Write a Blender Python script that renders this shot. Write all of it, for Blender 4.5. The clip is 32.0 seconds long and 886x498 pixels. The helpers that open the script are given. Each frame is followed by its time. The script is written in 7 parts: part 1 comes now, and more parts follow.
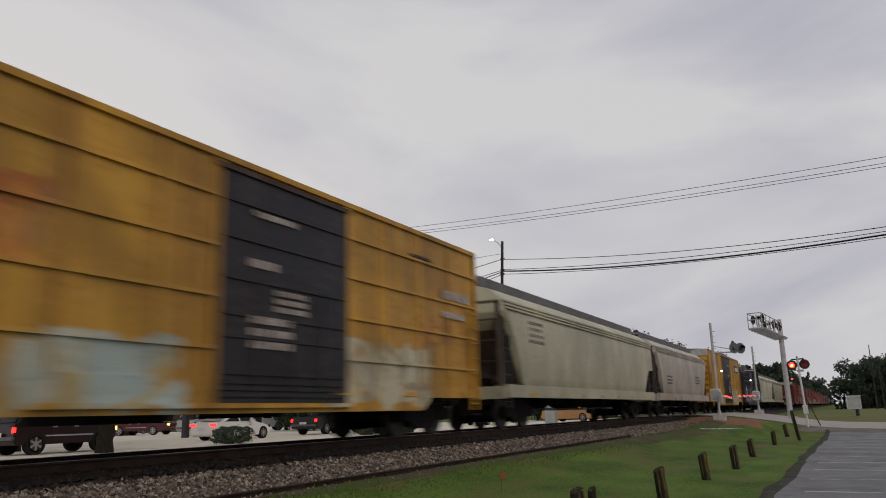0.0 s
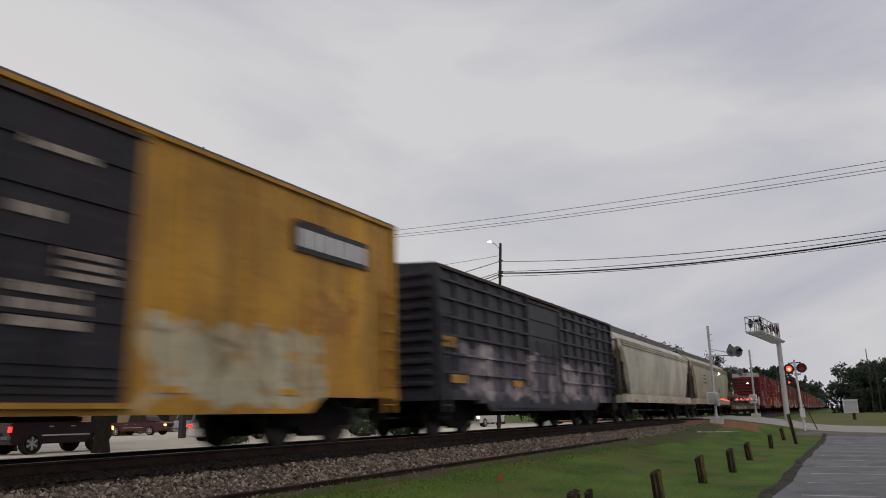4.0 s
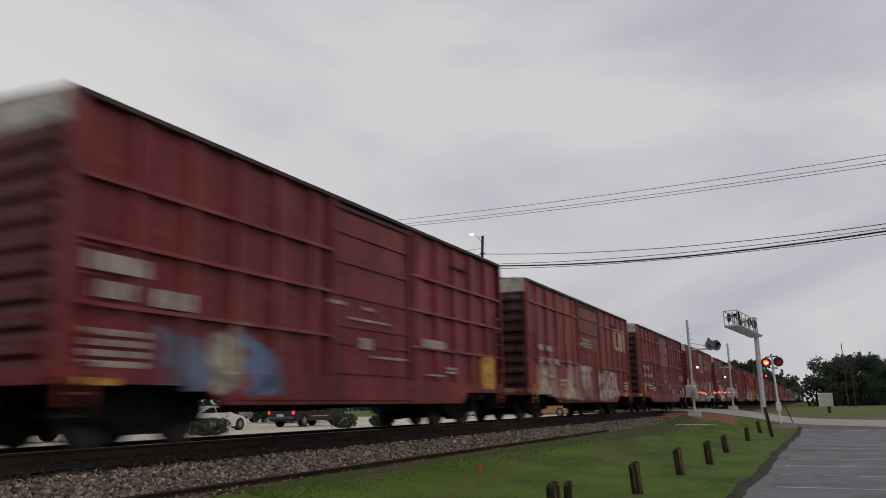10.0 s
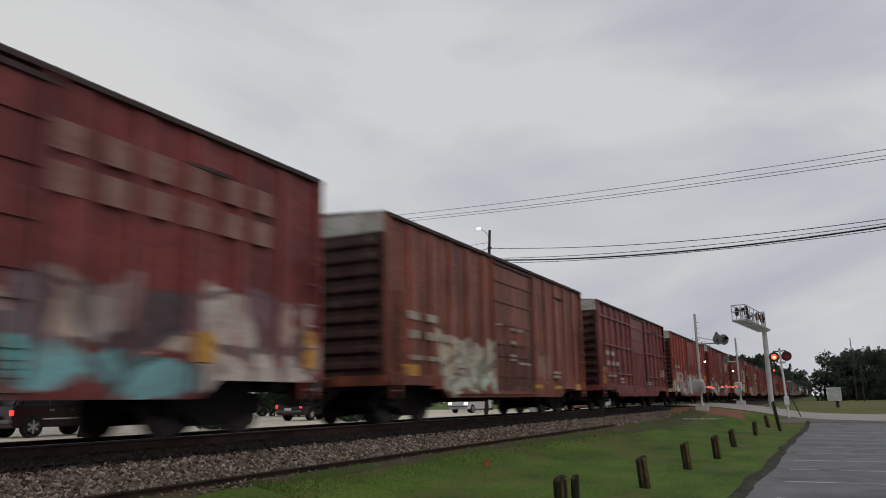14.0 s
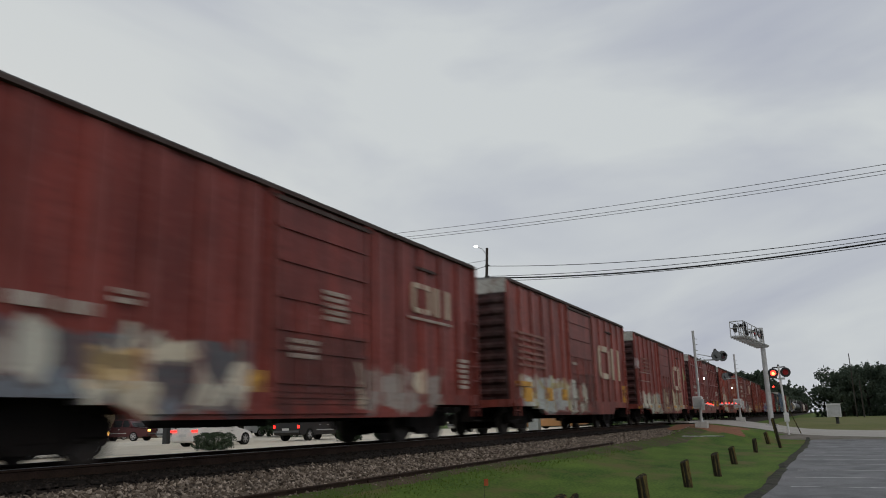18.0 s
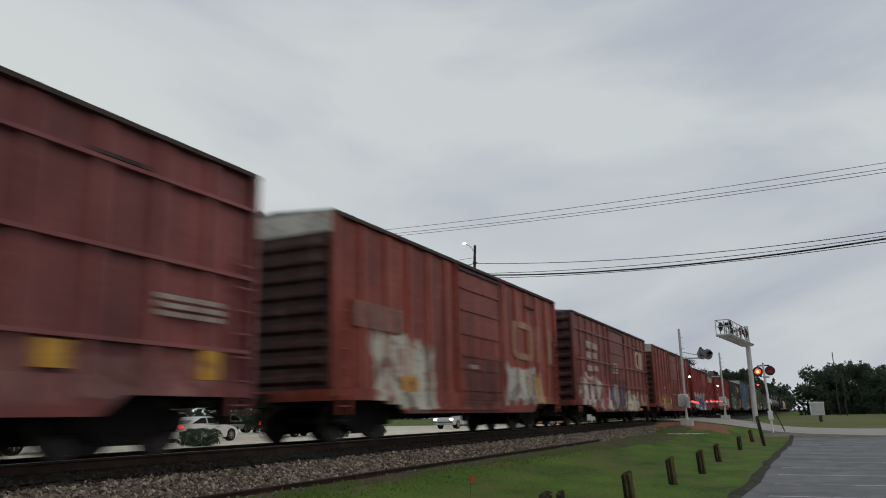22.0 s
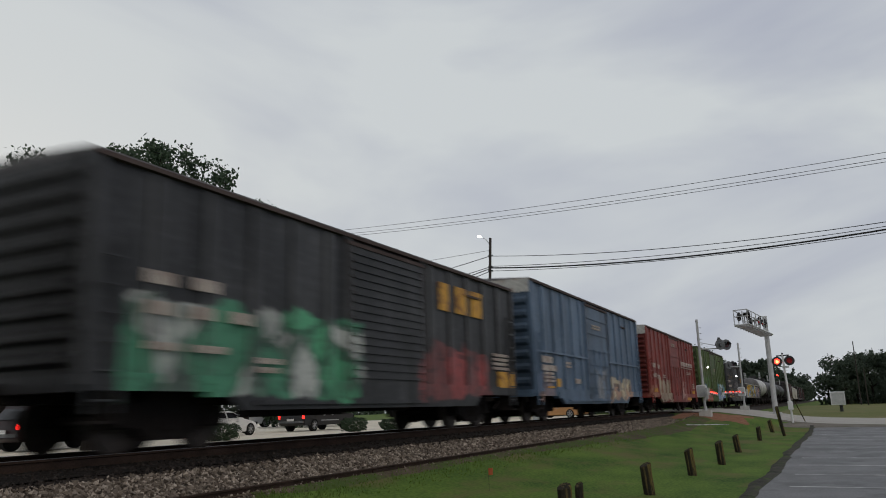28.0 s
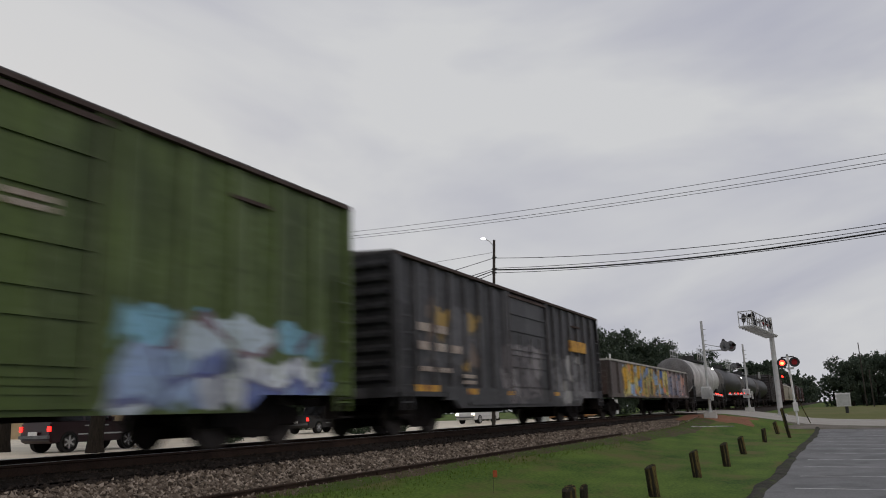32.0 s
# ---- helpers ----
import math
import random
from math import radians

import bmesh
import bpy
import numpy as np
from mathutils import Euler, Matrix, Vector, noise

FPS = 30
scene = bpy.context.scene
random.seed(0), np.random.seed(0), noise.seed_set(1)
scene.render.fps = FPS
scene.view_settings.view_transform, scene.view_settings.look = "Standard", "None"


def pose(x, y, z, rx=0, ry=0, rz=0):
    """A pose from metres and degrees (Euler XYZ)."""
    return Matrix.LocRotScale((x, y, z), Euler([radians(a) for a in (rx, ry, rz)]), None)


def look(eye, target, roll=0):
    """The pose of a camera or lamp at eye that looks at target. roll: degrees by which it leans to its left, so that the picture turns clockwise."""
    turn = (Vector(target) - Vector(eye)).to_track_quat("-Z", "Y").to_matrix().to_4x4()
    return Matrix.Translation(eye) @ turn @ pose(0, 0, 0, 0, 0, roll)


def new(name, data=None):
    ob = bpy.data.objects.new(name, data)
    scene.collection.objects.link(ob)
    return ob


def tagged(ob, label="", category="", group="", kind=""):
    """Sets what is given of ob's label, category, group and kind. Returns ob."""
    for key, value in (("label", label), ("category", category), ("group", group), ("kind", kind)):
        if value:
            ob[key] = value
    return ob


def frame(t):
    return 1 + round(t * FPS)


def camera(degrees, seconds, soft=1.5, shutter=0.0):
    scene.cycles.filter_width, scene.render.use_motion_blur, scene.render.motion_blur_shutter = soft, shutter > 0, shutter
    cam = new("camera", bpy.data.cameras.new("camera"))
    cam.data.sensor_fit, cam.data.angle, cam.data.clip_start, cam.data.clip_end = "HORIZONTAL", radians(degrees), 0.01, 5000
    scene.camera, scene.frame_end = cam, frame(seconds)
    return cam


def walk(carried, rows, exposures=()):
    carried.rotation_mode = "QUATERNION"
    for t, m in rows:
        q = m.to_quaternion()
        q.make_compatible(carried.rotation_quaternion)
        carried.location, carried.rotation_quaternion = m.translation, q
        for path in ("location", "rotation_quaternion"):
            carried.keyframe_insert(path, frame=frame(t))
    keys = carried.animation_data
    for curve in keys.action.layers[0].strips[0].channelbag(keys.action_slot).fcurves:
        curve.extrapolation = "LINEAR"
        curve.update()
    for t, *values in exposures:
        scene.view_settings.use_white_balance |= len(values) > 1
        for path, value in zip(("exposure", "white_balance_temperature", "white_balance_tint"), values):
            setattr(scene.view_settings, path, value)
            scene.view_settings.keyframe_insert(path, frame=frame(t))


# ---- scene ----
# The camera: held in the hand at one place beside the line.
cam = camera(60.8, 32.0, soft=1.0, shutter=0.75)
EYE = 1.65
TURNS = [
    (0, 27.52, 12.39, 1.61),
    (0.5, 27.42, 12.24, 1.45),
    (1, 27.34, 12.45, 1.47),
    (1.5, 27.51, 12.66, 1.42),
    (2, 27.21, 12.61, 1.34),
    (2.5, 27.18, 12.58, 1.30),
    (3, 27.20, 12.61, 1.26),
    (3.5, 27.26, 12.52, 1.34),
    (4, 27.31, 12.51, 1.31),
    (4.5, 27.24, 12.62, 1.24),
    (6.5, 27.26, 12.63, 1.19),
    (7, 27.08, 12.75, 1.33),
    (7.5, 27.18, 12.50, 1.71),
    (8, 26.06, 11.79, 1.13),
    (8.5, 25.64, 11.80, 1.31),
    (9, 25.54, 11.88, 1.67),
    (9.5, 25.81, 12.11, 1.43),
    (10, 25.88, 11.89, 1.10),
    (10.5, 25.86, 12.07, 1.17),
    (11, 25.94, 12.00, 1.13),
    (11.5, 25.68, 12.11, 1.27),
    (12, 26.07, 11.82, 0.95),
    (12.5, 26.06, 11.89, 1.04),
    (13, 25.96, 11.69, 1.03),
    (13.5, 26.21, 11.34, 1.03),
    (14, 26.41, 11.47, 1.04),
    (14.5, 26.46, 11.85, 1.20),
    (15, 26.12, 12.04, 1.70),
    (15.5, 26.33, 12.10, 1.57),
    (17.5, 26.18, 12.51, 1.39),
    (18, 26.30, 12.84, 1.44),
    (18.5, 26.45, 12.60, 1.81),
    (19, 26.54, 12.44, 1.44),
    (19.5, 26.45, 12.26, 1.54),
    (20, 26.41, 12.35, 1.68),
    (20.5, 26.17, 12.51, 1.60),
    (21, 25.85, 12.28, 1.22),
    (21.5, 25.63, 12.56, 1.44),
    (22, 25.32, 12.59, 1.25),
    (22.5, 25.60, 12.85, 1.19),
    (23, 25.15, 12.62, 1.10),
    (23.5, 25.36, 12.60, 1.11),
    (24, 25.20, 12.46, 0.89),
    (24.5, 25.43, 12.59, 0.93),
    (25, 25.37, 12.67, 0.92),
    (25.5, 25.50, 12.96, 1.10),
    (26, 25.80, 13.04, 1.36),
    (26.5, 26.10, 12.73, 1.59),
    (28.5, 26.65, 12.09, 1.71),
    (29, 26.42, 12.07, 1.60),
    (29.5, 26.50, 11.94, 1.54),
    (30, 26.60, 11.88, 1.75),
    (30.5, 26.64, 11.57, 1.76),
    (31, 26.56, 11.82, 1.53),
    (31.5, 26.80, 12.01, 1.67),
    (32, 26.93, 12.28, 1.81),
]
walk(cam, [(t, pose(0, 0, EYE, 90 + pitch, roll, yaw)) for t, yaw, pitch, roll in TURNS],
     [(0.0, 0.0, 6630, 12), (2.0, 0.0, 6540, 12), (11.0, 0.0, 6540, 12), (15.0, 0.0, 6420, 8), (19.0, 0.0, 6330, 5), (23.0, 0.0, 6270, 3.5), (26.0, 0.0, 6290, 4.5), (29.0, 0.0, 6330, 7), (32.0, 0.0, 6500, 10)])
# ---- light: an overcast evening sky ----
world = bpy.data.worlds.new("overcast_sky")
scene.world = world
world.use_nodes = True
wn, wl = world.node_tree.nodes, world.node_tree.links
wn.clear()
w_out = wn.new("ShaderNodeOutputWorld")
w_bg = wn.new("ShaderNodeBackground")
w_sky = wn.new("ShaderNodeTexSky")
w_sky.sky_type = 'NISHITA'
w_sky.sun_disc = False
w_sky.sun_elevation = radians(9)
w_sky.sun_rotation = radians(300)
w_sky.dust_density = 3.0
w_co = wn.new("ShaderNodeTexCoord")
w_map = wn.new("ShaderNodeMapping")
w_map.inputs["Scale"].default_value = (1.0, 1.0, 3.2)
w_map.inputs["Rotation"].default_value = (0.1, 0.25, 0.6)
w_n1 = wn.new("ShaderNodeTexNoise")
w_n1.inputs["Scale"].default_value = 1.5
w_n1.inputs["Detail"].default_value = 5
w_n1.inputs["Roughness"].default_value = 0.5
w_n1.inputs["Distortion"].default_value = 0.5
w_ramp = wn.new("ShaderNodeValToRGB")
w_ramp.color_ramp.elements[0].position = 0.34
w_ramp.color_ramp.elements[0].color = (0.385, 0.395, 0.485, 1)
w_ramp.color_ramp.elements[1].position = 0.64
w_ramp.color_ramp.elements[1].color = (0.618, 0.624, 0.636, 1)
w_gain = wn.new("ShaderNodeMixRGB")
w_gain.blend_type = 'MULTIPLY'
w_gain.inputs[0].default_value = 1.0
w_gain.inputs[2].default_value = (0.1, 0.1, 0.1, 1)
w_mix = wn.new("ShaderNodeMixRGB")
w_mix.inputs[0].default_value = 0.975
wl.new(w_co.outputs["Generated"], w_map.inputs["Vector"])
wl.new(w_map.outputs["Vector"], w_n1.inputs["Vector"])
w_xyz = wn.new("ShaderNodeSeparateXYZ")
w_lean = wn.new("ShaderNodeMath")
w_lean.operation = 'MULTIPLY_ADD'
w_lean.inputs[1].default_value = -0.16
wl.new(w_co.outputs["Generated"], w_xyz.inputs[0])
wl.new(w_xyz.outputs["X"], w_lean.inputs[0])
wl.new(w_n1.outputs["Fac"], w_lean.inputs[2])
wl.new(w_lean.outputs[0], w_ramp.inputs["Fac"])
wl.new(w_sky.outputs["Color"], w_gain.inputs[1])
wl.new(w_gain.outputs["Color"], w_mix.inputs[1])
wl.new(w_ramp.outputs["Color"], w_mix.inputs[2])
wl.new(w_mix.outputs["Color"], w_bg.inputs["Color"])
w_bg.inputs["Strength"].default_value = 1.0
wl.new(w_bg.outputs["Background"], w_out.inputs["Surface"])

sun = new("sun", bpy.data.lights.new("sun", 'SUN'))
sun.data.energy = 0.65
sun.data.angle = radians(40)
sun.data.color = (1.0, 0.84, 0.62)
sun.matrix_world = look((60, -40, 60), (0, 0, 0))
scene.view_settings.exposure = 0.0
# ---- materials ----
def node_material(name):
    m = bpy.data.materials.new(name)
    m.use_nodes = True
    nt = m.node_tree
    return m, nt, nt.nodes["Principled BSDF"]


def surface(name, c1, c2, rough=0.8, scale=3.0, fine=40.0, bump=0.15, metal=0.0, stretch=(1, 1, 1), spots=None, spot_scale=6.0, spot_at=0.62, vary=0.0):
    """A surface of two tones mixed by coarse and fine noise, with a bump, and stains of a third tone."""
    m, nt, b = node_material(name)
    co = nt.nodes.new("ShaderNodeTexCoord")
    mp = nt.nodes.new("ShaderNodeMapping")
    mp.inputs["Scale"].default_value = stretch
    nt.links.new(co.outputs["Object"], mp.inputs["Vector"])
    big = nt.nodes.new("ShaderNodeTexNoise")
    big.inputs["Scale"].default_value = scale
    big.inputs["Detail"].default_value = 6
    small = nt.nodes.new("ShaderNodeTexNoise")
    small.inputs["Scale"].default_value = fine
    small.inputs["Detail"].default_value = 4
    for n in (big, small):
        nt.links.new(mp.outputs["Vector"], n.inputs["Vector"])
    add = nt.nodes.new("ShaderNodeMath")
    add.operation = 'ADD'
    half = nt.nodes.new("ShaderNodeMath")
    half.operation = 'MULTIPLY'
    half.inputs[1].default_value = 0.5
    nt.links.new(big.outputs["Fac"], add.inputs[0])
    nt.links.new(small.outputs["Fac"], add.inputs[1])
    nt.links.new(add.outputs[0], half.inputs[0])
    ramp = nt.nodes.new("ShaderNodeValToRGB")
    ramp.color_ramp.elements[0].position, ramp.color_ramp.elements[1].position = 0.36, 0.64
    ramp.color_ramp.elements[0].color, ramp.color_ramp.elements[1].color = (*c1, 1), (*c2, 1)
    nt.links.new(half.outputs[0], ramp.inputs["Fac"])
    colour = ramp.outputs["Color"]
    if spots:
        sp = nt.nodes.new("ShaderNodeTexNoise")
        sp.inputs["Scale"].default_value = spot_scale
        sp.inputs["Detail"].default_value = 8
        sp.inputs["Roughness"].default_value = 0.65
        nt.links.new(mp.outputs["Vector"], sp.inputs["Vector"])
        sr = nt.nodes.new("ShaderNodeValToRGB")
        sr.color_ramp.elements[0].position, sr.color_ramp.elements[1].position = spot_at - 0.06, spot_at + 0.06
        nt.links.new(sp.outputs["Fac"], sr.inputs["Fac"])
        mx = nt.nodes.new("ShaderNodeMixRGB")
        mx.inputs[2].default_value = (*spots, 1)
        nt.links.new(sr.outputs["Color"], mx.inputs[0])
        nt.links.new(colour, mx.inputs[1])
        colour = mx.outputs["Color"]
    if vary:
        oi = nt.nodes.new("ShaderNodeObjectInfo")
        hs = nt.nodes.new("ShaderNodeHueSaturation")
        mr = nt.nodes.new("ShaderNodeMapRange")
        mr.inputs["To Min"].default_value, mr.inputs["To Max"].default_value = 1 - vary, 1 + vary
        nt.links.new(oi.outputs["Random"], mr.inputs["Value"])
        nt.links.new(mr.outputs["Result"], hs.inputs["Value"])
        nt.links.new(colour, hs.inputs["Color"])
        colour = hs.outputs["Color"]
    nt.links.new(colour, b.inputs["Base Color"])
    b.inputs["Roughness"].default_value, b.inputs["Metallic"].default_value = rough, metal
    if rough > 0.79:
        b.inputs["Specular IOR Level"].default_value = 0.12
    bp = nt.nodes.new("ShaderNodeBump")
    bp.inputs["Strength"].default_value = bump
    bp.inputs["Distance"].default_value = 0.02
    nt.links.new(half.outputs[0], bp.inputs["Height"])
    nt.links.new(bp.outputs["Normal"], b.inputs["Normal"])
    return m


def island_surface(name, tones, rough=0.9, trans=0.0):
    """Many small pieces in one mesh, each of its own tone."""
    m, nt, b = node_material(name)
    g = nt.nodes.new("ShaderNodeNewGeometry")
    ramp = nt.nodes.new("ShaderNodeValToRGB")
    cr = ramp.color_ramp
    cr.elements[0].color, cr.elements[1].color = (*tones[0], 1), (*tones[-1], 1)
    for i, c in enumerate(tones[1:-1]):
        cr.elements.new((i + 1) / (len(tones) - 1)).color = (*c, 1)
    nt.links.new(g.outputs["Random Per Island"], ramp.inputs["Fac"])
    nt.links.new(ramp.outputs["Color"], b.inputs["Base Color"])
    b.inputs["Roughness"].default_value = rough
    b.inputs["Specular IOR Level"].default_value = 0.2
    if trans:
        tr = nt.nodes.new("ShaderNodeBsdfTranslucent")
        mx = nt.nodes.new("ShaderNodeMixShader")
        mx.inputs[0].default_value = trans
        nt.links.new(ramp.outputs["Color"], tr.inputs["Color"])
        nt.links.new(b.outputs[0], mx.inputs[1])
        nt.links.new(tr.outputs[0], mx.inputs[2])
        nt.links.new(mx.outputs[0], nt.nodes["Material Output"].inputs["Surface"])
    return m


def glow(name, colour, strength):
    m, nt, b = node_material(name)
    b.inputs["Base Color"].default_value = (*colour, 1)
    b.inputs["Emission Color"].default_value = (*colour, 1)
    b.inputs["Emission Strength"].default_value = strength
    return m


def plain(name, colour, rough=0.5, metal=0.0, bump=0.05):
    d = tuple(c * 0.78 for c in colour)
    return surface(name, d, colour, rough, 1.7, 22.0, bump, metal)


GRAVEL = surface("ballast_gravel", (0.016, 0.012, 0.010), (0.055, 0.045, 0.038), 0.95, 5.0, 30.0, 0.8)
STONE = island_surface("ballast_stone", [(0.035, 0.027, 0.021), (0.12, 0.098, 0.078), (0.20, 0.166, 0.134), (0.055, 0.04, 0.03), (0.38, 0.325, 0.27), (0.08, 0.063, 0.05)])
BLADE = island_surface("grass_blade", [(0.115, 0.19, 0.035), (0.13, 0.2, 0.04), (0.15, 0.185, 0.06), (0.12, 0.195, 0.036)], 0.8, 0.5)
ASPHALT = surface("asphalt", (0.058, 0.059, 0.061), (0.15, 0.151, 0.155), 0.55, 0.9, 34.0, 0.3, stretch=(1, 0.7, 1), spots=(0.045, 0.046, 0.048), spot_scale=0.8, spot_at=0.57)
ASPHALT.node_tree.nodes["Principled BSDF"].inputs["Specular IOR Level"].default_value = 0.3
VERGE = surface("bare_verge", (0.055, 0.044, 0.03), (0.125, 0.098, 0.066), 0.95, 0.9, 14.0, 0.3, spots=(0.06, 0.09, 0.022), spot_scale=1.1, spot_at=0.52)
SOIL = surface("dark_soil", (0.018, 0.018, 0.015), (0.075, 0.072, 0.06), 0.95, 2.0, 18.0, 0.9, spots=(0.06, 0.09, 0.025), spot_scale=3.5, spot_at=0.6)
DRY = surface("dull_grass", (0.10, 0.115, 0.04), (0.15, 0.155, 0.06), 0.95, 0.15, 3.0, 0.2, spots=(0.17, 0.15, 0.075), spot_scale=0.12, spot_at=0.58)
CONCRETE = surface("concrete_road", (0.60, 0.55, 0.45), (0.76, 0.70, 0.585), 0.85, 0.7, 30.0, 0.2, spots=(0.40, 0.385, 0.355), spot_scale=0.35)
ROAD_ASPHALT = surface("pale_road", (0.30, 0.285, 0.26), (0.40, 0.385, 0.355), 0.85, 0.7, 30.0, 0.2)
LINE = surface("line_paint", (0.24, 0.24, 0.24), (0.66, 0.66, 0.65), 0.7, 3.0, 40.0, 0.1, spots=(0.10, 0.101, 0.105), spot_scale=1.1, spot_at=0.55)
RAIL_TOP = plain("rail_head_steel", (0.32, 0.31, 0.31), 0.3, 0.9)
RAIL_RUST = surface("rail_rust", (0.022, 0.015, 0.012), (0.052, 0.034, 0.026), 0.85, 3.0, 50.0, 0.3)
TIE = surface("tie_timber", (0.022, 0.018, 0.016), (0.06, 0.05, 0.044), 0.95, 6.0, 60.0, 0.5, stretch=(0.4, 3, 3), vary=0.3)
BLACK = surface("running_gear_black", (0.009, 0.008, 0.008), (0.022, 0.018, 0.017), 0.85, 4.0, 40.0, 0.2)
WHEEL = surface("wheel_steel", (0.03, 0.025, 0.022), (0.07, 0.055, 0.048), 0.6, 8.0, 40.0, 0.2, metal=0.4)
WOOD = surface("weathered_timber", (0.016, 0.015, 0.012), (0.045, 0.04, 0.03), 0.95, 5.0, 60.0, 0.6, stretch=(4, 4, 0.5), spots=(0.16, 0.125, 0.04), spot_scale=3.0, spot_at=0.56)
POLE_WOOD = surface("pole_timber", (0.035, 0.03, 0.028), (0.075, 0.066, 0.06), 0.95, 4.0, 50.0, 0.4, stretch=(4, 4, 0.4))
BARK = surface("bark", (0.012, 0.0105, 0.009), (0.034, 0.028, 0.023), 0.95, 5.0, 40.0, 0.8, stretch=(3, 3, 0.6))
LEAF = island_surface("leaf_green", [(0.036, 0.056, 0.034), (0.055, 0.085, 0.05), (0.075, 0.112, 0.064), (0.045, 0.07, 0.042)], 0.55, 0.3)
# Paler, greyer leaves for far trees: distance haze put into the colour.
LEAF_HAZE = island_surface("hazy_leaf_green", [(0.05, 0.068, 0.052), (0.068, 0.092, 0.064), (0.085, 0.11, 0.076)], 0.7, 0.3)
STEEL = surface("galvanised_steel", (0.36, 0.37, 0.37), (0.53, 0.54, 0.54), 0.5, 3.0, 30.0, 0.08, metal=0.2)
SIGNAL_GREY = surface("signal_grey", (0.07, 0.075, 0.08), (0.17, 0.175, 0.18), 0.5, 4.0, 30.0, 0.08, metal=0.3)
WHITE = surface("white_paint", (0.55, 0.56, 0.56), (0.74, 0.75, 0.75), 0.5, 2.0, 30.0, 0.06)
DARK = plain("dark_paint", (0.03, 0.03, 0.032), 0.6)
RUBBER = plain("tyre_rubber", (0.02, 0.02, 0.02), 0.9)
CHROME = plain("wheel_alloy", (0.5, 0.5, 0.51), 0.35, 0.6)
GLASS = plain("dark_car_glass", (0.02, 0.022, 0.025), 0.08)
WIRE = plain("cable_black", (0.015, 0.015, 0.015), 0.6)
SUV_Y = 19.5
RED_LAMP = glow("red_lamp_lit", (1.0, 0.03, 0.02), 5.0)
RED_CORE = glow("red_lamp_core", (1.0, 0.22, 0.05), 9.0)
RED_DIM = glow("red_lamp_dim", (0.3, 0.008, 0.01), 0.12)
BRAKE = glow("brake_lamp", (1.0, 0.02, 0.015), 3.0)
HEAD = glow("head_lamp", (1.0, 0.85, 0.6), 5.0)
AMBER = glow("amber_lamp", (1.0, 0.5, 0.12), 3.5)
COOL = glow("street_lamp_white", (0.95, 0.97, 1.0), 25.0)
# Oil-stained ballast, with the train's shade put into the dark tone.
OILY_SHADE = surface("oily_shaded_gravel", (0.008, 0.007, 0.006), (0.022, 0.018, 0.016), 0.9, 5.0, 30.0, 0.8)
OILED_SHADE = island_surface("oily_shaded_stone", [(0.009, 0.008, 0.007), (0.02, 0.016, 0.014), (0.036, 0.029, 0.025)])
DIRT = surface("red_clay", (0.16, 0.075, 0.045), (0.26, 0.13, 0.08), 0.95, 3.0, 40.0, 0.4)
# ---- mesh helpers ----
def part(name, bm, material, parent, label=""):
    """Links a bmesh as one mesh object under a thing or a part."""
    me = bpy.data.meshes.new(name)
    bm.normal_update()
    bm.to_mesh(me)
    bm.free()
    me.materials.append(material)
    ob = new(name, me)
    ob.parent = parent
    if label:
        tagged(ob, label)
    return ob


def thing(name, label, category, group="", kind="", m=None):
    ob = new(name)
    ob.empty_display_size = 0.3
    tagged(ob, label, category, group, kind)
    if m is not None:
        ob.matrix_world = m
    return ob


def solid(name, bm, material, label, category="", group="", kind=""):
    ob = part(name, bm, material, None)
    return tagged(ob, label, category, group, kind)


def box(bm, x0, x1, y0, y1, z0, z1):
    v = [bm.verts.new((x, y, z)) for x in (x0, x1) for y in (y0, y1) for z in (z0, z1)]
    for f in ((0, 1, 3, 2), (4, 6, 7, 5), (0, 4, 5, 1), (2, 3, 7, 6), (0, 2, 6, 4), (1, 5, 7, 3)):
        bm.faces.new([v[i] for i in f])
    return bm


def boxes(*specs):
    bm = bmesh.new()
    for s in specs:
        box(bm, *s)
    return bm


def prism(bm, outline, axis, a, b):
    """An outline of two coordinates, drawn out along an axis from a to b (the outline runs through the other two axes in order)."""
    def place(p, d):
        c = list(p)
        c.insert(axis, d)
        return bm.verts.new(c)
    lo, hi = [place(p, a) for p in outline], [place(p, b) for p in outline]
    n = len(outline)
    bm.faces.new(lo)
    bm.faces.new(hi[::-1])
    for i in range(n):
        bm.faces.new((lo[i], hi[i], hi[(i + 1) % n], lo[(i + 1) % n]))
    bmesh.ops.recalc_face_normals(bm, faces=bm.faces[:])
    return bm


def tube(bm, p, q, r0, r1=None, n=8):
    """A round bar from p to q."""
    p, q = Vector(p), Vector(q)
    r1 = r0 if r1 is None else r1
    d = (q - p).normalized()
    u = d.orthogonal().normalized()
    w = d.cross(u)
    a, b = [], []
    for i in range(n):
        k = math.tau * i / n
        o = u * math.cos(k) + w * math.sin(k)
        a.append(bm.verts.new(p + o * r0))
        b.append(bm.verts.new(q + o * r1))
    for i in range(n):
        bm.faces.new((a[i], a[(i + 1) % n], b[(i + 1) % n], b[i]))
    bm.faces.new(a[::-1])
    bm.faces.new(b)
    return bm


def tubes(*specs, n=8):
    bm = bmesh.new()
    for s in specs:
        tube(bm, *s, n=n)
    return bm


def loft(bm, rings):
    """Closed rings of equal count joined in order, with both ends capped."""
    vs = [[bm.verts.new(c) for c in r] for r in rings]
    n = len(rings[0])
    for a, b in zip(vs, vs[1:]):
        for i in range(n):
            bm.faces.new((a[i], a[(i + 1) % n], b[(i + 1) % n], b[i]))
    bm.faces.new(vs[0][::-1])
    bm.faces.new(vs[-1])
    bmesh.ops.recalc_face_normals(bm, faces=bm.faces[:])
    return bm


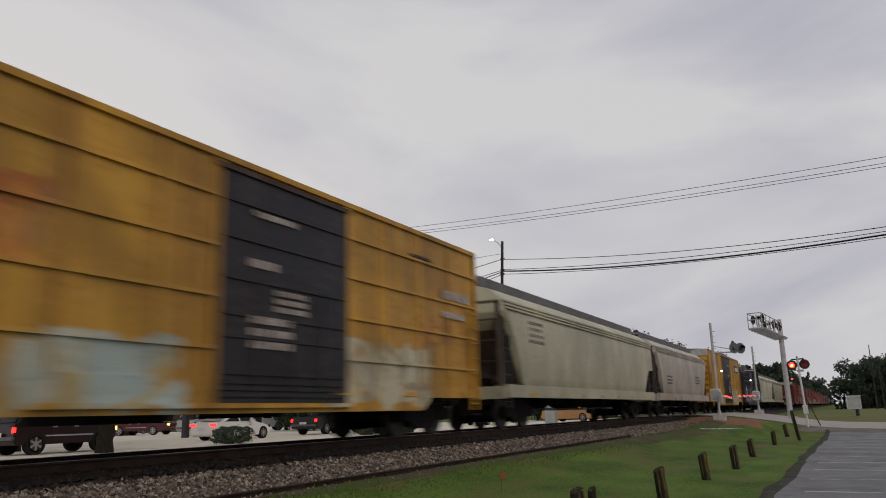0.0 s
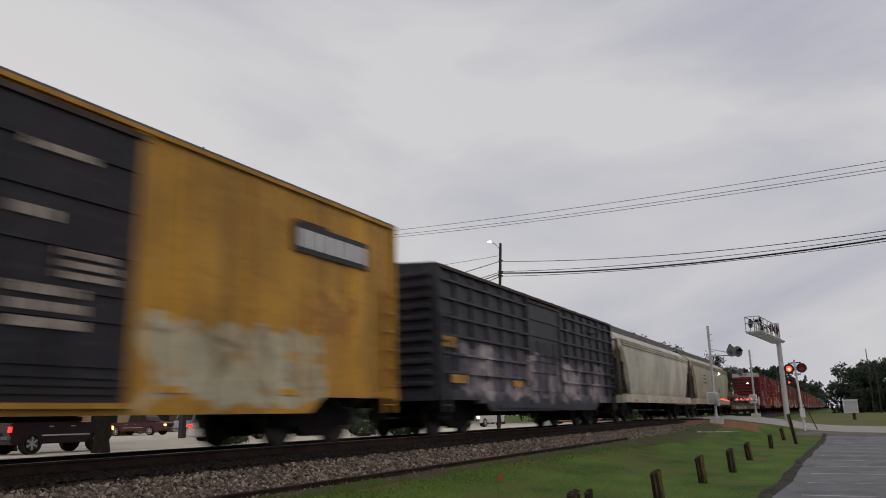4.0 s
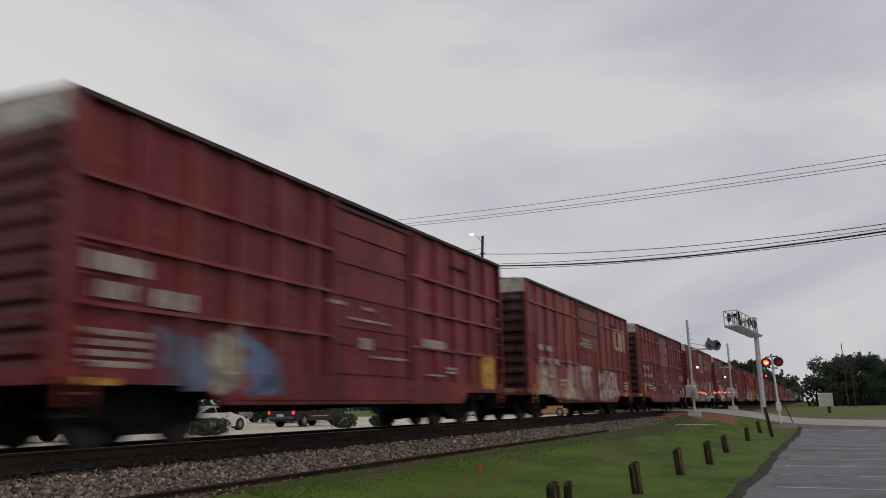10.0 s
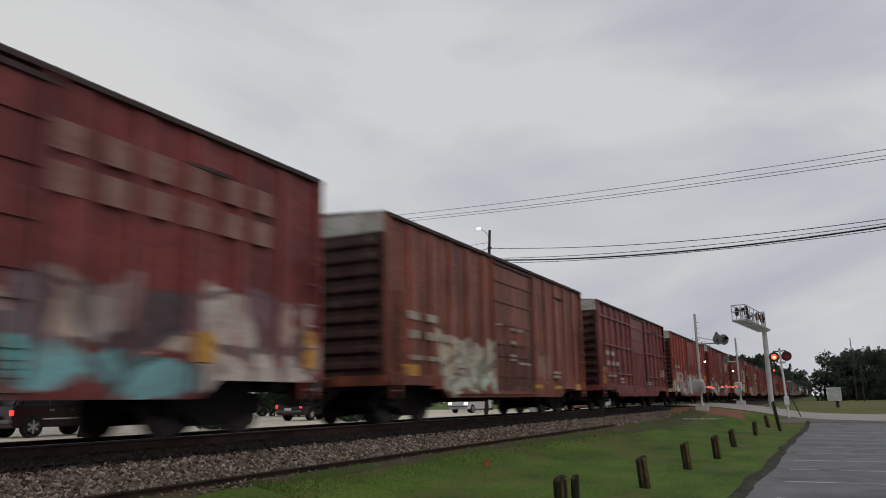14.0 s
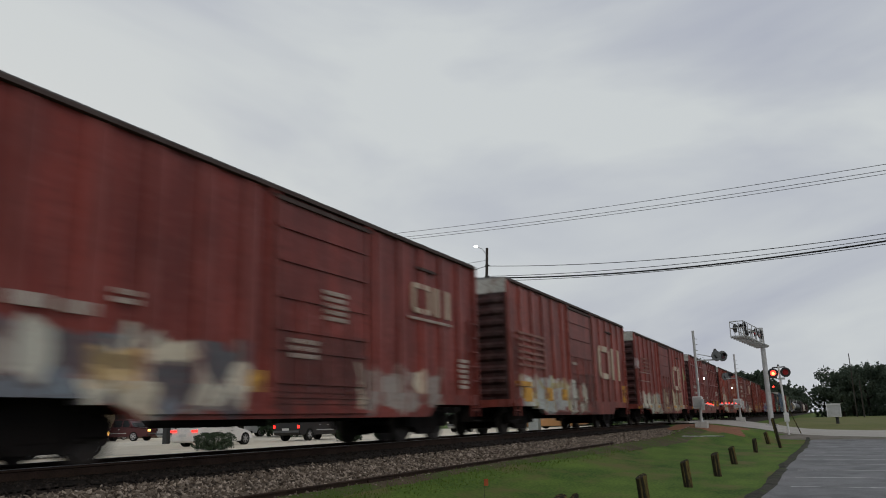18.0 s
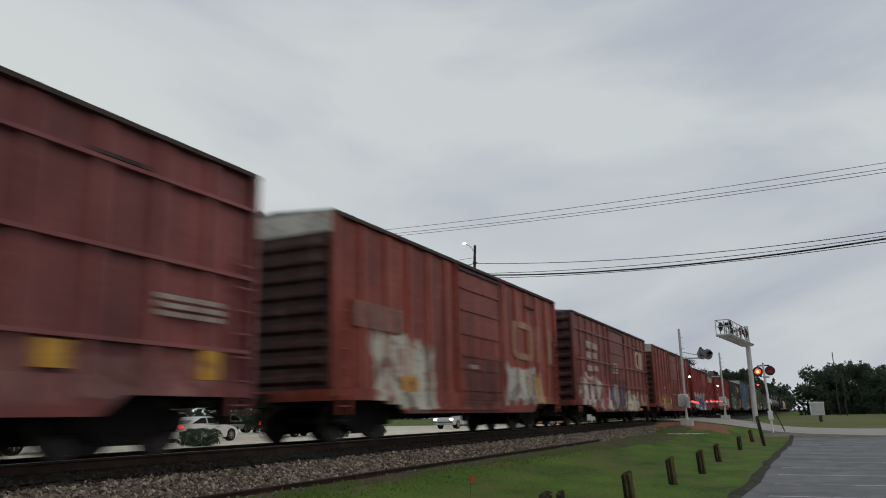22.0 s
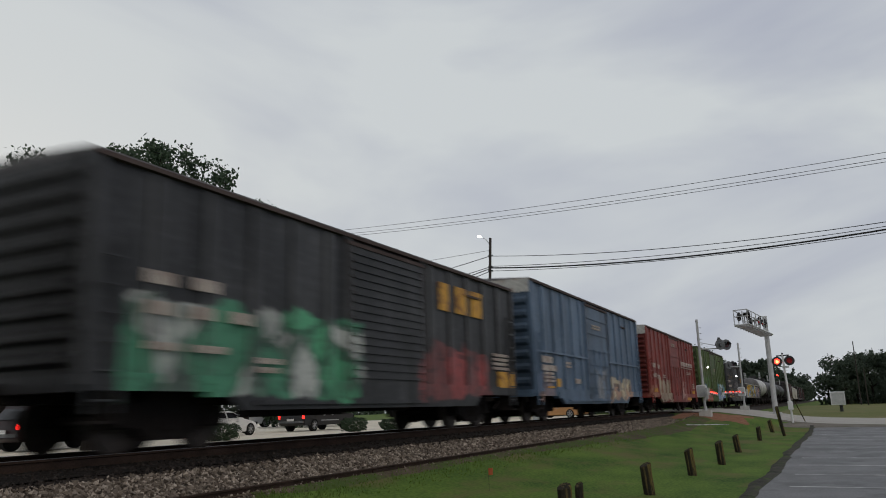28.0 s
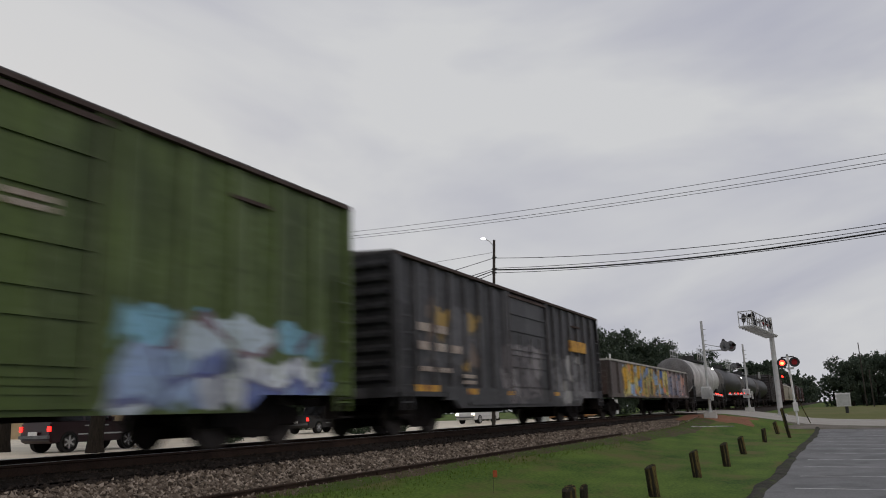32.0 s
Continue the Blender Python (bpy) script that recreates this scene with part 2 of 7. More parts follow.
def sheet(name, xs, ys, height, material, label, kind="structure", smooth=True):
    xs, ys = list(xs), list(ys)
    v = [(x, y, height(x, y)) for y in ys for x in xs]
    n = len(xs)
    f = [(j * n + i, j * n + i + 1, (j + 1) * n + i + 1, (j + 1) * n + i) for j in range(len(ys) - 1) for i in range(n - 1)]
    me = bpy.data.meshes.new(name)
    me.from_pydata(v, [], f)
    me.materials.append(material)
    if smooth:
        me.shade_smooth()
    return tagged(new(name, me), label, "", "", kind)


def steps(a, b, d):
    n = max(1, round((b - a) / d))
    return [a + (b - a) * i / n for i in range(n + 1)]


# ---- ground ----
RAIL_Z, TRACK_X = 1.20, -9.85


def ease(u):
    u = min(1, max(0, u))
    return u * u * (3 - 2 * u)


def along(x, table):
    if x <= table[0][0]:
        return table[0][1]
    for (a, p), (b, q) in zip(table, table[1:]):
        if x <= b:
            return p + (q - p) * (x - a) / (b - a)
    return table[-1][1]


ROAD_DY = -0.21        # the road crosses the line a little askew


def road_mid(x):
    return 57.8 + ROAD_DY * (x + 6)


def land(x, y):
    """The height of the ground."""
    low = 0.06 + 0.45 * ease((y - 66) / 12)
    if x > -1:
        z = low
    elif x > -6.9:
        u = (-1 - x) / 5.9
        z = low + (0.69 - low) * u ** 2.4
    elif x > -12.8:
        z = 0.69
    else:
        z = 0.62
    up = along(x, [(-24, 0.6), (-14, 1.05), (-11.8, 1.17), (-8.2, 1.17), (-6.0, 1.06), (-3.5, 0.72), (-1.8, 0.42), (0, 0.3), (3, 0.2), (10, 0.15), (60, 0.15)])
    r = 1 - ease((abs(y - road_mid(x)) - 8.0) / (5.0 + 9.0 * ease((-x - 2.5) / 3.0)))
    return z + (up - z) * r


def covered(x, y):
    if abs(y - road_mid(x)) < 8.0 and -62 < x < 62:
        return True
    if -1.0 < x < 32 and -20 < y < 46.4:
        return True
    if -112 < x < -22 and -40 < y < 96:
        return True
    return -12.4 < x < -7.3


GRASS = surface("mown_grass", (0.031, 0.070, 0.0125), (0.118, 0.180, 0.032), 0.95, 0.75, 22.0, 0.08, stretch=(1, 0.55, 1), spots=(0.12, 0.113, 0.044), spot_scale=0.55, spot_at=0.57)
xs = steps(-900, -120, 60) + steps(-110, -30, 4) + steps(-29, 8, 0.5) + steps(10, 40, 3) + steps(60, 900, 60)
ys = steps(-700, -230, 47) + steps(-200, -20, 15) + steps(-18, 4, 2) + steps(5, 82, 0.6) + steps(86, 150, 6) + steps(170, 1500, 90)
sheet("ground", xs, ys, lambda x, y: land(x, y) - (0.10 if covered(x, y) else 0.0), GRASS, "green mown grass with dry patches beside the line")
lot_ys = steps(-18, 46.8, 0.6)
def lot_edge(y):
    """The crumbled edge of the asphalt."""
    return -1.62 + 0.013 * max(0, y) + 0.10 * noise.noise((0.3, y * 0.35, 1.0)) + 0.015 * noise.noise((0.3, y * 1.3, 4.0))


me = bpy.data.meshes.new("parking_lot")
lot_us = [0, 0.02, 0.05] + steps(0.1, 1, 0.03)
lv = [(lot_edge(y) + u * 31, y, land(lot_edge(y) + u * 31, y) + 0.012) for y in lot_ys for u in lot_us]
nu = len(lot_us)
me.from_pydata(lv, [], [(j * nu + i, j * nu + i + 1, (j + 1) * nu + i + 1, (j + 1) * nu + i) for j in range(len(lot_ys) - 1) for i in range(nu - 1)])
me.materials.append(ASPHALT)
me.shade_smooth()
tagged(new("parking_lot", me), "worn grey asphalt car park with painted bays", "", "", "structure")
sheet("concrete_lot", steps(-110, -22.3, 2.4), steps(-38, 94, 3), lambda x, y: land(x, y) + 0.03, CONCRETE, "pale concrete street and forecourt beyond the line")
road_xs = steps(-60, 60, 0.75)
me = bpy.data.meshes.new("road")
rv = [(x, road_mid(x) + k, land(x, road_mid(x) + k) + 0.02) for x in road_xs for k in (-8.3, -5, -1.5, 1.5, 5, 8.3)]
me.from_pydata(rv, [], [(i * 6 + j, i * 6 + 6 + j, i * 6 + 7 + j, i * 6 + 1 + j) for i in range(len(road_xs) - 1) for j in range(5)])
me.materials.append(ROAD_ASPHALT)
me.shade_smooth()
tagged(new("road", me), "pale worn road over the level crossing", "", "", "structure")

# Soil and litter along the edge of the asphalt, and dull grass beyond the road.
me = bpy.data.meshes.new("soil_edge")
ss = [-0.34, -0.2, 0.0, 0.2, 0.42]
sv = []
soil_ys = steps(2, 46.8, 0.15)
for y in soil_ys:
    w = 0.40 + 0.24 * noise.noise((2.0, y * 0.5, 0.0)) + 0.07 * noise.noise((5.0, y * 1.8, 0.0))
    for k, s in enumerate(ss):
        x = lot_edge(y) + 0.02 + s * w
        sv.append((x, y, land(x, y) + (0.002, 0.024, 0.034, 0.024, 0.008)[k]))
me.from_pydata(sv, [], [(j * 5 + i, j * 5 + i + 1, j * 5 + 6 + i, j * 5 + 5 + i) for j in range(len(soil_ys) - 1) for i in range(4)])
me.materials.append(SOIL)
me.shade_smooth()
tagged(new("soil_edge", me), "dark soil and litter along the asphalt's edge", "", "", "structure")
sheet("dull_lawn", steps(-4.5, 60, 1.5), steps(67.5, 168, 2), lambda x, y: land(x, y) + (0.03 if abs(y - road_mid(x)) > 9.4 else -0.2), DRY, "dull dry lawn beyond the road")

# A bare strip between the lawn and the stones.
verge_ys = steps(6, 48, 0.4)
me = bpy.data.meshes.new("bare_verge")
vv = []
for y in verge_ys:
    w = 0.35 + 0.9 * ease((y - 14) / 22) + 0.35 * noise.noise((1.0, y * 0.45, 7.0)) + 0.12 * noise.noise((4.0, y * 1.7, 2.0))
    for k in range(5):
        x = -6.95 + max(0.15, w) * k / 4
        vv.append((x, y, land(x, y) + (0.0, 0.016, 0.018, 0.012, -0.006)[k]))
me.from_pydata(vv, [], [(j * 5 + i, j * 5 + i + 1, j * 5 + 6 + i, j * 5 + 5 + i) for j in range(len(verge_ys) - 1) for i in range(4)])
me.materials.append(VERGE)
me.shade_smooth()
tagged(new("bare_verge", me), "bare brown soil between the lawn and the ballast", "", "", "structure")

# A gritty shoulder between the car park and the road, and a pale kerb in the grass.
GRIT = surface("grey_grit", (0.10, 0.09, 0.075), (0.2, 0.185, 0.16), 0.95, 0.8, 20.0, 0.3, spots=(0.09, 0.10, 0.05), spot_scale=0.5, spot_at=0.58)
me = bpy.data.meshes.new("road_shoulder")
sh_xs = steps(-2.6, 34, 0.5)
sh = [(x, y, land(x, y) + dz) for x in sh_xs for y, dz in ((45.9 + 0.35 * noise.noise((x * 0.6, 3.0, 0.0)), 0.014), (46.6, 0.026), (road_mid(x) - 8.35, 0.026), (road_mid(x) - 7.9, 0.012))]
me.from_pydata(sh, [], [(i * 4 + j, i * 4 + 4 + j, i * 4 + 5 + j, i * 4 + 1 + j) for i in range(len(sh_xs) - 1) for j in range(3)])
me.materials.append(GRIT)
me.shade_smooth()
tagged(new("road_shoulder", me), "grey gritty shoulder between the car park and the road", "", "", "structure")
kerb = thing("edging_strip", "thin pale edging strip lying in the grass", "edging")
for k in range(4):
    p, q = (-6.33 + 0.395 * k, 38.9 + 0.8 * k), (-6.33 + 0.395 * (k + 1), 38.9 + 0.8 * (k + 1))
    part("strip_length", tubes(((*p, land(*p) + 0.03), (*q, land(*q) + 0.03), 0.022), n=6), LINE, kerb)
# Painted bay lines of the car park.
for i in range(16):
    y = 5.6 + 2.62 * i
    if y > 46:
        break
    bm = bmesh.new()
    pts = [(-0.85 + 0.5 * k, y - 0.02 * k) for k in range(11)]
    ring = [[bm.verts.new((x, yy + d, land(x, yy) + 0.018)) for d in (-0.06, 0.06)] for x, yy in pts]
    for a, b in zip(ring, ring[1:]):
        bm.faces.new((a[0], b[0], b[1], a[1]))
    solid("bay_line", bm, LINE, "worn white painted line of a parking bay", "road marking", "bay lines", "structure")

# Red clay by the crossing.
sheet("clay_patch", steps(-8.0, -3.6, 0.4), steps(43.0, 49.0, 0.4), lambda x, y: land(x, y) + 0.02 + 0.012 * math.sin(3 * x + 2 * y) - 0.06 * (max(abs(x + 5.8) / 2.2, abs(y - 46.0) / 3.0) ** 4), DIRT, "bare red clay beside the road")


# ---- the track ----
def bed(x):
    return along(x, [(-13.2, 0.55), (-12.9, 0.62), (-11.4, 1.0), (-11.0, 1.035), (-8.7, 1.035), (-8.25, 0.99), (-6.95, 0.68), (-6.7, 0.60)])


BED_Y = steps(-560, -128, 36) + steps(-120, 0, 8) + steps(1, 60, 0.35) + steps(64, 900, 12)
sheet("oily_shaded_bed", steps(-11.4, -8.2, 0.2), BED_Y,
      lambda x, y: (bed(x) + 0.02 + (0.03 * noise.noise((x * 4.0, y * 4.0, 3.1)) if 1 < y < 60 else 0)) if abs(y - road_mid(x)) > 8.4 else bed(x) - 0.1, OILY_SHADE, "oil-stained ballast between the rails, with the train's shade in its colour", smooth=False)
sheet("ballast_bed", steps(-13.2, -6.7, 0.16), BED_Y,
      lambda x, y: (bed(x) if abs(y - road_mid(x)) > 8.4 else min(bed(x), land(x, y) - 0.02)) + (0.035 * noise.noise((x * 4.0, y * 4.0, 3.1)) if 1 < y < 60 else 0), GRAVEL, "grey crushed stone ballast under the track", smooth=False)

rng = np.random.default_rng(5)


def scatter_stones(count, x0, x1, y0, y1, r0, r1, material):
    """Many small angular stones in one mesh."""
    base = np.array([(1, 0, 0), (-1, 0, 0), (0, 1, 0), (0, -1, 0), (0, 0, 1), (0, 0, -1)], float)
    faces = np.array([(0, 2, 4), (2, 1, 4), (1, 3, 4), (3, 0, 4), (2, 0, 5), (1, 2, 5), (3, 1, 5), (0, 3, 5)])
    v, f = [], []
    for i in range(count):
        x = rng.uniform(x0, x1)
        y = y0 + (y1 - y0) * rng.uniform() ** 1.5
        if abs(y - road_mid(x)) < 8.6:
            continue
        r = rng.uniform(r0, r1)
        q = base * rng.uniform(0.55, 1.25, (6, 1)) * r * np.array([rng.uniform(0.7, 1.3), rng.uniform(0.7, 1.3), 0.8])
        a = rng.uniform(0, 6.28, 2)
        ca, sa, cb, sb = math.cos(a[0]), math.sin(a[0]), math.cos(a[1]), math.sin(a[1])
        q = q @ np.array([(ca, sa, 0), (-sa, ca, 0), (0, 0, 1)]) @ np.array([(1, 0, 0), (0, cb, sb), (0, -sb, cb)])
        q += np.array([x, y, (bed(x) if x < -6.9 else land(x, y)) + r * 0.25])
        f.append(faces + 6 * len(v))
        v.append(q)
    me = bpy.data.meshes.new("ballast_stones")
    me.from_pydata(np.concatenate(v).tolist(), [], np.concatenate(f).tolist())
    me.materials.append(material)
    return tagged(new("ballast_stones", me), "loose grey and brown crushed stones", "ballast", "", "stuff")


scatter_stones(27000, -8.05, -6.85, 3.0, 46.0, 0.02, 0.052, STONE)
scatter_stones(7000, -9.0, -7.95, 3.0, 40.0, 0.02, 0.045, OILED_SHADE)
scatter_stones(1500, -6.95, -6.7, 4.0, 34.0, 0.012, 0.03, STONE)

track = thing("railway_track", "straight railway track on dark timber ties", "track", "", "structure")
RAIL_FORM = [(-0.07, 0.0), (0.07, 0.0), (0.07, 0.012), (0.012, 0.03), (0.012, 0.13), (0.036, 0.14), (0.036, 0.168), (-0.036, 0.168), (-0.036, 0.14), (-0.012, 0.13), (-0.012, 0.03), (-0.07, 0.012)]
for side in (-1, 1):
    cx = TRACK_X + side * 0.753
    bm = bmesh.new()
    prism(bm, [(cx + a, RAIL_Z - 0.17 + b) for a, b in RAIL_FORM], 1, -560, 900)
    rail = part("rail", bm, RAIL_RUST, track, "rusty steel rail with a bright running top")
    part("rail_head", boxes((cx - 0.03, cx + 0.03, -560, 900, RAIL_Z - 0.002, RAIL_Z + 0.002)), RAIL_TOP, rail, "polished running surface")
tie_me = None
for i in range(190):
    y = -2 + 0.53 * i
    if abs(y - road_mid(TRACK_X)) < 8.3:
        continue
    if tie_me is None:
        tie = part("tie", boxes((-1.28, 1.28, -0.11, 0.11, -0.16, 0.02)), TIE, track)
        tie_me = tie.data
    else:
        tie = new("tie", tie_me)
        tie.parent = track
    tie.location = (TRACK_X + rng.uniform(-0.04, 0.04), y, RAIL_Z - 0.178)
# Crossing planks between and beside the rails.
for k in (-1.55, 0.0, 1.55):
    for j in range(4):
        y0 = road_mid(TRACK_X) - 8.0 + 4.0 * j
        w = 0.62 if k == 0 else 0.55
        part("crossing_panel", boxes((TRACK_X + k - w, TRACK_X + k + w, y0 + 0.02, y0 + 3.98, RAIL_Z - 0.16, RAIL_Z + 0.005)), ROAD_ASPHALT, track, "worn crossing panel")
spare = thing("spare_rail", "long rusty spare rail lying at the foot of the ballast", "rail")
for y0, y1 in ((2.0, 11.4), (11.41, 20.9), (20.91, 27.5)):
    bm = bmesh.new()
    prism(bm, [(-6.86 + a, 0.665 + b * 0.62) for a, b in RAIL_FORM], 1, y0, y1)
    part("rail_length", bm, RAIL_RUST, spare)
for y in (11.4, 20.9):
    part("joint_bar", boxes((-6.848, -6.822, y - 0.4, y + 0.4, 0.69, 0.735)), RAIL_RUST, spare)
# ---- the train ----
SPEED = 15.46
TRAIN = []        # each vehicle of the train, with the place of its middle at the start


def grade(nt, a, op, b=None):
    n = nt.nodes.new("ShaderNodeMath")
    n.operation = op
    for i, s in enumerate((a, b)):
        if s is None:
            continue
        if isinstance(s, (int, float)):
            n.inputs[i].default_value = s
        else:
            nt.links.new(s, n.inputs[i])
    return n.outputs[0]


def paint(name, base, rust=(0.10, 0.045, 0.03), streak=0.35, tags=(), rough=0.5):
    """Weathered car paint: streaks of rust run down, and sprayed lettering lies in soft-edged fields.
    tags: (y0, y1, z0, z1, tones) in the vehicle's own metres."""
    m, nt, b = node_material(name)
    co = nt.nodes.new("ShaderNodeTexCoord")
    xyz = nt.nodes.new("ShaderNodeSeparateXYZ")
    nt.links.new(co.outputs["Object"], xyz.inputs[0])

    def noise_at(scale, stretch, detail=5, seed=0.0):
        mp = nt.nodes.new("ShaderNodeMapping")
        mp.inputs["Scale"].default_value = stretch
        mp.inputs["Location"].default_value = (seed, seed * 1.7, seed * 0.3)
        n = nt.nodes.new("ShaderNodeTexNoise")
        n.inputs["Scale"].default_value, n.inputs["Detail"].default_value = scale, detail
        nt.links.new(co.outputs["Object"], mp.inputs["Vector"])
        nt.links.new(mp.outputs["Vector"], n.inputs["Vector"])
        return n.outputs["Fac"]

    def blend(fac, c1, c2):
        mx = nt.nodes.new("ShaderNodeMixRGB")
        for i, s in ((0, fac), (1, c1), (2, c2)):
            if isinstance(s, tuple):
                mx.inputs[i].default_value = (*s, 1)
            elif isinstance(s, (int, float)):
                mx.inputs[i].default_value = s
            else:
                nt.links.new(s, mx.inputs[i])
        return mx.outputs["Color"]

    def stretchy(fac, lo, hi):
        r = nt.nodes.new("ShaderNodeMapRange")
        r.inputs["From Min"].default_value, r.inputs["From Max"].default_value = lo, hi
        nt.links.new(fac, r.inputs["Value"])
        return r.outputs["Result"]

    seed = (sum(ord(c) for c in name) % 97) * 0.37
    big = noise_at(0.55, (1, 1, 0.6), 6, seed)
    c = blend(stretchy(big, 0.3, 0.7), tuple(v * 0.8 for v in base), tuple(min(1, v * 1.35) for v in base))
    run = noise_at(2.2, (1, 1.7, 0.09), 8, seed + 3)
    c = blend(grade(nt, stretchy(run, 0.43, 0.62), 'MULTIPLY', min(1.0, streak * 1.3)), c, rust)
    bay = noise_at(0.8, (1, 1.6, 0.03), 3, seed + 15)
    c = blend(grade(nt, stretchy(bay, 0.42, 0.66), 'MULTIPLY', min(0.55, max(0.0, streak * 1.6 - 0.3))), c, tuple(v * 0.5 for v in base))
    pale = noise_at(3.0, (1, 1.2, 0.14), 6, seed + 9)
    c = blend(grade(nt, stretchy(pale, 0.53, 0.70), 'MULTIPLY', streak * 1.0), c, tuple(min(1, v * 1.4 + 0.055) for v in base))
    for k, (y0, y1, z0, z1, tones, *more) in enumerate(tags):
        outline = more[0] if more else None
        tones = [tuple(min(0.78, v * 1.4) for v in tone) for tone in tones]
        cell = more[1] if len(more) > 1 else 1.5
        thin = more[2] if len(more) > 2 else 0.92
        edge = noise_at(1.5, (1, 1, 1), 2, seed + 20 + k * 5)
        dy = grade(nt, grade(nt, grade(nt, xyz.outputs["Y"], 'SUBTRACT', (y0 + y1) / 2), 'ABSOLUTE'), 'SUBTRACT', (y1 - y0) / 2)
        dz = grade(nt, grade(nt, grade(nt, xyz.outputs["Z"], 'SUBTRACT', (z0 + z1) / 2), 'ABSOLUTE'), 'SUBTRACT', (z1 - z0) / 2)
        d = grade(nt, grade(nt, dy, 'MAXIMUM', dz), 'ADD', grade(nt, grade(nt, edge, 'SUBTRACT', 0.5), 'MULTIPLY', 0.9))
        ins = grade(nt, stretchy(d, 0.03, -0.03), 'MINIMUM', 1.0)
        vo = nt.nodes.new("ShaderNodeTexVoronoi")
        vo.inputs["Scale"].default_value = cell
        mp = nt.nodes.new("ShaderNodeMapping")
        mp.inputs["Scale"].default_value = (0.0, 1.0, 0.75)
        mp.inputs["Location"].default_value = (0, seed + k, seed)
        wob = nt.nodes.new("ShaderNodeTexNoise")
        wob.inputs["Scale"].default_value = 1.4
        add = nt.nodes.new("ShaderNodeMixRGB")
        add.blend_type = 'ADD'
        add.inputs[0].default_value = 0.6
        nt.links.new(co.outputs["Object"], wob.inputs["Vector"])
        nt.links.new(co.outputs["Object"], add.inputs[1])
        nt.links.new(wob.outputs["Color"], add.inputs[2])
        nt.links.new(add.outputs["Color"], mp.inputs["Vector"])
        nt.links.new(mp.outputs["Vector"], vo.inputs["Vector"])
        rp = nt.nodes.new("ShaderNodeValToRGB")
        rp.color_ramp.interpolation = 'CONSTANT'
        rp.color_ramp.elements[0].color = (*tones[0], 1)
        rp.color_ramp.elements[1].color = (*tones[-1], 1)
        rp.color_ramp.elements[1].position = (len(tones) - 1) / len(tones)
        for i in range(1, len(tones) - 1):
            rp.color_ramp.elements.new(i / len(tones)).color = (*tones[i], 1)
        sx = nt.nodes.new("ShaderNodeSeparateColor")
        nt.links.new(vo.outputs["Color"], sx.inputs["Color"])
        nt.links.new(sx.outputs[0], rp.inputs["Fac"])
        ed = nt.nodes.new("ShaderNodeTexVoronoi")
        ed.feature = 'DISTANCE_TO_EDGE'
        ed.inputs["Scale"].default_value = cell
        nt.links.new(mp.outputs["Vector"], ed.inputs["Vector"])
        line = grade(nt, ed.outputs["Distance"], 'LESS_THAN', 0.05)
        fill = blend(grade(nt, line, 'MULTIPLY', 0.8), rp.outputs["Color"], outline or tuple(v * 0.4 for v in tones[-1]))
        fade = grade(nt, stretchy(noise_at(2.6, (1, 1, 1), 4, seed + 60 + k), *((0.12, 0.25) if thin > 0.95 else (0.28, 0.46))), 'MINIMUM', thin)
        c = blend(grade(nt, ins, 'MULTIPLY', fade), c, fill)
    dust = noise_at(6.5, (1, 0.8, 1.3), 6, seed + 77)
    c = blend(grade(nt, stretchy(dust, 0.55, 0.72), 'MULTIPLY', 0.16 + 0.35 * streak), c, tuple(min(1, v * 1.1 + 0.09) for v in base))
    c = blend(grade(nt, stretchy(dust, 0.44, 0.28), 'MULTIPLY', 0.3 + 0.4 * streak), c, tuple(v * 0.3 for v in base))
    grime = noise_at(0.9, (1, 0.8, 0.8), 8, seed + 40)
    c = blend(grade(nt, stretchy(grime, 0.44, 0.74), 'MULTIPLY', min(0.6, 0.1 + 1.3 * streak)), c, tuple(v * 0.25 + 0.006 for v in base))
    nt.links.new(c, b.inputs["Base Color"])
    b.inputs["Roughness"].default_value = rough
    b.inputs["Specular IOR Level"].default_value = 0.32
    bp = nt.nodes.new("ShaderNodeBump")
    bp.inputs["Strength"].default_value, bp.inputs["Distance"].default_value = 0.25, 0.02
    nt.links.new(run, bp.inputs["Height"])
    nt.links.new(bp.outputs["Normal"], b.inputs["Normal"])
    return m


def worn(skin, base, k=0.42):
    """The same paint on the proud posts and belts, chalked and rubbed along their outer flanges, with caught light put
    into the pale tone.
    """
    m = skin.copy()
    m.name = skin.name + "_flange"
    nt = m.node_tree
    b = nt.nodes["Principled BSDF"]
    old = b.inputs["Base Color"].links[0].from_socket
    co = nt.nodes.new("ShaderNodeTexCoord")
    n = nt.nodes.new("ShaderNodeTexNoise")
    n.inputs["Scale"].default_value, n.inputs["Detail"].default_value = 1.3, 6
    nt.links.new(co.outputs["Object"], n.inputs["Vector"])
    r = nt.nodes.new("ShaderNodeMapRange")
    r.inputs["From Min"].default_value, r.inputs["From Max"].default_value = 0.34, 0.66
    r.inputs["To Min"].default_value, r.inputs["To Max"].default_value = k * 0.3, min(1.0, k * 1.5)
    nt.links.new(n.outputs["Fac"], r.inputs["Value"])
    # The light that the flanges catch is part of this paler colour.
    mx = nt.nodes.new("ShaderNodeMixRGB")
    mx.inputs[2].default_value = (*[min(0.8, v * 1.3 + 0.07) for v in base], 1)
    nt.links.new(r.outputs["Result"], mx.inputs[0])
    nt.links.new(old, mx.inputs[1])
    nt.links.new(mx.outputs["Color"], b.inputs["Base Color"])
    return m


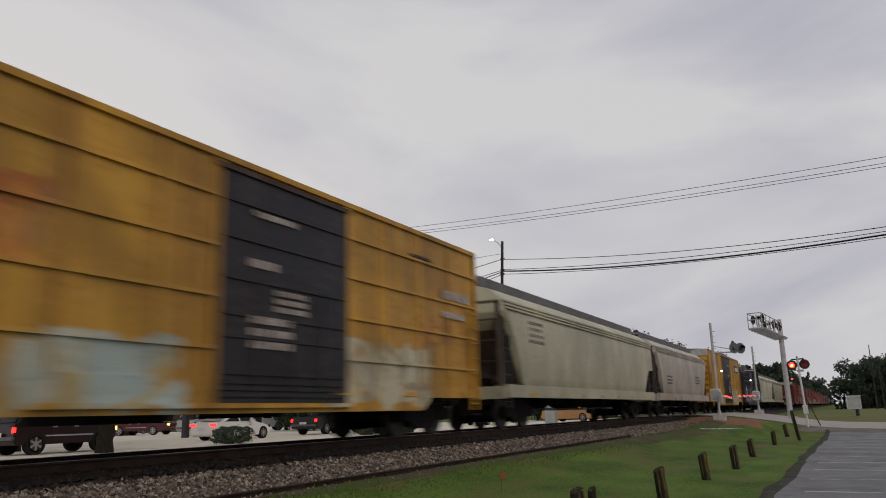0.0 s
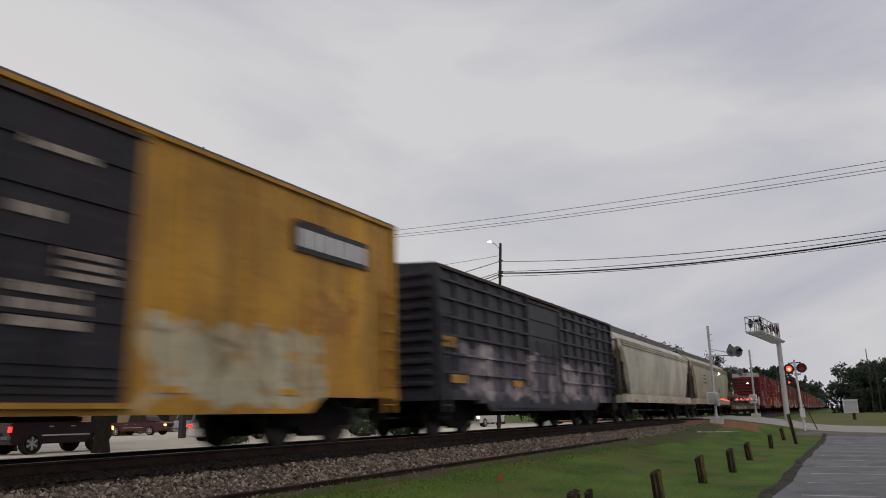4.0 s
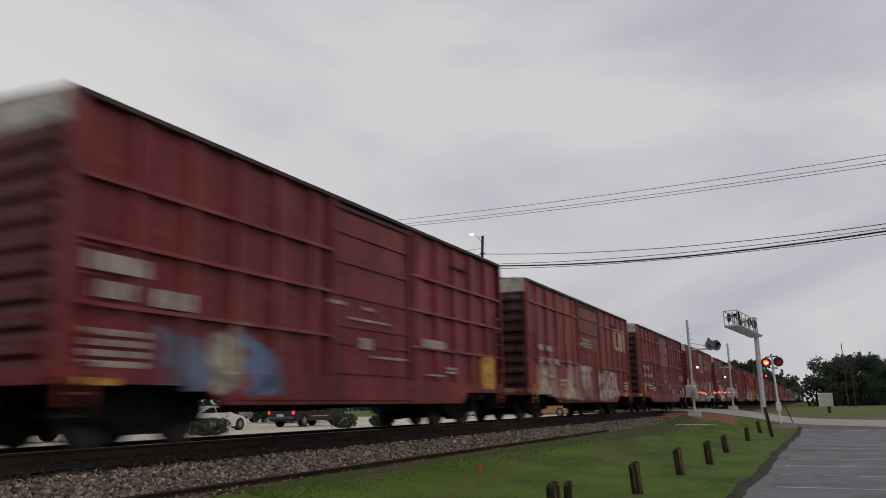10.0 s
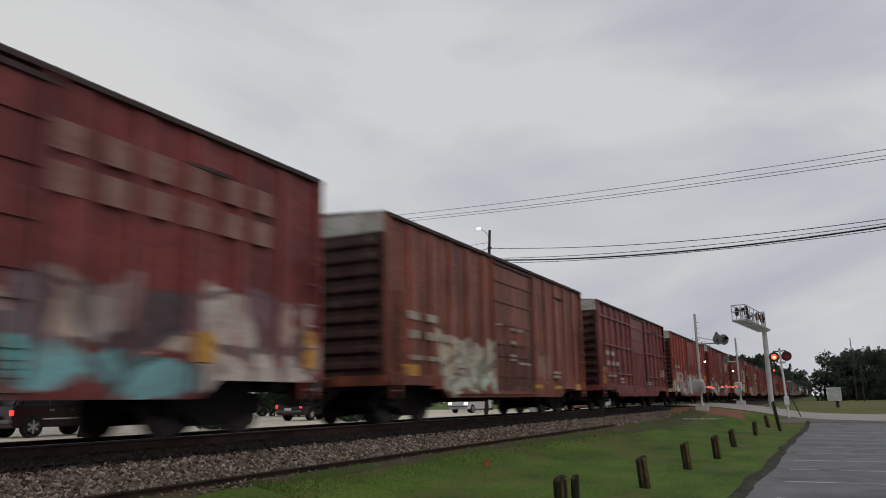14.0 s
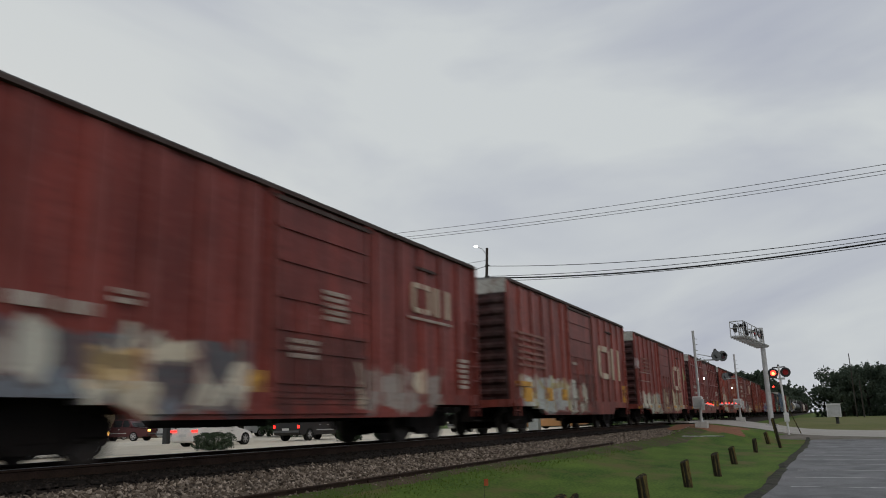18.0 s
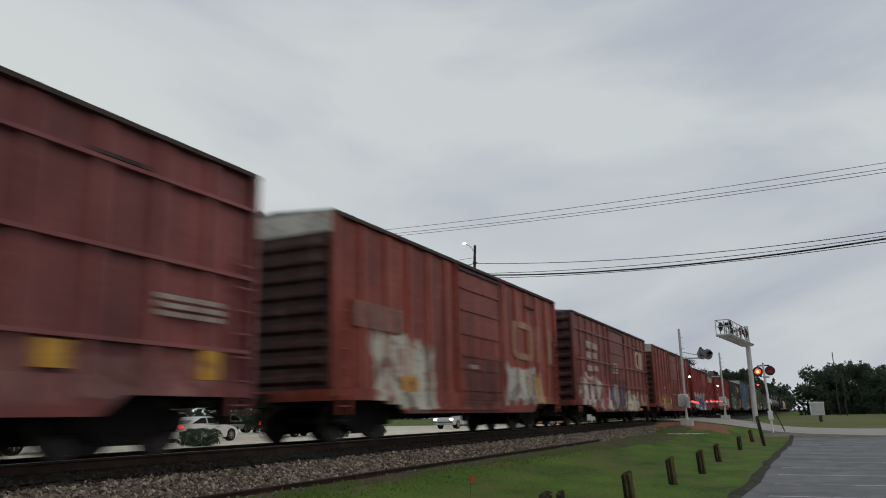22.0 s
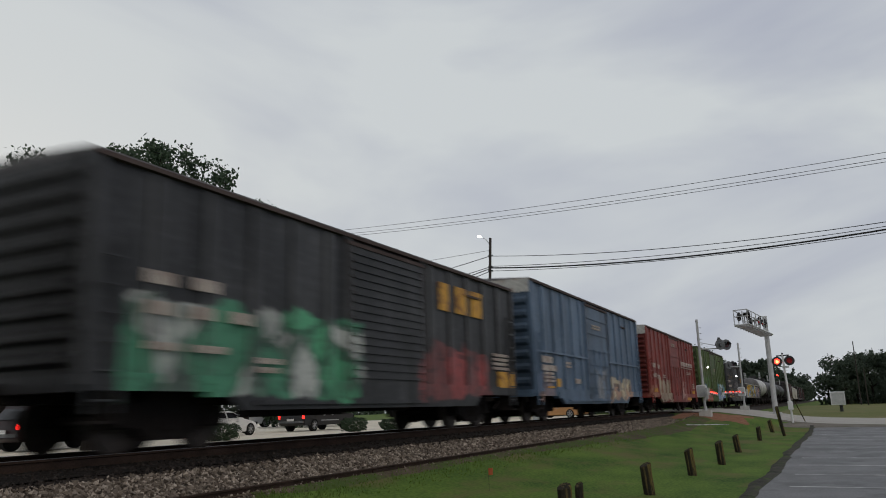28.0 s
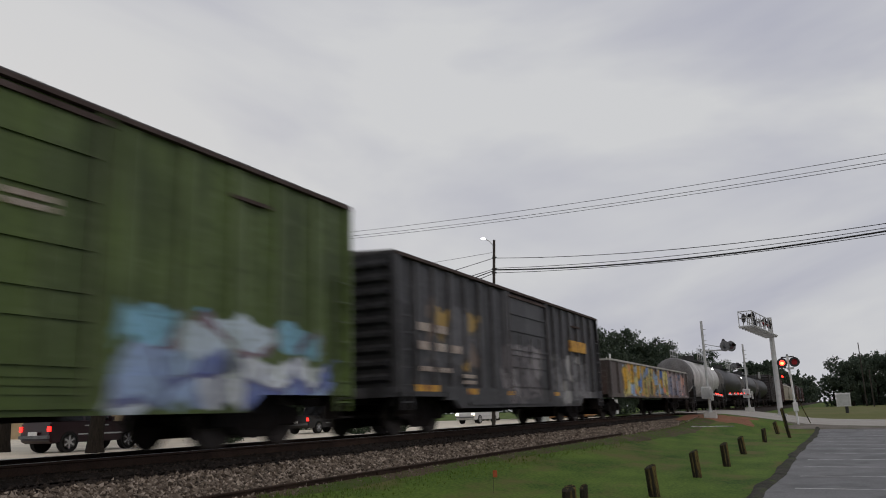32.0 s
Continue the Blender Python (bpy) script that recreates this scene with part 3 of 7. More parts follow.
PALE = surface("stencil_white", (0.27, 0.20, 0.17), (0.58, 0.53, 0.48), 0.75, 2.6, 16.0, 0.05)
FADED = surface("faded_stencil", (0.185, 0.08, 0.068), (0.34, 0.2, 0.17), 0.75, 1.6, 9.0, 0.05)
GOLD = surface("stencil_yellow", (0.48, 0.25, 0.035), (0.72, 0.40, 0.06), 0.7, 2.0, 18.0, 0.05, spots=(0.2, 0.085, 0.04), spot_scale=4.0, spot_at=0.56)
ROOF = surface("galvanised_roof", (0.30, 0.295, 0.275), (0.54, 0.53, 0.495), 0.6, 1.5, 12.0, 0.1, spots=(0.16, 0.09, 0.06), spot_scale=1.2)
ROOF_DARK = surface("old_roof", (0.075, 0.072, 0.073), (0.165, 0.16, 0.162), 0.75, 1.5, 12.0, 0.1)
EAVE = surface("eave_steel", (0.05, 0.036, 0.033), (0.11, 0.085, 0.08), 0.8, 2.0, 14.0, 0.1)
W = 1.5            # half the width of a boxcar


def wheel_mesh():
    bm = bmesh.new()
    tube(bm, (0.04, 0, 0), (-0.06, 0, 0), 0.42, 0.42, n=20)
    tube(bm, (-0.06, 0, 0), (-0.085, 0, 0), 0.455, 0.455, n=20)
    tube(bm, (0.04, 0, 0), (0.075, 0, 0), 0.15, 0.13, n=12)
    me = bpy.data.meshes.new("wheel")
    bm.to_mesh(me)
    bm.free()
    me.materials.append(WHEEL)
    return me


WHEEL_MESH = wheel_mesh()
GEAR = {}


def bogie(car, y):
    """A two-axle truck: cast side frames with springs, a bolster, axles and turning wheels."""
    if not GEAR:
        bm = bmesh.new()
        prism(bm, [(-1.22, 0.52), (-1.14, 0.64), (-0.62, 0.70), (-0.40, 0.86), (0.40, 0.86), (0.62, 0.70), (1.14, 0.64), (1.22, 0.52), (1.14, 0.33), (0.66, 0.34), (0.40, 0.16), (-0.40, 0.16), (-0.66, 0.34), (-1.14, 0.33)], 0, 0.86, 1.0)
        box(bm, 1.0, 1.07, -1.06, -0.72, 0.36, 0.6)
        box(bm, 1.0, 1.07, 0.72, 1.06, 0.36, 0.6)
        for k in (-0.18, 0, 0.18):
            tube(bm, (0.97, k, 0.3), (0.97, k, 0.56), 0.075, n=8)
        me = bpy.data.meshes.new("side_frame")
        bm.normal_update()
        bm.to_mesh(me)
        me.materials.append(BLACK)
        GEAR["frame"] = me
        bm = boxes((-0.95, 0.95, -0.22, 0.22, 0.48, 0.86), (-0.85, 0.85, -0.16, 0.16, 0.2, 0.48))
        for k in (-0.36, 0.36):
            prism(bm, [(k - 0.07, 0.3), (k + 0.07, 0.3), (k + 0.03, 0.46), (k - 0.03, 0.46)], 0, -0.8, 0.8)
            tube(bm, (0.1, k, 0.44), (0.1, -k * 0.3, 0.7), 0.035, n=6)
            for x in (-0.78, 0.78):
                box(bm, x - 0.06, x + 0.06, k - 0.02 if k > 0 else k - 0.1, k + 0.1 if k > 0 else k + 0.02, 0.26, 0.56)
        for k in (-0.85, 0.85):
            tube(bm, (-0.85, k, 0.46), (0.85, k, 0.46), 0.075, n=8)
        me = bpy.data.meshes.new("bolster")
        bm.normal_update()
        bm.to_mesh(me)
        me.materials.append(BLACK)
        GEAR["bolster"] = me
    truck = new("truck")
    truck.parent = car
    truck.location = (0, y, 0)
    for s in (0, 180):
        f = new("side_frame", GEAR["frame"])
        f.parent = truck
        f.rotation_euler = (0, 0, radians(s))
    b = new("bolster", GEAR["bolster"])
    b.parent = truck
    for k in (-0.85, 0.85):
        for s in (0, 180):
            wh = new("wheel", WHEEL_MESH)
            wh.parent = truck
            wh.location = (0.76 if s == 0 else -0.76, k, 0.416)
            wh.rotation_euler = (0, 0, radians(s))


def coupler(car, y, s):
    bm = boxes((-0.12, 0.12, min(y, y + s * 1.1), max(y, y + s * 1.1), 0.72, 0.98))
    box(bm, -0.18, 0.16, y + s * 0.95 - 0.14, y + s * 0.95 + 0.14, 0.68, 1.02)
    tube(bm, (0.35, y, 0.8), (0.3, y + s * 0.6, 0.45), 0.03, n=6)
    part("coupler", bm, BLACK, car)


def ladder(car, x, y, s, z0, z1, material):
    """A side ladder of two stiles and rungs at a corner."""
    bm = boxes((x, x + 0.05, y - 0.03, y + 0.02, z0, z1), (x, x + 0.05, y + s * 0.42 - 0.02, y + s * 0.42 + 0.03, z0, z1))
    z = z0 + 0.15
    while z < z1:
        box(bm, x + 0.02, x + 0.045, min(y, y + s * 0.42), max(y, y + s * 0.42), z, z + 0.03)
        z += 0.38
    part("ladder", bm, material, car)


def add_bars(car, rows, material=PALE, x=W + 0.034, name="stencilling"):
    """Plain bars for lettering, each from the panel out past the posts."""
    bm = bmesh.new()
    for y0, y1, z0, z1 in rows:
        box(bm, x - 0.034, x + 0.004, y0, y1, z0, z1)
    tagged(part(name, bm, material, car, "lettering as plain bars"), kind="stuff")


def text_rows(y0, z0, width, lines, height, gap, seed):
    """Rows of short bars, like stencilled data."""
    r = random.Random(seed)
    rows = []
    for i in range(lines):
        y, z = y0, z0 - i * (height + gap)
        while y < y0 + width - 0.05:
            k = min(max(0.045, height * r.uniform(0.45, 0.8)), y0 + width - y)
            rows.append((y, y + k, z - height, z))
            y += k + max(0.03, height * (r.uniform(0.22, 0.32) if r.random() < 0.8 else 0.9))
    return rows


def block(y0, y1, z0, z1, seed=1):
    """A field of stencilled data that fills a given patch of the side."""
    n = max(1, round((z1 - z0) / 0.13))
    pitch = (z1 - z0) / n
    return text_rows(y0, z1, y1 - y0, n, pitch * 0.62, pitch * 0.38, seed)


def letters(y0, y1, z0, z1, seed=1):
    """One word of a plain bar for each character, the bars unequally wide."""
    hgt = z1 - z0
    n = round((y1 - y0) / (hgt * 0.8))
    if n < 2 or hgt < 0.08:
        return [(y0, y1, z0, z1)]
    r = random.Random(seed)
    pitch = (y1 - y0) / n
    return [(y0 + pitch * i, y0 + pitch * (i + r.uniform(0.62, 0.84)), z0, z1) for i in range(n)]


def boxcar(rear, L, side, end_mat=None, roof=None, label="", top=4.56, posts=14, door=(0.405, 0.61), door_mat=None, door_kind="plug", ribs=9, cap=True, sill=None, spread=0.03, belts=(), foot=0.56, notch=0.84, flange=None, post_w=0.06, chord=None):
    """A boxcar: posts on the sides, ribbed ends, a peaked roof, a plug or sliding door, ladders, sills and trucks."""
    car = thing("boxcar", label, "boxcar", "train cars")
    h, end_mat, roof, door_mat, sill = L / 2, end_mat or side, roof or ROOF_DARK, door_mat or side, sill or side
    low = 0.92
    flange = flange or side
    d0, d1 = -h + L * door[0], -h + L * door[1]
    bm = boxes((-W, W, -h, h, low, top))
    part("body", bm, side, car)
    bm = bmesh.new()
    prism(bm, [(-h + 0.05, notch), (-h + 2.6, notch), (-h + 3.0, foot), (h - 3.0, foot), (h - 2.6, notch), (h - 0.05, notch), (h - 0.05, low + 0.16), (-h + 0.05, low + 0.16)], 0, W - 0.05, W + spread + 0.012)
    part("side_sill", bm, sill, car)
    part("underframe", boxes((-0.35, 0.35, -h, h, 0.7, low), (-W + 0.1, W - 0.1, -h + 0.2, -h + 0.5, 0.86, low), (-W + 0.1, W - 0.1, h - 0.5, h - 0.2, 0.86, low), (-1.2, 0.9, -1.6, -0.6, 0.45, low), (-0.3, 1.0, 1.0, 1.9, 0.5, low), *[(-W + 0.12, W - 0.12, y - 0.06, y + 0.06, 0.72, low) for y in (-h + 4.2, -h + 6.0, 2.9, h - 4.2)], (0.62, 0.68, -h + 3.2, h - 3.2, 0.66, 0.72)), BLACK, car)
    for i in range(posts):
        y = -h + 0.06 + (L - 0.12) * i / (posts - 1)
        if d0 - 0.2 < y < d1 + 0.2:
            continue
        part("side_post", boxes((W, W + spread, y - post_w, y + post_w, low + 0.16, top - 0.1)), flange, car)
    for y in (-h + 0.06, h - 0.06, d0 - 0.06, d1 + 0.06):
        part("corner_post", boxes((W, W + spread + 0.02, y - 0.06, y + 0.06, low, top - 0.02)), flange, car)
    part("top_chord", boxes((W - 0.02, W + spread + 0.03, -h, h, top - 0.07, top - 0.005)), chord or EAVE, car)
    for z in belts:
        part("side_belt", boxes((W, W + spread + 0.02, -h + 0.05, d0 - 0.12, z - 0.03, z + 0.03)), flange, car)
        part("side_belt", boxes((W, W + spread + 0.02, d1 + 0.12, h - 0.05, z - 0.03, z + 0.03)), flange, car)
    # The roof.
    bm = bmesh.new()
    prism(bm, [(-W - 0.05, top), (W + 0.05, top), (W + 0.05, top + 0.035), (0, top + 0.15), (-W - 0.05, top + 0.035)], 1, -h - 0.02, h + 0.02)
    rf = part("roof", bm, roof, car)
    for i in range(12):
        y = -h + L * (i + 0.5) / 12
        bm = bmesh.new()
        prism(bm, [(-W - 0.03, top + 0.03), (W + 0.03, top + 0.03), (W + 0.03, top + 0.055), (0, top + 0.185), (-W - 0.03, top + 0.055)], 1, y - 0.04, y + 0.04)
        part("roof_rib", bm, roof, rf)
    # The ends.
    for s in (-1, 1):
        y = s * h
        if cap:
            part("end_cap", boxes((-W, W, min(y, y + s * 0.05), max(y, y + s * 0.05), top - 0.42, top + 0.03)), ROOF, car, "grey upper end panel")
        z0, z1 = low + 0.15, top - (0.5 if cap else 0.12)
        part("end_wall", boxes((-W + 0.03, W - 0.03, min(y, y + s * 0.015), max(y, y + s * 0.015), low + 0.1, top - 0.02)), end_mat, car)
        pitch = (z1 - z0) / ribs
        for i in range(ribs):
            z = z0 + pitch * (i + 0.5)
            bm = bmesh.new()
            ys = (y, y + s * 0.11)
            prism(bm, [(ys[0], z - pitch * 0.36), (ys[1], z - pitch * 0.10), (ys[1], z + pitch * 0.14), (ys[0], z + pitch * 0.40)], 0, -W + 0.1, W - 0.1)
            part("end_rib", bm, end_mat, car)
        part("end_sill", boxes((-W, W, min(y, y + s * 0.14), max(y, y + s * 0.14), low - 0.1, low + 0.12)), sill, car)
        ladder(car, W + spread, y - s * 0.55, s, 0.55, 2.9 if s < 0 else 3.1, side)
        bm = boxes((W - 0.3, W + spread + 0.03, y - s * 0.5 - 0.02, y - s * 0.5 + 0.02, 0.42, low), (W - 0.05, W + spread + 0.04, min(y - s * 0.5, y - s * 0.06), max(y - s * 0.5, y - s * 0.06), 0.42, 0.46))
        part("step", bm, BLACK, car)
        coupler(car, y, s)
        bogie(car, s * (h - 2.05))
    bm = bmesh.new()
    tube(bm, (0.55, h + 0.2, 3.4), (0.55, h + 0.26, 3.4), 0.28, n=14)
    tube(bm, (0.55, h, 3.4), (0.55, h + 0.2, 3.4), 0.04, n=6)
    part("brake_wheel", bm, BLACK, car)
    # The door.
    dm = 0.055 if door_kind == "plug" else 0.075
    dr = part("door", boxes((W, W + dm, d0, d1, 0.72, top - 0.2)), door_mat, car)
    k = (top - 0.75) / 3.81
    heights = [0.84, 0.94, 1.04, 1.18, 1.75, 2.1, 2.63 * k, 3.28 * k, 3.87 * k] if door_kind == "plug" else [low + 0.25 + (top - 0.6 - low) * i / 15 for i in range(16)]
    for z in heights:
        part("door_rib", boxes((W + dm, W + dm + 0.035, d0 + 0.06, d1 - 0.06, z - 0.03, z + 0.03)), door_mat, dr)
    if door_kind == "plug":
        for u in (0.24, 0.5, 0.76):
            y = d0 + (d1 - d0) * u
            part("lock_bar", tubes((((W + dm + 0.05), y, low), (W + dm + 0.05, y, 2.7), 0.022), n=6), flange if door_mat is side else door_mat, dr)
    part("door_rail", boxes((W, W + 0.13, d0 - (d1 - d0) * 0.9, d1 + 0.1, 0.64, 0.71)), sill, car)
    part("door_track", boxes((W, W + 0.1, d0 - 0.1, d1 + 0.1, top - 0.22, top - 0.14)), EAVE, car)
    for y in (d0 - 0.02, d1):
        part("door_seal", boxes((W, W + spread + 0.03, y, y + 0.02, 0.72, top - 0.2)), EAVE, car)
    part("placard_board", boxes((W, W + spread + 0.03, h - 3.4, h - 2.5, top - 0.62, top - 0.56)), EAVE, car)
    part("jacking_pad", boxes((W - 0.1, W + spread + 0.05, -h + 2.2, -h + 2.6, notch - 0.08, notch + 0.12)), sill, car)
    TRAIN.append((car, rear - h))
    return car


def hopper(rear, L, skin, label, top=4.22, arched=False, steep=False):
    """A covered hopper with bulging sides, a running board, hatches, open ends and outlet gates."""
    # Dark brown for the open ends, their shade put into the colour.
    SHADED_BROWN = bpy.data.materials.get("grimy_end") or paint("grimy_end", (0.10, 0.075, 0.06), (0.05, 0.03, 0.022), 0.6)
    car = thing("covered_hopper", label, "hopper car", "train cars")
    h = L / 2

    bulge = [(0.6, 0.8), (1.42, 1.0), (1.5, 1.5), (1.54, 2.2), (1.55, 2.9), (1.53, 3.38), (1.45, 3.62), (1.0, top - 0.18), (0.4, top)]

    def ring(y, foot):
        a = []
        for x, z in bulge:
            a.append((along(max(z, foot), [(q, p) for p, q in bulge]) if z < foot else x, y, max(z, foot + 0.02 * z)))
        return a + [(-x, yy, z) for x, yy, z in reversed(a)]
    slope = [(0.06, 3.3), (0.4, 2.95), (0.8, 2.4), (1.15, 1.85), (1.3, 1.3), (2.6, 0.95)]
    arch = [(0.06, 2.3), (0.9, 2.25), (1.25, 2.0), (1.48, 1.6), (1.6, 1.25), (2.6, 0.95)]
    bluff = [(0.06, 2.85), (0.22, 2.6), (0.5, 2.15), (0.75, 1.75), (1.0, 1.35), (2.6, 0.95)]
    feet = [(-h + u, z) for u, z in slope] + [(h - u, z) for u, z in reversed(arch if arched else bluff if steep else slope)]
    body = part("body", loft(bmesh.new(), [ring(y, z) for y, z in feet]), skin, car)
    body.data.shade_smooth()
    for x, z in ((1.56, 3.42), (1.53, 3.53), (1.48, 3.64)):
        part("roof_seam", boxes((x - 0.1, x + 0.03, -h + 0.08, h - 0.08, z - 0.025, z + 0.03)), skin, car)
    for s in (-1, 1):
        part("side_sill", boxes((s * 1.47 - 0.08, s * 1.47 + 0.08, -h + 0.1, h - 0.1, 0.88, 1.24)), skin, car)
    for k in range(7):
        y = -h + 2.2 + (L - 4.4) * k / 6
        part("reflector_stripe", boxes((1.55, 1.562, y - (0.5 if k == 0 else 0.12), y + 0.12, 0.93, 1.02)), GOLD, car)
    part("centre_sill", boxes((-0.3, 0.3, -h, h, 0.72, 1.1)), BLACK, car)
    for s in (-1, 1):
        y = s * h
        for x in (-1.36, 1.24):
            part("end_post", boxes((x, x + 0.12, y - s * 0.2 - 0.17, y - s * 0.2 + 0.17, 1.0, 3.66)), SHADED_BROWN, car)
        bm = bmesh.new()
        prism(bm, [(min(y - s * 0.9, y - s * 0.05), 3.6), (max(y - s * 0.9, y - s * 0.05), 3.6), (max(y - s * 0.9, y - s * 0.05), 3.67), (min(y - s * 0.9, y - s * 0.05), 3.67)], 0, -1.36, 1.36)
        part("end_platform", bm, SHADED_BROWN, car)
        part("end_sill", boxes((-1.45, 1.45, min(y, y - s * 0.3), max(y, y - s * 0.3), 0.85, 1.2)), skin, car)
        for x in (-1.2, 0.0, 1.2):
            bm = bmesh.new()
            tube(bm, (x, y - s * 0.15, 1.3), (x * 0.9, y - s * 1.1, 2.7), 0.06, n=6)
            part("slope_brace", bm, DARK, car)
        ladder(car, 1.36, y - s * 0.62, s, 0.6, 3.6, DARK)
        bm = bmesh.new()
        prism(bm, [(y - s * 0.34, 3.2), (y - s * 0.30, 3.2), (y - s * 1.30, 1.3), (y - s * 1.38, 1.3)], 0, -1.34, 1.34)
        part("slope_sheet", bm, SHADED_BROWN, car, "grimy slope sheet in the open end")
        for z in (1.9, 2.5, 3.1, 3.6):
            part("grab_rail", boxes((-1.25, 1.25, y - s * 0.1 - 0.02, y - s * 0.1 + 0.02, z, z + 0.04)), DARK, car)
        bm = boxes((-0.5, 0.5, y - s * 1.5 - 0.3, y - s * 1.5 + 0.3, 1.15, 1.7))
        part("brake_gear", bm, BLACK, car)
        coupler(car, y, s)
        bogie(car, s * (h - 2.1))
    # The running board stands up over the roof.
    part("running_board", boxes((-0.62, 0.62, -h + 0.2, h - 0.2, top + 0.14, top + 0.19)), ROOF, car, "grating walkway along the roof")
    part("board_edge", boxes((0.6, 0.66, -h + 0.2, h - 0.2, top - 0.04, top + 0.25)), ROOF_DARK, car)
    n = int(L / 0.9)
    for i in range(n):
        y = -h + 0.9 + (L - 1.8) * i / (n - 1)
        part("board_bracket", boxes((-0.62, 0.64, y - 0.02, y + 0.02, top - 0.1, top + 0.15)), DARK, car)
    for i in range(4):
        y = -h + L * (i + 0.5) / 4
        bm = boxes((-0.35, 0.35, y - L / 9, y + L / 9, top + 0.0, top + 0.24))
        part("hatch", bm, DARK, car)
    for i in range(3):
        y = (i - 1) * L * 0.2
        bm = bmesh.new()
        loft(bm, [[(1.0, y - 1.1, 1.3), (1.0, y + 1.1, 1.3), (-1.0, y + 1.1, 1.3), (-1.0, y - 1.1, 1.3)], [(0.4, y - 0.35, 0.56), (0.4, y + 0.35, 0.56), (-0.4, y + 0.35, 0.56), (-0.4, y - 0.35, 0.56)]])
        part("outlet_hopper", bm, BLACK, car)
        part("outlet_gate", boxes((-0.6, 0.75, y - 0.45, y + 0.45, 0.5, 0.58)), SIGNAL_GREY, car, "worn grey outlet gate")
    TRAIN.append((car, rear - h))
    return car


def flatcar(rear, L):
    TROUGH = surface("dark_steel_wall", (0.045, 0.036, 0.038), (0.085, 0.068, 0.07), 0.8, 1.2, 20.0, 0.1, stretch=(1, 0.3, 1))
    car = thing("flat_car", "long rusty red flat car with a pale deck edge", "flat car", "train cars")
    h = L / 2
    side = paint("flatcar_red", (0.14, 0.036, 0.03), streak=0.5, tags=[(-9.6, -6.8, 0.3, 0.76, [(0.34, 0.26, 0.24), (0.12, 0.06, 0.06), (0.42, 0.36, 0.33)]), (-6.2, -4.2, 0.3, 0.8, [(0.5, 0.24, 0.07), (0.52, 0.42, 0.12), (0.42, 0.36, 0.16)]), (-3.6, -1.2, 0.3, 0.8, [(0.16, 0.30, 0.36), (0.26, 0.33, 0.36), (0.1, 0.2, 0.28)]), (3.4, 6.0, 0.3, 0.8, [(0.34, 0.22, 0.18), (0.2, 0.06, 0.05)])])
    bm = bmesh.new()
    prism(bm, [(-h, 0.48), (h, 0.48), (h, 0.76), (-h, 0.76)], 0, 1.38, 1.46)
    part("side_sill", bm, side, car)
    bm = bmesh.new()
    prism(bm, [(-h + 3.4, 0.42), (-h + 4.4, 0.27), (h - 4.4, 0.27), (h - 3.4, 0.42), (h - 3.4, 0.6), (-h + 3.4, 0.6)], 0, 0.9, 1.2)
    part("fish_belly_sill", bm, BLACK, car, "dark fish-belly sill under the deck")
    edge = surface("deck_edge", (0.20, 0.15, 0.14), (0.34, 0.27, 0.25), 0.8, 2, 20)
    part("deck_edge", boxes((1.36, 1.49, -h, h, 0.76, 0.81)), edge, car, "pale worn deck edge")
    part("deck", boxes((-1.46, 1.36, -h, h, 0.93, 1.0)), RAIL_RUST, car)
    part("centre_sill", boxes((-0.5, 0.5, -h, h, 0.4, 0.93)), BLACK, car)
    for k in (1.2, 4.6, 8.4, 12.6, 16.8, 21.0, 24.0):
        part("reflector_stripe", boxes((1.455, 1.468, -h + k, -h + k + 0.7, 0.64, 0.74)), GOLD, car)
    for s in (-1, 1):
        coupler(car, s * h, s)
        bogie(car, s * (h - 2.6))
        part("end_rail", boxes((-1.4, 1.4, s * h - 0.1, s * h + 0.1, 0.75, 1.25)), side, car)
    part("load_bearer", boxes((1.12, 1.40, -h + 0.5, h - 0.5, 0.81, 1.10)), TROUGH, car, "dark steel bearer under the load")
    part("load_bearer", boxes((-1.40, -1.12, -h + 0.5, h - 0.5, 1.0, 1.12)), RAIL_RUST, car, "dark steel bearer under the load")
    TRAIN.append((car, rear - h))
    return car


def wheelset(y0, dz, seed):
    """A loose railway wheelset of two wheels on an axle."""
    r = random.Random(seed)
    ob = thing("wheelset", "rusty railway wheelset with pale wheel rims lying on the flat car", "wheelset", "load of wheelsets")
    k = r.uniform(-0.08, 0.08)
    rust = RUSTS[seed % 3]
    part("axle", tubes(((-1.2 + k, 0, 0.3), (1.2 + k, 0, 0.3), 0.1), n=10), rust, ob)
    part("bearing_box", boxes((0.55, 0.85, -0.5, 0.5, 0.12, 0.4)), RUSTS[(seed + 2) % 4], ob)
    part("brake_beam", tubes(((-1.0, 0.5, 0.2), (1.0 + k, 0.58, 0.3 + k), 0.07), n=8), RUSTS[(seed * 5 + 1) % 4], ob)
    for x in (-1.3 + k, 1.14 + k):
        bm = bmesh.new()
        tube(bm, (x - 0.02, 0, 0.3), (x + 0.24, 0, 0.3), r.uniform(0.25, 0.33), n=24)
        wl = part("wheel", bm, RUSTS[(0, 1, 0, 3, 1, 0, 3)[seed % 7]], ob)
        bm = bmesh.new()
        tube(bm, (x - 0.03, 0, 0.3), (x + 0.25, 0, 0.3), 0.22, n=24)
        tube(bm, (x + 0.25, 0, 0.3), (x + 0.30, 0, 0.3), 0.13, n=12)
        part("wheel_plate", bm, RUSTS[2], wl)
    TRAIN.append((ob, y0, dz))


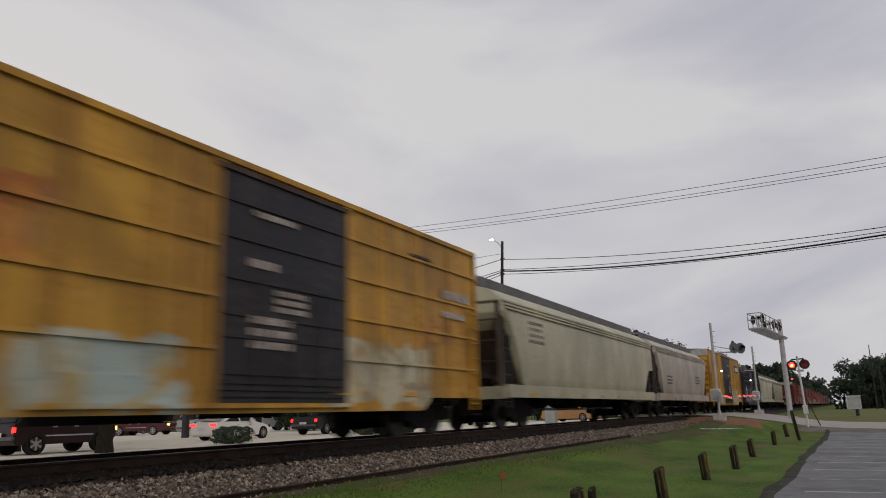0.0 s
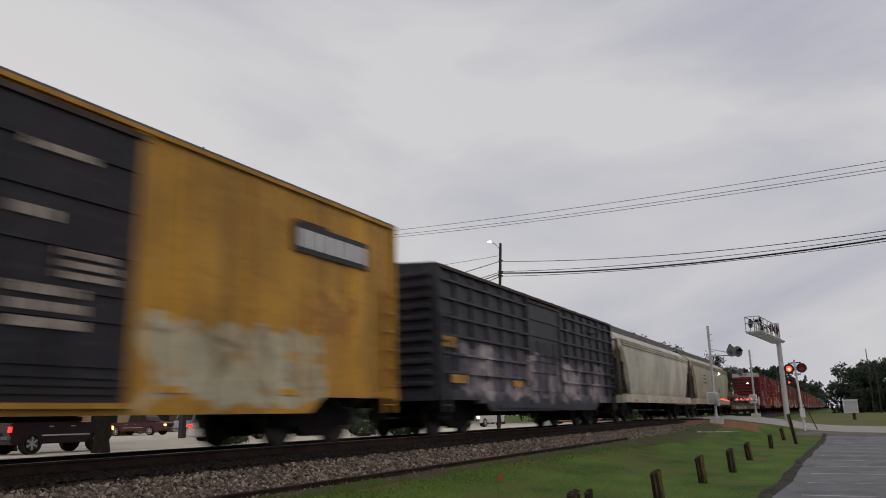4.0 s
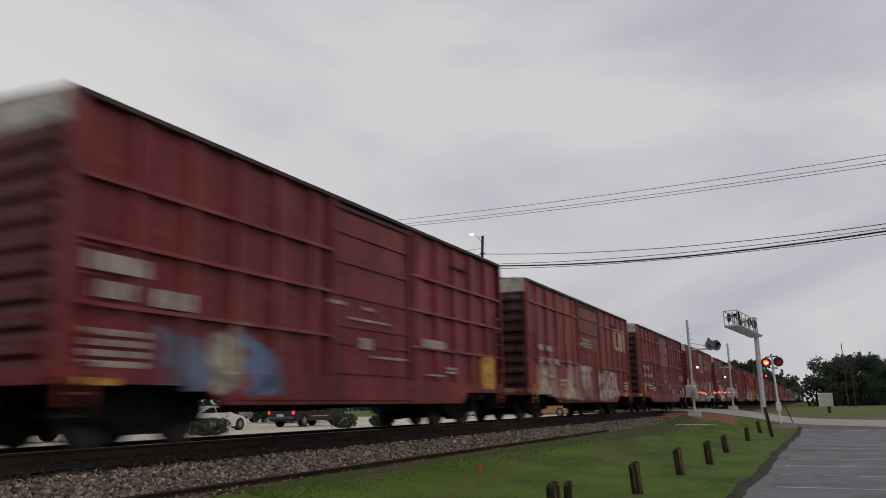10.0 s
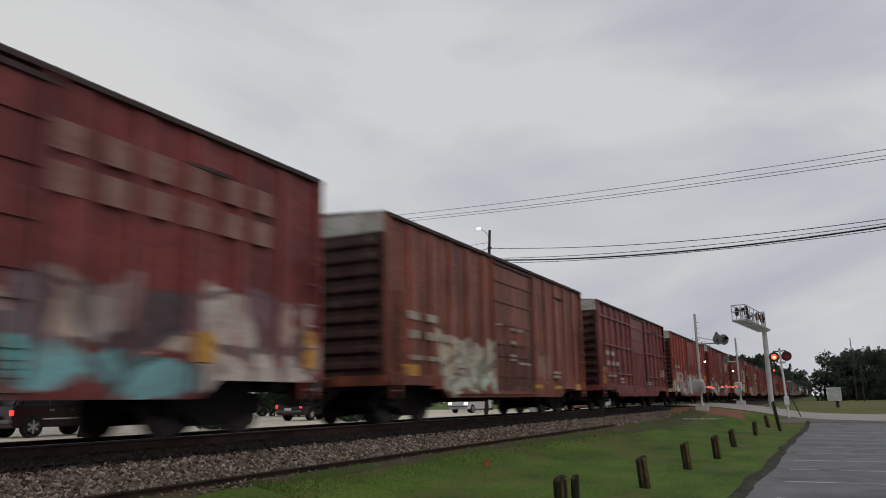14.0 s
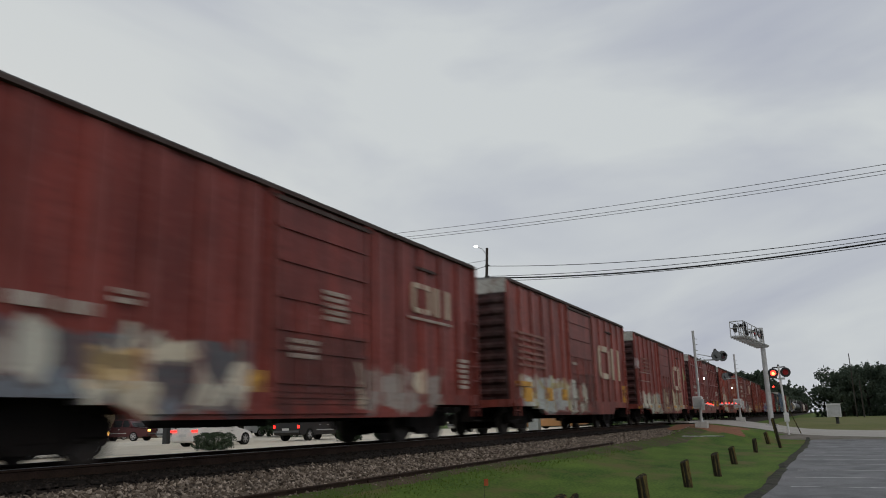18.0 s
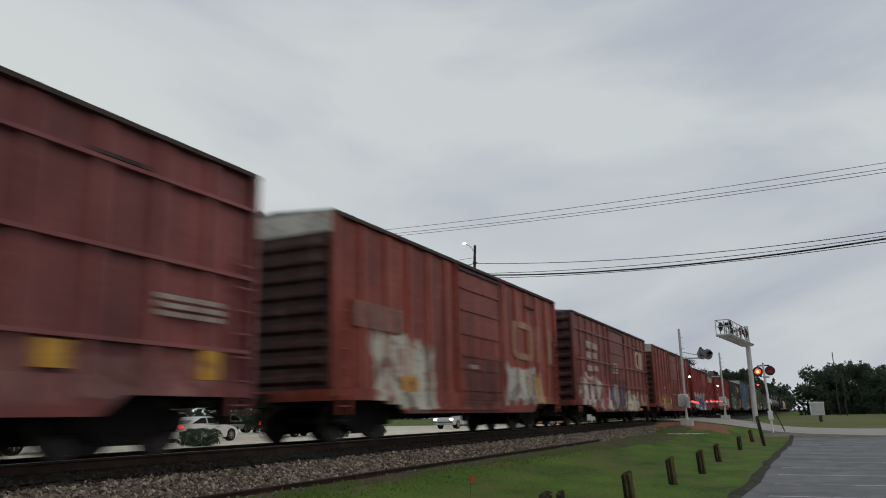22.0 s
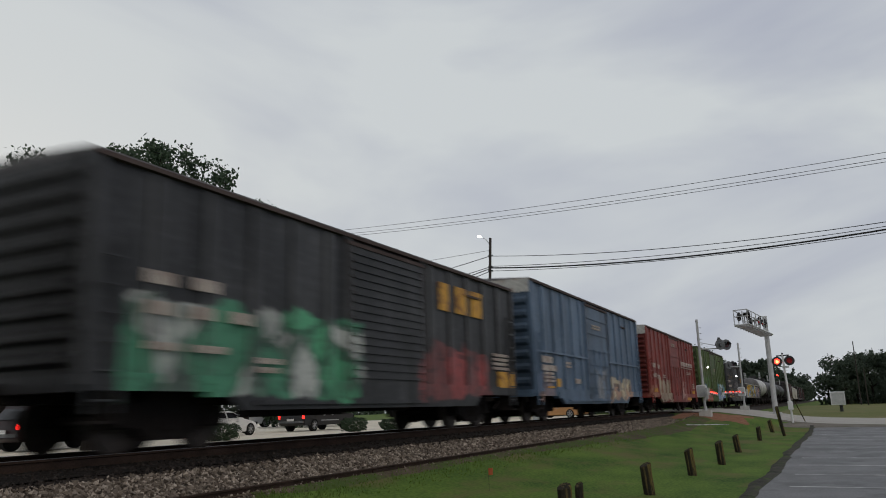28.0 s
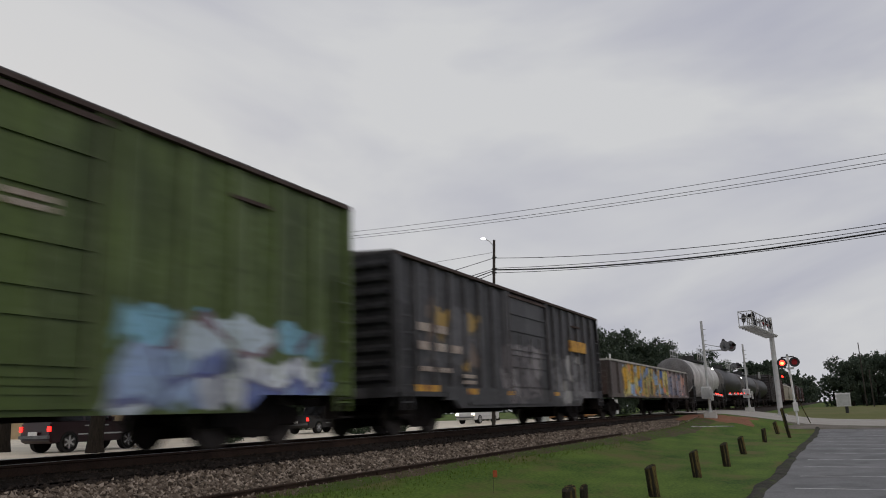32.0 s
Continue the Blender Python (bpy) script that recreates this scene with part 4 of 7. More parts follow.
def gondola(rear, L, label):
    car = thing("gondola_car", label, "gondola", "train cars")
    h = L / 2
    skin = paint("gondola_grey", (0.12, 0.11, 0.11), streak=0.5, tags=[(-h + 2.4, h - 6, 1.0, 2.4, [(0.10, 0.2, 0.5), (0.6, 0.35, 0.06), (0.55, 0.18, 0.1), (0.3, 0.4, 0.55), (0.6, 0.5, 0.2)]), (h - 6.5, h - 1, 1.05, 2.3, [(0.35, 0.3, 0.32), (0.5, 0.3, 0.25), (0.2, 0.22, 0.3)])])
    part("side", boxes((1.42, 1.5, -h, h, 1.02, 2.45)), skin, car)
    part("side", boxes((-1.5, -1.42, -h, h, 1.02, 2.45)), skin, car)
    for s in (-1, 1):
        part("end", boxes((-1.42, 1.42, s * h - 0.05, s * h + 0.05, 1.02, 2.45)), skin, car)
        coupler(car, s * h, s)
        bogie(car, s * (h - 2.1))
    part("floor", boxes((-1.42, 1.42, -h + 0.06, h - 0.06, 1.02, 1.15)), BLACK, car)
    part("cover", boxes((-1.56, 1.56, -h - 0.02, h + 0.02, 2.452, 2.53)), ROOF, car, "pale top rail and cover")
    part("sill", boxes((1.4, 1.56, -h, h, 0.9, 1.06)), skin, car)
    for i in range(15):
        y = -h + 0.06 + (L - 0.12) * i / 14
        part("side_post", boxes((1.5, 1.58, y - 0.07, y + 0.07, 1.06, 2.43)), skin, car)
    TRAIN.append((car, rear - h))
    return car


def tank(rear, L, skin, label):
    car = thing("tank_car", label, "tank car", "train cars")
    h = L / 2
    r, zc = 1.36, 2.42
    def ring(y, k):
        return [(r * k * math.cos(a * math.tau / 24), y, zc + r * k * math.sin(a * math.tau / 24)) for a in range(24)]
    body = part("barrel", loft(bmesh.new(), [ring(-h + 0.5, 0.3), ring(-h + 0.62, 0.7), ring(-h + 0.85, 0.92), ring(-h + 1.2, 1), ring(h - 1.2, 1), ring(h - 0.85, 0.92), ring(h - 0.62, 0.7), ring(h - 0.5, 0.3)]), skin, car)
    body.data.shade_smooth()
    for s in (-1, 1):
        cap = part("tank_head", loft(bmesh.new(), [ring(s * (h - 1.15), 1.004), ring(s * (h - 0.84), 0.925), ring(s * (h - 0.61), 0.705), ring(s * (h - 0.49), 0.305)]), ROOF_DARK, car, "sooty dark tank end")
        cap.data.shade_smooth()
    part("dome", tubes(((0, 0, zc + r - 0.1), (0, 0, zc + r + 0.45), 0.5), n=16), DARK, car)
    part("platform", boxes((-1.0, 1.0, -1.5, 1.5, zc + r - 0.05, zc + r + 0.02)), DARK, car)
    for x in (-1.0, 1.0):
        bm = bmesh.new()
        for y in (-1.5, -0.5, 0.5, 1.5):
            tube(bm, (x, y, zc + r), (x, y, zc + r + 0.9), 0.025, n=6)
        tube(bm, (x, -1.5, zc + r + 0.9), (x, 1.5, zc + r + 0.9), 0.025, n=6)
        tube(bm, (x, -1.5, zc + r + 0.5), (x, 1.5, zc + r + 0.5), 0.025, n=6)
        part("railing", bm, STEEL, car)
    part("centre_sill", boxes((-0.35, 0.35, -h, h, 0.75, 1.25)), BLACK, car)
    for s in (-1, 1):
        part("saddle", boxes((-1.2, 1.2, s * (h - 2.1) - 0.4, s * (h - 2.1) + 0.4, 1.0, 1.75)), BLACK, car)
        part("end_platform", boxes((-1.4, 1.4, min(s * h, s * (h - 0.5)), max(s * h, s * (h - 0.5)), 1.0, 1.2)), BLACK, car)
        coupler(car, s * h, s)
        bogie(car, s * (h - 2.1))
        ladder(car, 1.4, s * (h - 0.5), s, 0.6, 2.2, DARK)
    TRAIN.append((car, rear - h))
    return car
# ---- the cars of the train, in order ----
RUSTS = [surface("wheelset_rust", (0.085, 0.046, 0.034), (0.18, 0.105, 0.08), 0.9, 4, 30), surface("wheelset_pale", (0.24, 0.19, 0.165), (0.38, 0.32, 0.29), 0.8, 4, 30), surface("wheelset_dark", (0.03, 0.02, 0.018), (0.075, 0.048, 0.04), 0.9, 4, 30), surface("wheelset_brown", (0.13, 0.075, 0.06), (0.24, 0.16, 0.135), 0.9, 4, 30)]
YEL, NAVY = (0.52, 0.275, 0.03), (0.017, 0.016, 0.019)
SKY, MINT, CREAM, PURPLE, TEAL = (0.30, 0.44, 0.48), (0.42, 0.52, 0.44), (0.55, 0.52, 0.42), (0.2, 0.16, 0.3), (0.12, 0.42, 0.42)
RED, MAROON, OXIDE, BROWN = (0.195, 0.028, 0.03), (0.15, 0.036, 0.036), (0.175, 0.027, 0.021), (0.19, 0.042, 0.026)


TAN_MARK = surface("faded_tan_emblem", (0.26, 0.12, 0.07), (0.44, 0.27, 0.18), 0.75, 1.4, 9.0, 0.05)
EMBLEM = surface("emblem_white", (0.40, 0.33, 0.25), (0.60, 0.52, 0.41), 0.7, 1.2, 9.0, 0.05)


def emblem(car, y, z, w, hgt, material=EMBLEM):
    """A two-part painted emblem drawn as a rounded frame and two upright bars."""
    x0, x1 = W, W + 0.052
    s, r, k = 0.17 * hgt, 0.24 * hgt, 0.48 * w
    bm = bmesh.new()

    def outline(a, b, c, d, rad):
        """A rectangle with rounded corners."""
        pts = []
        for cy, cz, t0 in ((b - rad, d - rad, 0), (a + rad, d - rad, 90), (a + rad, c + rad, 180), (b - rad, c + rad, 270)):
            for j in range(5):
                t = radians(t0 + 22.5 * j)
                pts.append((cy + rad * math.cos(t), cz + rad * math.sin(t)))
        return pts
    outer, inner = outline(y, y + k, z, z + hgt, r), outline(y + s, y + k - s, z + s, z + hgt - s, max(0.02, r - s))
    n = len(outer)
    loops = [[bm.verts.new((x, *p)) for p in pts] for x, pts in ((x0, inner), (x1, inner), (x1, outer), (x0, outer))]
    for lo, hi in zip(loops, loops[1:] + loops[:1]):
        for i in range(n):
            bm.faces.new((lo[i - 1], lo[i], hi[i], hi[i - 1]))
    bmesh.ops.recalc_face_normals(bm, faces=bm.faces[:])
    part("painted_emblem", bm, material, car, "pale rounded frame of the emblem")
    a, b = y + 0.60 * w, y + w
    for u in (a, b - 1.35 * s):
        bm = bmesh.new()
        prism(bm, [(u, z), (u + 1.35 * s, z), (u + 1.35 * s, z + hgt), (u, z + hgt)], 0, x0, x1)
        part("painted_emblem", bm, material, car, "pale upright bar of the emblem")


def yellow_car(rear, k, door, belts, tag, mark, top=4.56):
    skin = paint("yellow_paint_%d" % k, YEL, (0.22, 0.09, 0.025), 0.4, [tag, (2.4, 6.5, 0.73, 1.9, [(0.42, 0.40, 0.30), (0.36, 0.36, 0.28), (0.40, 0.42, 0.34)], None, 1.2, 0.75), mark, (5.9, 7.7, 2.0, 2.7, [(0.24, 0.10, 0.02), (0.46, 0.2, 0.03)], None, 3.0, 0.7)])
    dark = paint("black_door_%d" % k, NAVY, (0.05, 0.03, 0.03), 0.4)
    car = boxcar(rear, 18.1, skin, door=door, door_mat=dark, belts=belts, label="yellow boxcar with black double doors and faded spray paint", posts=13, ribs=7, top=top, flange=worn(skin, YEL, 0.12), chord=skin, roof=skin if k == 1 else None)
    add_bars(car, text_rows(0.4, 3.85, 1.0, 1, 0.1, 0.09, k) + text_rows(0.3, 3.03, 0.6, 1, 0.14, 0.09, k + 2) + text_rows(0.95, 2.58, 0.85, 3, 0.09, 0.05, k + 5) + text_rows(0.35, 2.1, 1.0, 3, 0.12, 0.08, k + 8), PALE, W + 0.096, "door_stencilling")
    if k == 1:
        add_bars(car, letters(7.1, 8.6, 3.2, 3.42, 3) + letters(7.1, 8.3, 2.75, 2.9, 4), PALE, W + 0.05)
    else:
        add_bars(car, [(5.5, 7.9, 3.4, 3.95)], DARK, W + 0.05, "name_panel")
        add_bars(car, [(5.65 + 0.32 * i, 5.89 + 0.32 * i, 3.5, 3.84) for i in range(7)], WHITE, W + 0.06)
    for y in (-8.6, -5.2, 2.6, 5.2, 8.0):
        part("reflector_stripe", boxes((W, W + 0.06, y, y + 0.5, 0.86, 0.96)), GOLD, car)
    return car


TAG1 = (-3.6, -1.0, 0.65, 1.6, [(0.30, 0.38, 0.36), (0.36, 0.42, 0.38), (0.26, 0.34, 0.34)], (0.42, 0.33, 0.12), 0.9)
MARK1 = (-4.8, -3.4, 2.4, 3.4, [(0.30, 0.06, 0.02), (0.16, 0.08, 0.10), (0.36, 0.14, 0.03)], None, 1.4, 0.8)
yellow_car(18.03, 1, (0.48, 0.668), (1.55, 2.35, 3.15, 3.95), TAG1, MARK1, 4.62)
DULL = surface("worn_black_stencil", (0.14, 0.13, 0.11), (0.27, 0.25, 0.21), 0.8, 2.0, 14.0, 0.05)
GREY_H = paint("hopper_grey", (0.43, 0.415, 0.30), (0.38, 0.35, 0.26), 0.1)
GREY_H2 = paint("hopper_old_grey", (0.43, 0.395, 0.335), (0.32, 0.27, 0.22), 0.2, [(4.6, 5.6, 2.0, 2.2, [(0.42, 0.16, 0.13), (0.36, 0.2, 0.16)], None, 2.0, 0.8)])
GREY_H3 = paint("hopper_stained", (0.52, 0.505, 0.42), (0.34, 0.22, 0.15), 0.2)
c = hopper(38.83, 18.9, GREY_H, "grey-beige covered hopper with a roof walkway", arched=True)
add_bars(c, text_rows(-7.6, 3.2, 1.3, 4, 0.1, 0.09, 3), DULL, 1.55)
c = hopper(55.99, 16.0, GREY_H2, "weathered grey covered hopper")
add_bars(c, text_rows(-5.6, 2.2, 1.3, 3, 0.09, 0.09, 4) + text_rows(3.2, 2.4, 1.5, 3, 0.1, 0.08, 5), DULL, 1.55)
yellow_car(75.84, 2, (0.365, 0.615), (), (-5.6, -2.6, 0.7, 1.5, [(0.40, 0.42, 0.34), (0.44, 0.36, 0.16), (0.42, 0.44, 0.40)], None, 1.3, 0.5), (-7.5, -6.2, 2.95, 3.75, [(0.36, 0.08, 0.02), (0.40, 0.13, 0.03)], None, 1.6, 0.85))
blk = paint("black_blue_paint", (0.035, 0.037, 0.05), (0.05, 0.035, 0.04), 0.5, [(-6.5, 6.5, 0.9, 2.2, [(0.10, 0.08, 0.11), (0.22, 0.2, 0.22), (0.06, 0.06, 0.08), (0.35, 0.3, 0.32)])])
c = boxcar(93.52, 15.8, blk, label="dark blue-black ribbed boxcar with faded tags", roof=blk, cap=False, posts=17, door=(0.38, 0.565), spread=0.07, ribs=11, top=4.08, belts=(1.5, 1.95, 2.4, 2.85, 3.3, 3.75))
add_bars(c, [(-7.6, -7.0, 2.1, 2.4), (-7.3, -6.4, 1.25, 1.45), (-3.2, -2.6, 1.25, 1.42)], GOLD, W + 0.075, "reflector_stripe")
c = hopper(111.88, 16.6, GREY_H3, "beige covered hopper with rust under its roof line")
GREY_H4 = paint("hopper_tan_grey", (0.37, 0.345, 0.255), (0.34, 0.26, 0.17), 0.16)
c = hopper(130.83, 17.2, GREY_H4, "tan-grey covered hopper with a roof walkway", steep=True)
add_bars(c, text_rows(-4.6, 2.9, 1.3, 3, 0.09, 0.16, 9) + text_rows(2.6, 2.1, 0.6, 3, 0.07, 0.05, 2), DULL, 1.55)
flatcar(158.0, 25.4)
def scrap_casting(y0, x0, dz, seed):
    """A rusted cast side frame thrown on the load."""
    r = random.Random(seed)
    ob = thing("side_frame_casting", "rusty cast bogie side frame thrown among the wheelsets", "casting", "load of wheelsets")
    k = r.uniform(0.7, 0.95)
    bm = bmesh.new()
    prism(bm, [(p * k, q * k) for p, q in ((-1.0, 0.12), (-0.9, 0.26), (-0.5, 0.28), (-0.32, 0.42), (0.32, 0.42), (0.5, 0.28), (0.9, 0.26), (1.0, 0.12), (0.9, 0.0), (0.5, 0.04), (0.3, -0.08), (-0.3, -0.08), (-0.5, 0.04), (-0.9, 0.0))], 0, -0.09, 0.09)
    bm.transform(pose(x0, 0, 0.34, r.uniform(-14, 14), r.uniform(40, 85), r.uniform(-25, 25)))
    frame_part = part("casting", bm, RUSTS[(0, 3, 0, 2)[seed % 4]], ob)
    bm = bmesh.new()
    tube(bm, (-0.12, 0, 0.15), (0.12, 0, 0.15), 0.13, n=10)
    bm.transform(pose(x0, 0, 0.34, r.uniform(-14, 14), r.uniform(40, 85), 0))
    part("spring_seat", bm, RUSTS[2], frame_part)
    TRAIN.append((ob, y0, dz))


for i in range(34):
    scrap_casting(158.2 - 24.6 + 0.715 * i, (0.85, 0.35, 0.65)[i % 3], (0.14 if i < 19 else 0.02) + (0.1 if i % 3 == 2 else 0.0), i)
for i in range(18):
    wheelset(158.2 - 24.9 + 1.38 * i + 0.12 * math.sin(i * 2.3), 0.0, i)

LAST = [158.2]
# One dark maroon for the ends of many cars, deeper than their sides.
DARK_END = paint("sooty_end_paint", (0.06, 0.022, 0.021), (0.024, 0.012, 0.012), 0.6)
GRIME = [(0.016, 0.011, 0.01), (0.04, 0.022, 0.018), (0.025, 0.016, 0.014)]
DUSK, SLATE, SAND, BRICK = (0.30, 0.32, 0.34), (0.16, 0.22, 0.30), (0.46, 0.42, 0.33), (0.26, 0.05, 0.045)


def painted_car(rear, tone, streak, tags, label, text=(), gold=(), logo=None, logo_mat=None, faded=(), gap=2.45, top=4.56, cap=True, belts=(), posted=False, ribs=9, kind="plug", posts=15, big=(), foot=0.56, seed=0, plain_marks=True, sooty=False):
    """A boxcar of the red fleet: its sprayed fields, stencilled data, yellow patches and emblem in its own metres."""
    L = rear - LAST[0] - gap
    LAST[0] = rear
    d = (1.75 - gap) / 2 if gap < 2.6 else 0.0
    tags = [(q[0] + d, q[1] + d, *q[2:]) for q in tags]
    text, gold, faded, big = [[(q[0] + d, q[1] + d, q[2], q[3]) for q in rows] for rows in (text, gold, faded, big)]
    if logo:
        logo = (logo[0] + d, *logo[1:])
    tone = (tone[0] * 1.32, tone[1] * 1.12, tone[2] * 1.1) if tone[0] > 1.5 * tone[1] and tone[0] < 0.195 else tone
    if tone[0] > 1.5 * tone[1]:
        tone = (tone[0] * 1.12, tone[1] * 0.87, tone[2] * 0.81)
    skin = paint("boxcar_paint_%d" % round(rear), tone, tuple(v * 0.4 + 0.012 for v in tone), streak, tags)
    spread = 0.085 if posted else 0.06
    # Other ends copy the side paint at 0.55, their shade put into the colour.
    car = boxcar(rear, L, skin, label=label, cap=cap, top=top, belts=belts, foot=foot, posts=posts, spread=spread, ribs=ribs, door_kind=kind, end_mat=DARK_END if sooty else paint("end_paint_%d" % round(rear), tuple(v * 0.55 for v in tone), tuple(v * 0.2 + 0.006 for v in tone), streak), flange=worn(skin, tone, 0.34), post_w=0.06 if posted else 0.085)
    x = W + spread + 0.02
    marks = []
    for k, q in enumerate(text):
        marks += block(*q, seed=seed + k)
    if plain_marks:
        e = -L / 2
        for k, (y0, y1, z) in enumerate(((0.95, 1.5, 2.33), (1.85, 2.4, 2.33), (0.98, 1.48, 1.9), (1.83, 2.33, 1.9), (2.66, 3.2, 1.9))):
            marks += letters(e + y0, e + y1, z, z + 0.19, seed + 70 + k)
        marks += block(e + 1.0, e + 1.65, 1.34, 1.52, seed + 75) + block(e + 1.9, e + 2.6, 1.34, 1.52, seed + 76) + block(e + 3.3, e + 4.0, 1.1, 1.4, seed + 77)
    inside = [m for m in marks if -1.3 < m[0] < 1.75]
    outside = [m for m in marks if not -1.3 < m[0] < 1.75]
    if outside:
        add_bars(car, outside, PALE, x)
    if inside:
        add_bars(car, inside, PALE, W + 0.096, "door_stencilling")
    if faded:
        rows = []
        for k, (y0, y1, z0, z1) in enumerate(faded):
            if z1 - z0 > 0.6:
                rows += text_rows(y0, z1, y1 - y0, round((z1 - z0) / 0.2), 0.075, 0.125, seed + 30 + k)
            else:
                rows += [(y0 + (y1 - y0) * j / 6, y0 + (y1 - y0) * (j + 0.62) / 6, z0, z1) for j in range(6)]
        add_bars(car, rows, FADED, x - 0.004, "faded_lettering")
    if big:
        add_bars(car, [q for k, b in enumerate(big) for q in letters(*b, seed + k)], PALE, x)
    if logo:
        emblem(car, *logo, logo_mat or EMBLEM)
    for y0, y1, z0, z1 in gold:
        part("reflector_stripe", boxes((W - 0.02, W + (0.1 if -1.5 < y0 < 1.8 else spread + 0.016), y0, y1, z0, z1)), GOLD, car, "worn yellow patch")
    return car


painted_car(175.76, RED, 0.45, [(-5.7, -4.9, 0.72, 1.6, [(0.08, 0.15, 0.25), (0.10, 0.18, 0.27)], None, 0.7), (-4.75, -4.05, 0.72, 1.68, [(0.36, 0.38, 0.27), (0.32, 0.35, 0.26)], None, 0.7), (-3.9, -3.0, 0.72, 1.62, [(0.07, 0.13, 0.24), (0.09, 0.16, 0.26)], None, 0.7)], "red ribbed boxcar with a grey end top",
            [(-1.6, -1.0, 2.45, 2.56), (-0.35, 0.13, 2.42, 2.54), (-0.86, 0.8, 2.2, 2.28), (0.0, 1.5, 1.46, 1.55), (3.6, 4.2, 1.25, 1.45), (2.5, 3.5, 1.18, 1.25), (-7.05, -6.0, 1.0, 1.55)],
            [(5.9, 6.75, 0.95, 1.9), (-7.1, -6.5, 0.82, 0.92)], gap=2.65, belts=(1.86, 2.72, 3.55), posted=True, big=[(-7.1, -6.05, 2.3, 2.55), (-6.95, -6.25, 1.95, 2.18), (-5.95, -5.15, 1.92, 2.18), (-0.48, 0.0, 1.66, 1.89), (2.3, 3.5, 1.87, 2.07)], plain_marks=False, seed=1, top=4.68)
painted_car(193.28, (0.155, 0.036, 0.028), 0.5, [(-7.4, 0.4, 0.7, 1.95, [SAND, (0.34, 0.25, 0.22), BRICK, (0.30, 0.2, 0.18), (0.17, 0.045, 0.04)], (0.42, 0.38, 0.34), 0.95, 0.75), (1.7, 5.2, 0.7, 1.9, [SAND, (0.38, 0.36, 0.32), (0.30, 0.27, 0.25)], (0.12, 0.05, 0.045), 1.0)], "brown boxcar with pale sprayed letters along its foot",
            [(-1.2, -0.7, 2.77, 2.92), (-0.7, 0.6, 2.7, 3.1), (6.3, 7.2, 1.1, 1.5)], [(6.3, 7.0, 0.82, 0.98), (-6.9, -6.2, 0.95, 1.15)], (5.1, 2.95, 2.0, 1.05), belts=(2.05, 3.9), big=[(-0.05, 0.45, 1.8, 2.0)], sooty=True, seed=2, top=4.635)
painted_car(210.69, (0.152, 0.058, 0.058), 0.4, [(2.5, 6.0, 0.75, 1.5, [(0.2, 0.09, 0.06), (0.24, 0.12, 0.07)], None, 1.5, 0.6)], "dark maroon boxcar with white data marks",
            [(0.66, 1.6, 3.5, 3.86), (-0.3, 0.7, 2.04, 2.15), (5.75, 7.2, 1.94, 2.28), (5.8, 6.35, 0.93, 1.25), (-5.2, -3.9, 1.2, 1.5), (2.4, 3.6, 1.1, 1.3)],
            [(1.7, 2.14, 1.32, 1.8), (6.8, 7.35, 0.95, 1.5), (7.4, 7.75, 0.83, 1.0), (-6.6, -5.95, 1.05, 1.6), (-7.5, -6.8, 0.85, 1.0)], belts=(1.57, 2.8, 4.0), posted=True, big=[(-0.03, 0.5, 1.68, 1.86)], sooty=True, seed=3, top=4.67)
painted_car(228.04, (0.155, 0.042, 0.042), 0.45, [(-6.9, 1.7, 0.62, 2.0, [SAND, (0.36, 0.31, 0.27), (0.24, 0.17, 0.14), (0.40, 0.38, 0.34)], (0.06, 0.04, 0.04), 0.9, 0.85), (1.8, 4.7, 1.2, 2.1, [(0.42, 0.36, 0.29), (0.06, 0.05, 0.055), (0.30, 0.25, 0.24), (0.44, 0.38, 0.32), (0.14, 0.12, 0.14)], (0.05, 0.04, 0.05), 1.3, 0.97), (1.8, 4.7, 0.66, 1.2, [TEAL, (0.13, 0.36, 0.38), TEAL, (0.16, 0.36, 0.38), (0.06, 0.08, 0.1)], (0.05, 0.06, 0.07), 0.9, 0.97), (4.8, 7.7, 0.68, 2.3, [(0.48, 0.36, 0.32), (0.42, 0.32, 0.30), (0.2, 0.13, 0.15), (0.46, 0.42, 0.38)], (0.10, 0.06, 0.07), 1.0), (-0.7, 0.7, 2.8, 4.3, [(0.34, 0.28, 0.27), (0.24, 0.15, 0.15)], None, 1.5, 0.55)], "maroon boxcar with cream and turquoise spray paint along its foot",
            [(0.3, 1.1, 2.82, 3.06)], [(-7.5, -6.9, 1.35, 2.2), (-4.6, -4.1, 1.1, 1.6), (4.65, 5.05, 1.1, 1.55), (7.3, 7.65, 1.05, 1.75), (0.0, 0.7, 0.79, 0.87)],
            faded=[(2.1, 6.6, 3.65, 4.05), (2.1, 6.6, 3.1, 3.5)], ribs=12, seed=4, top=4.68)
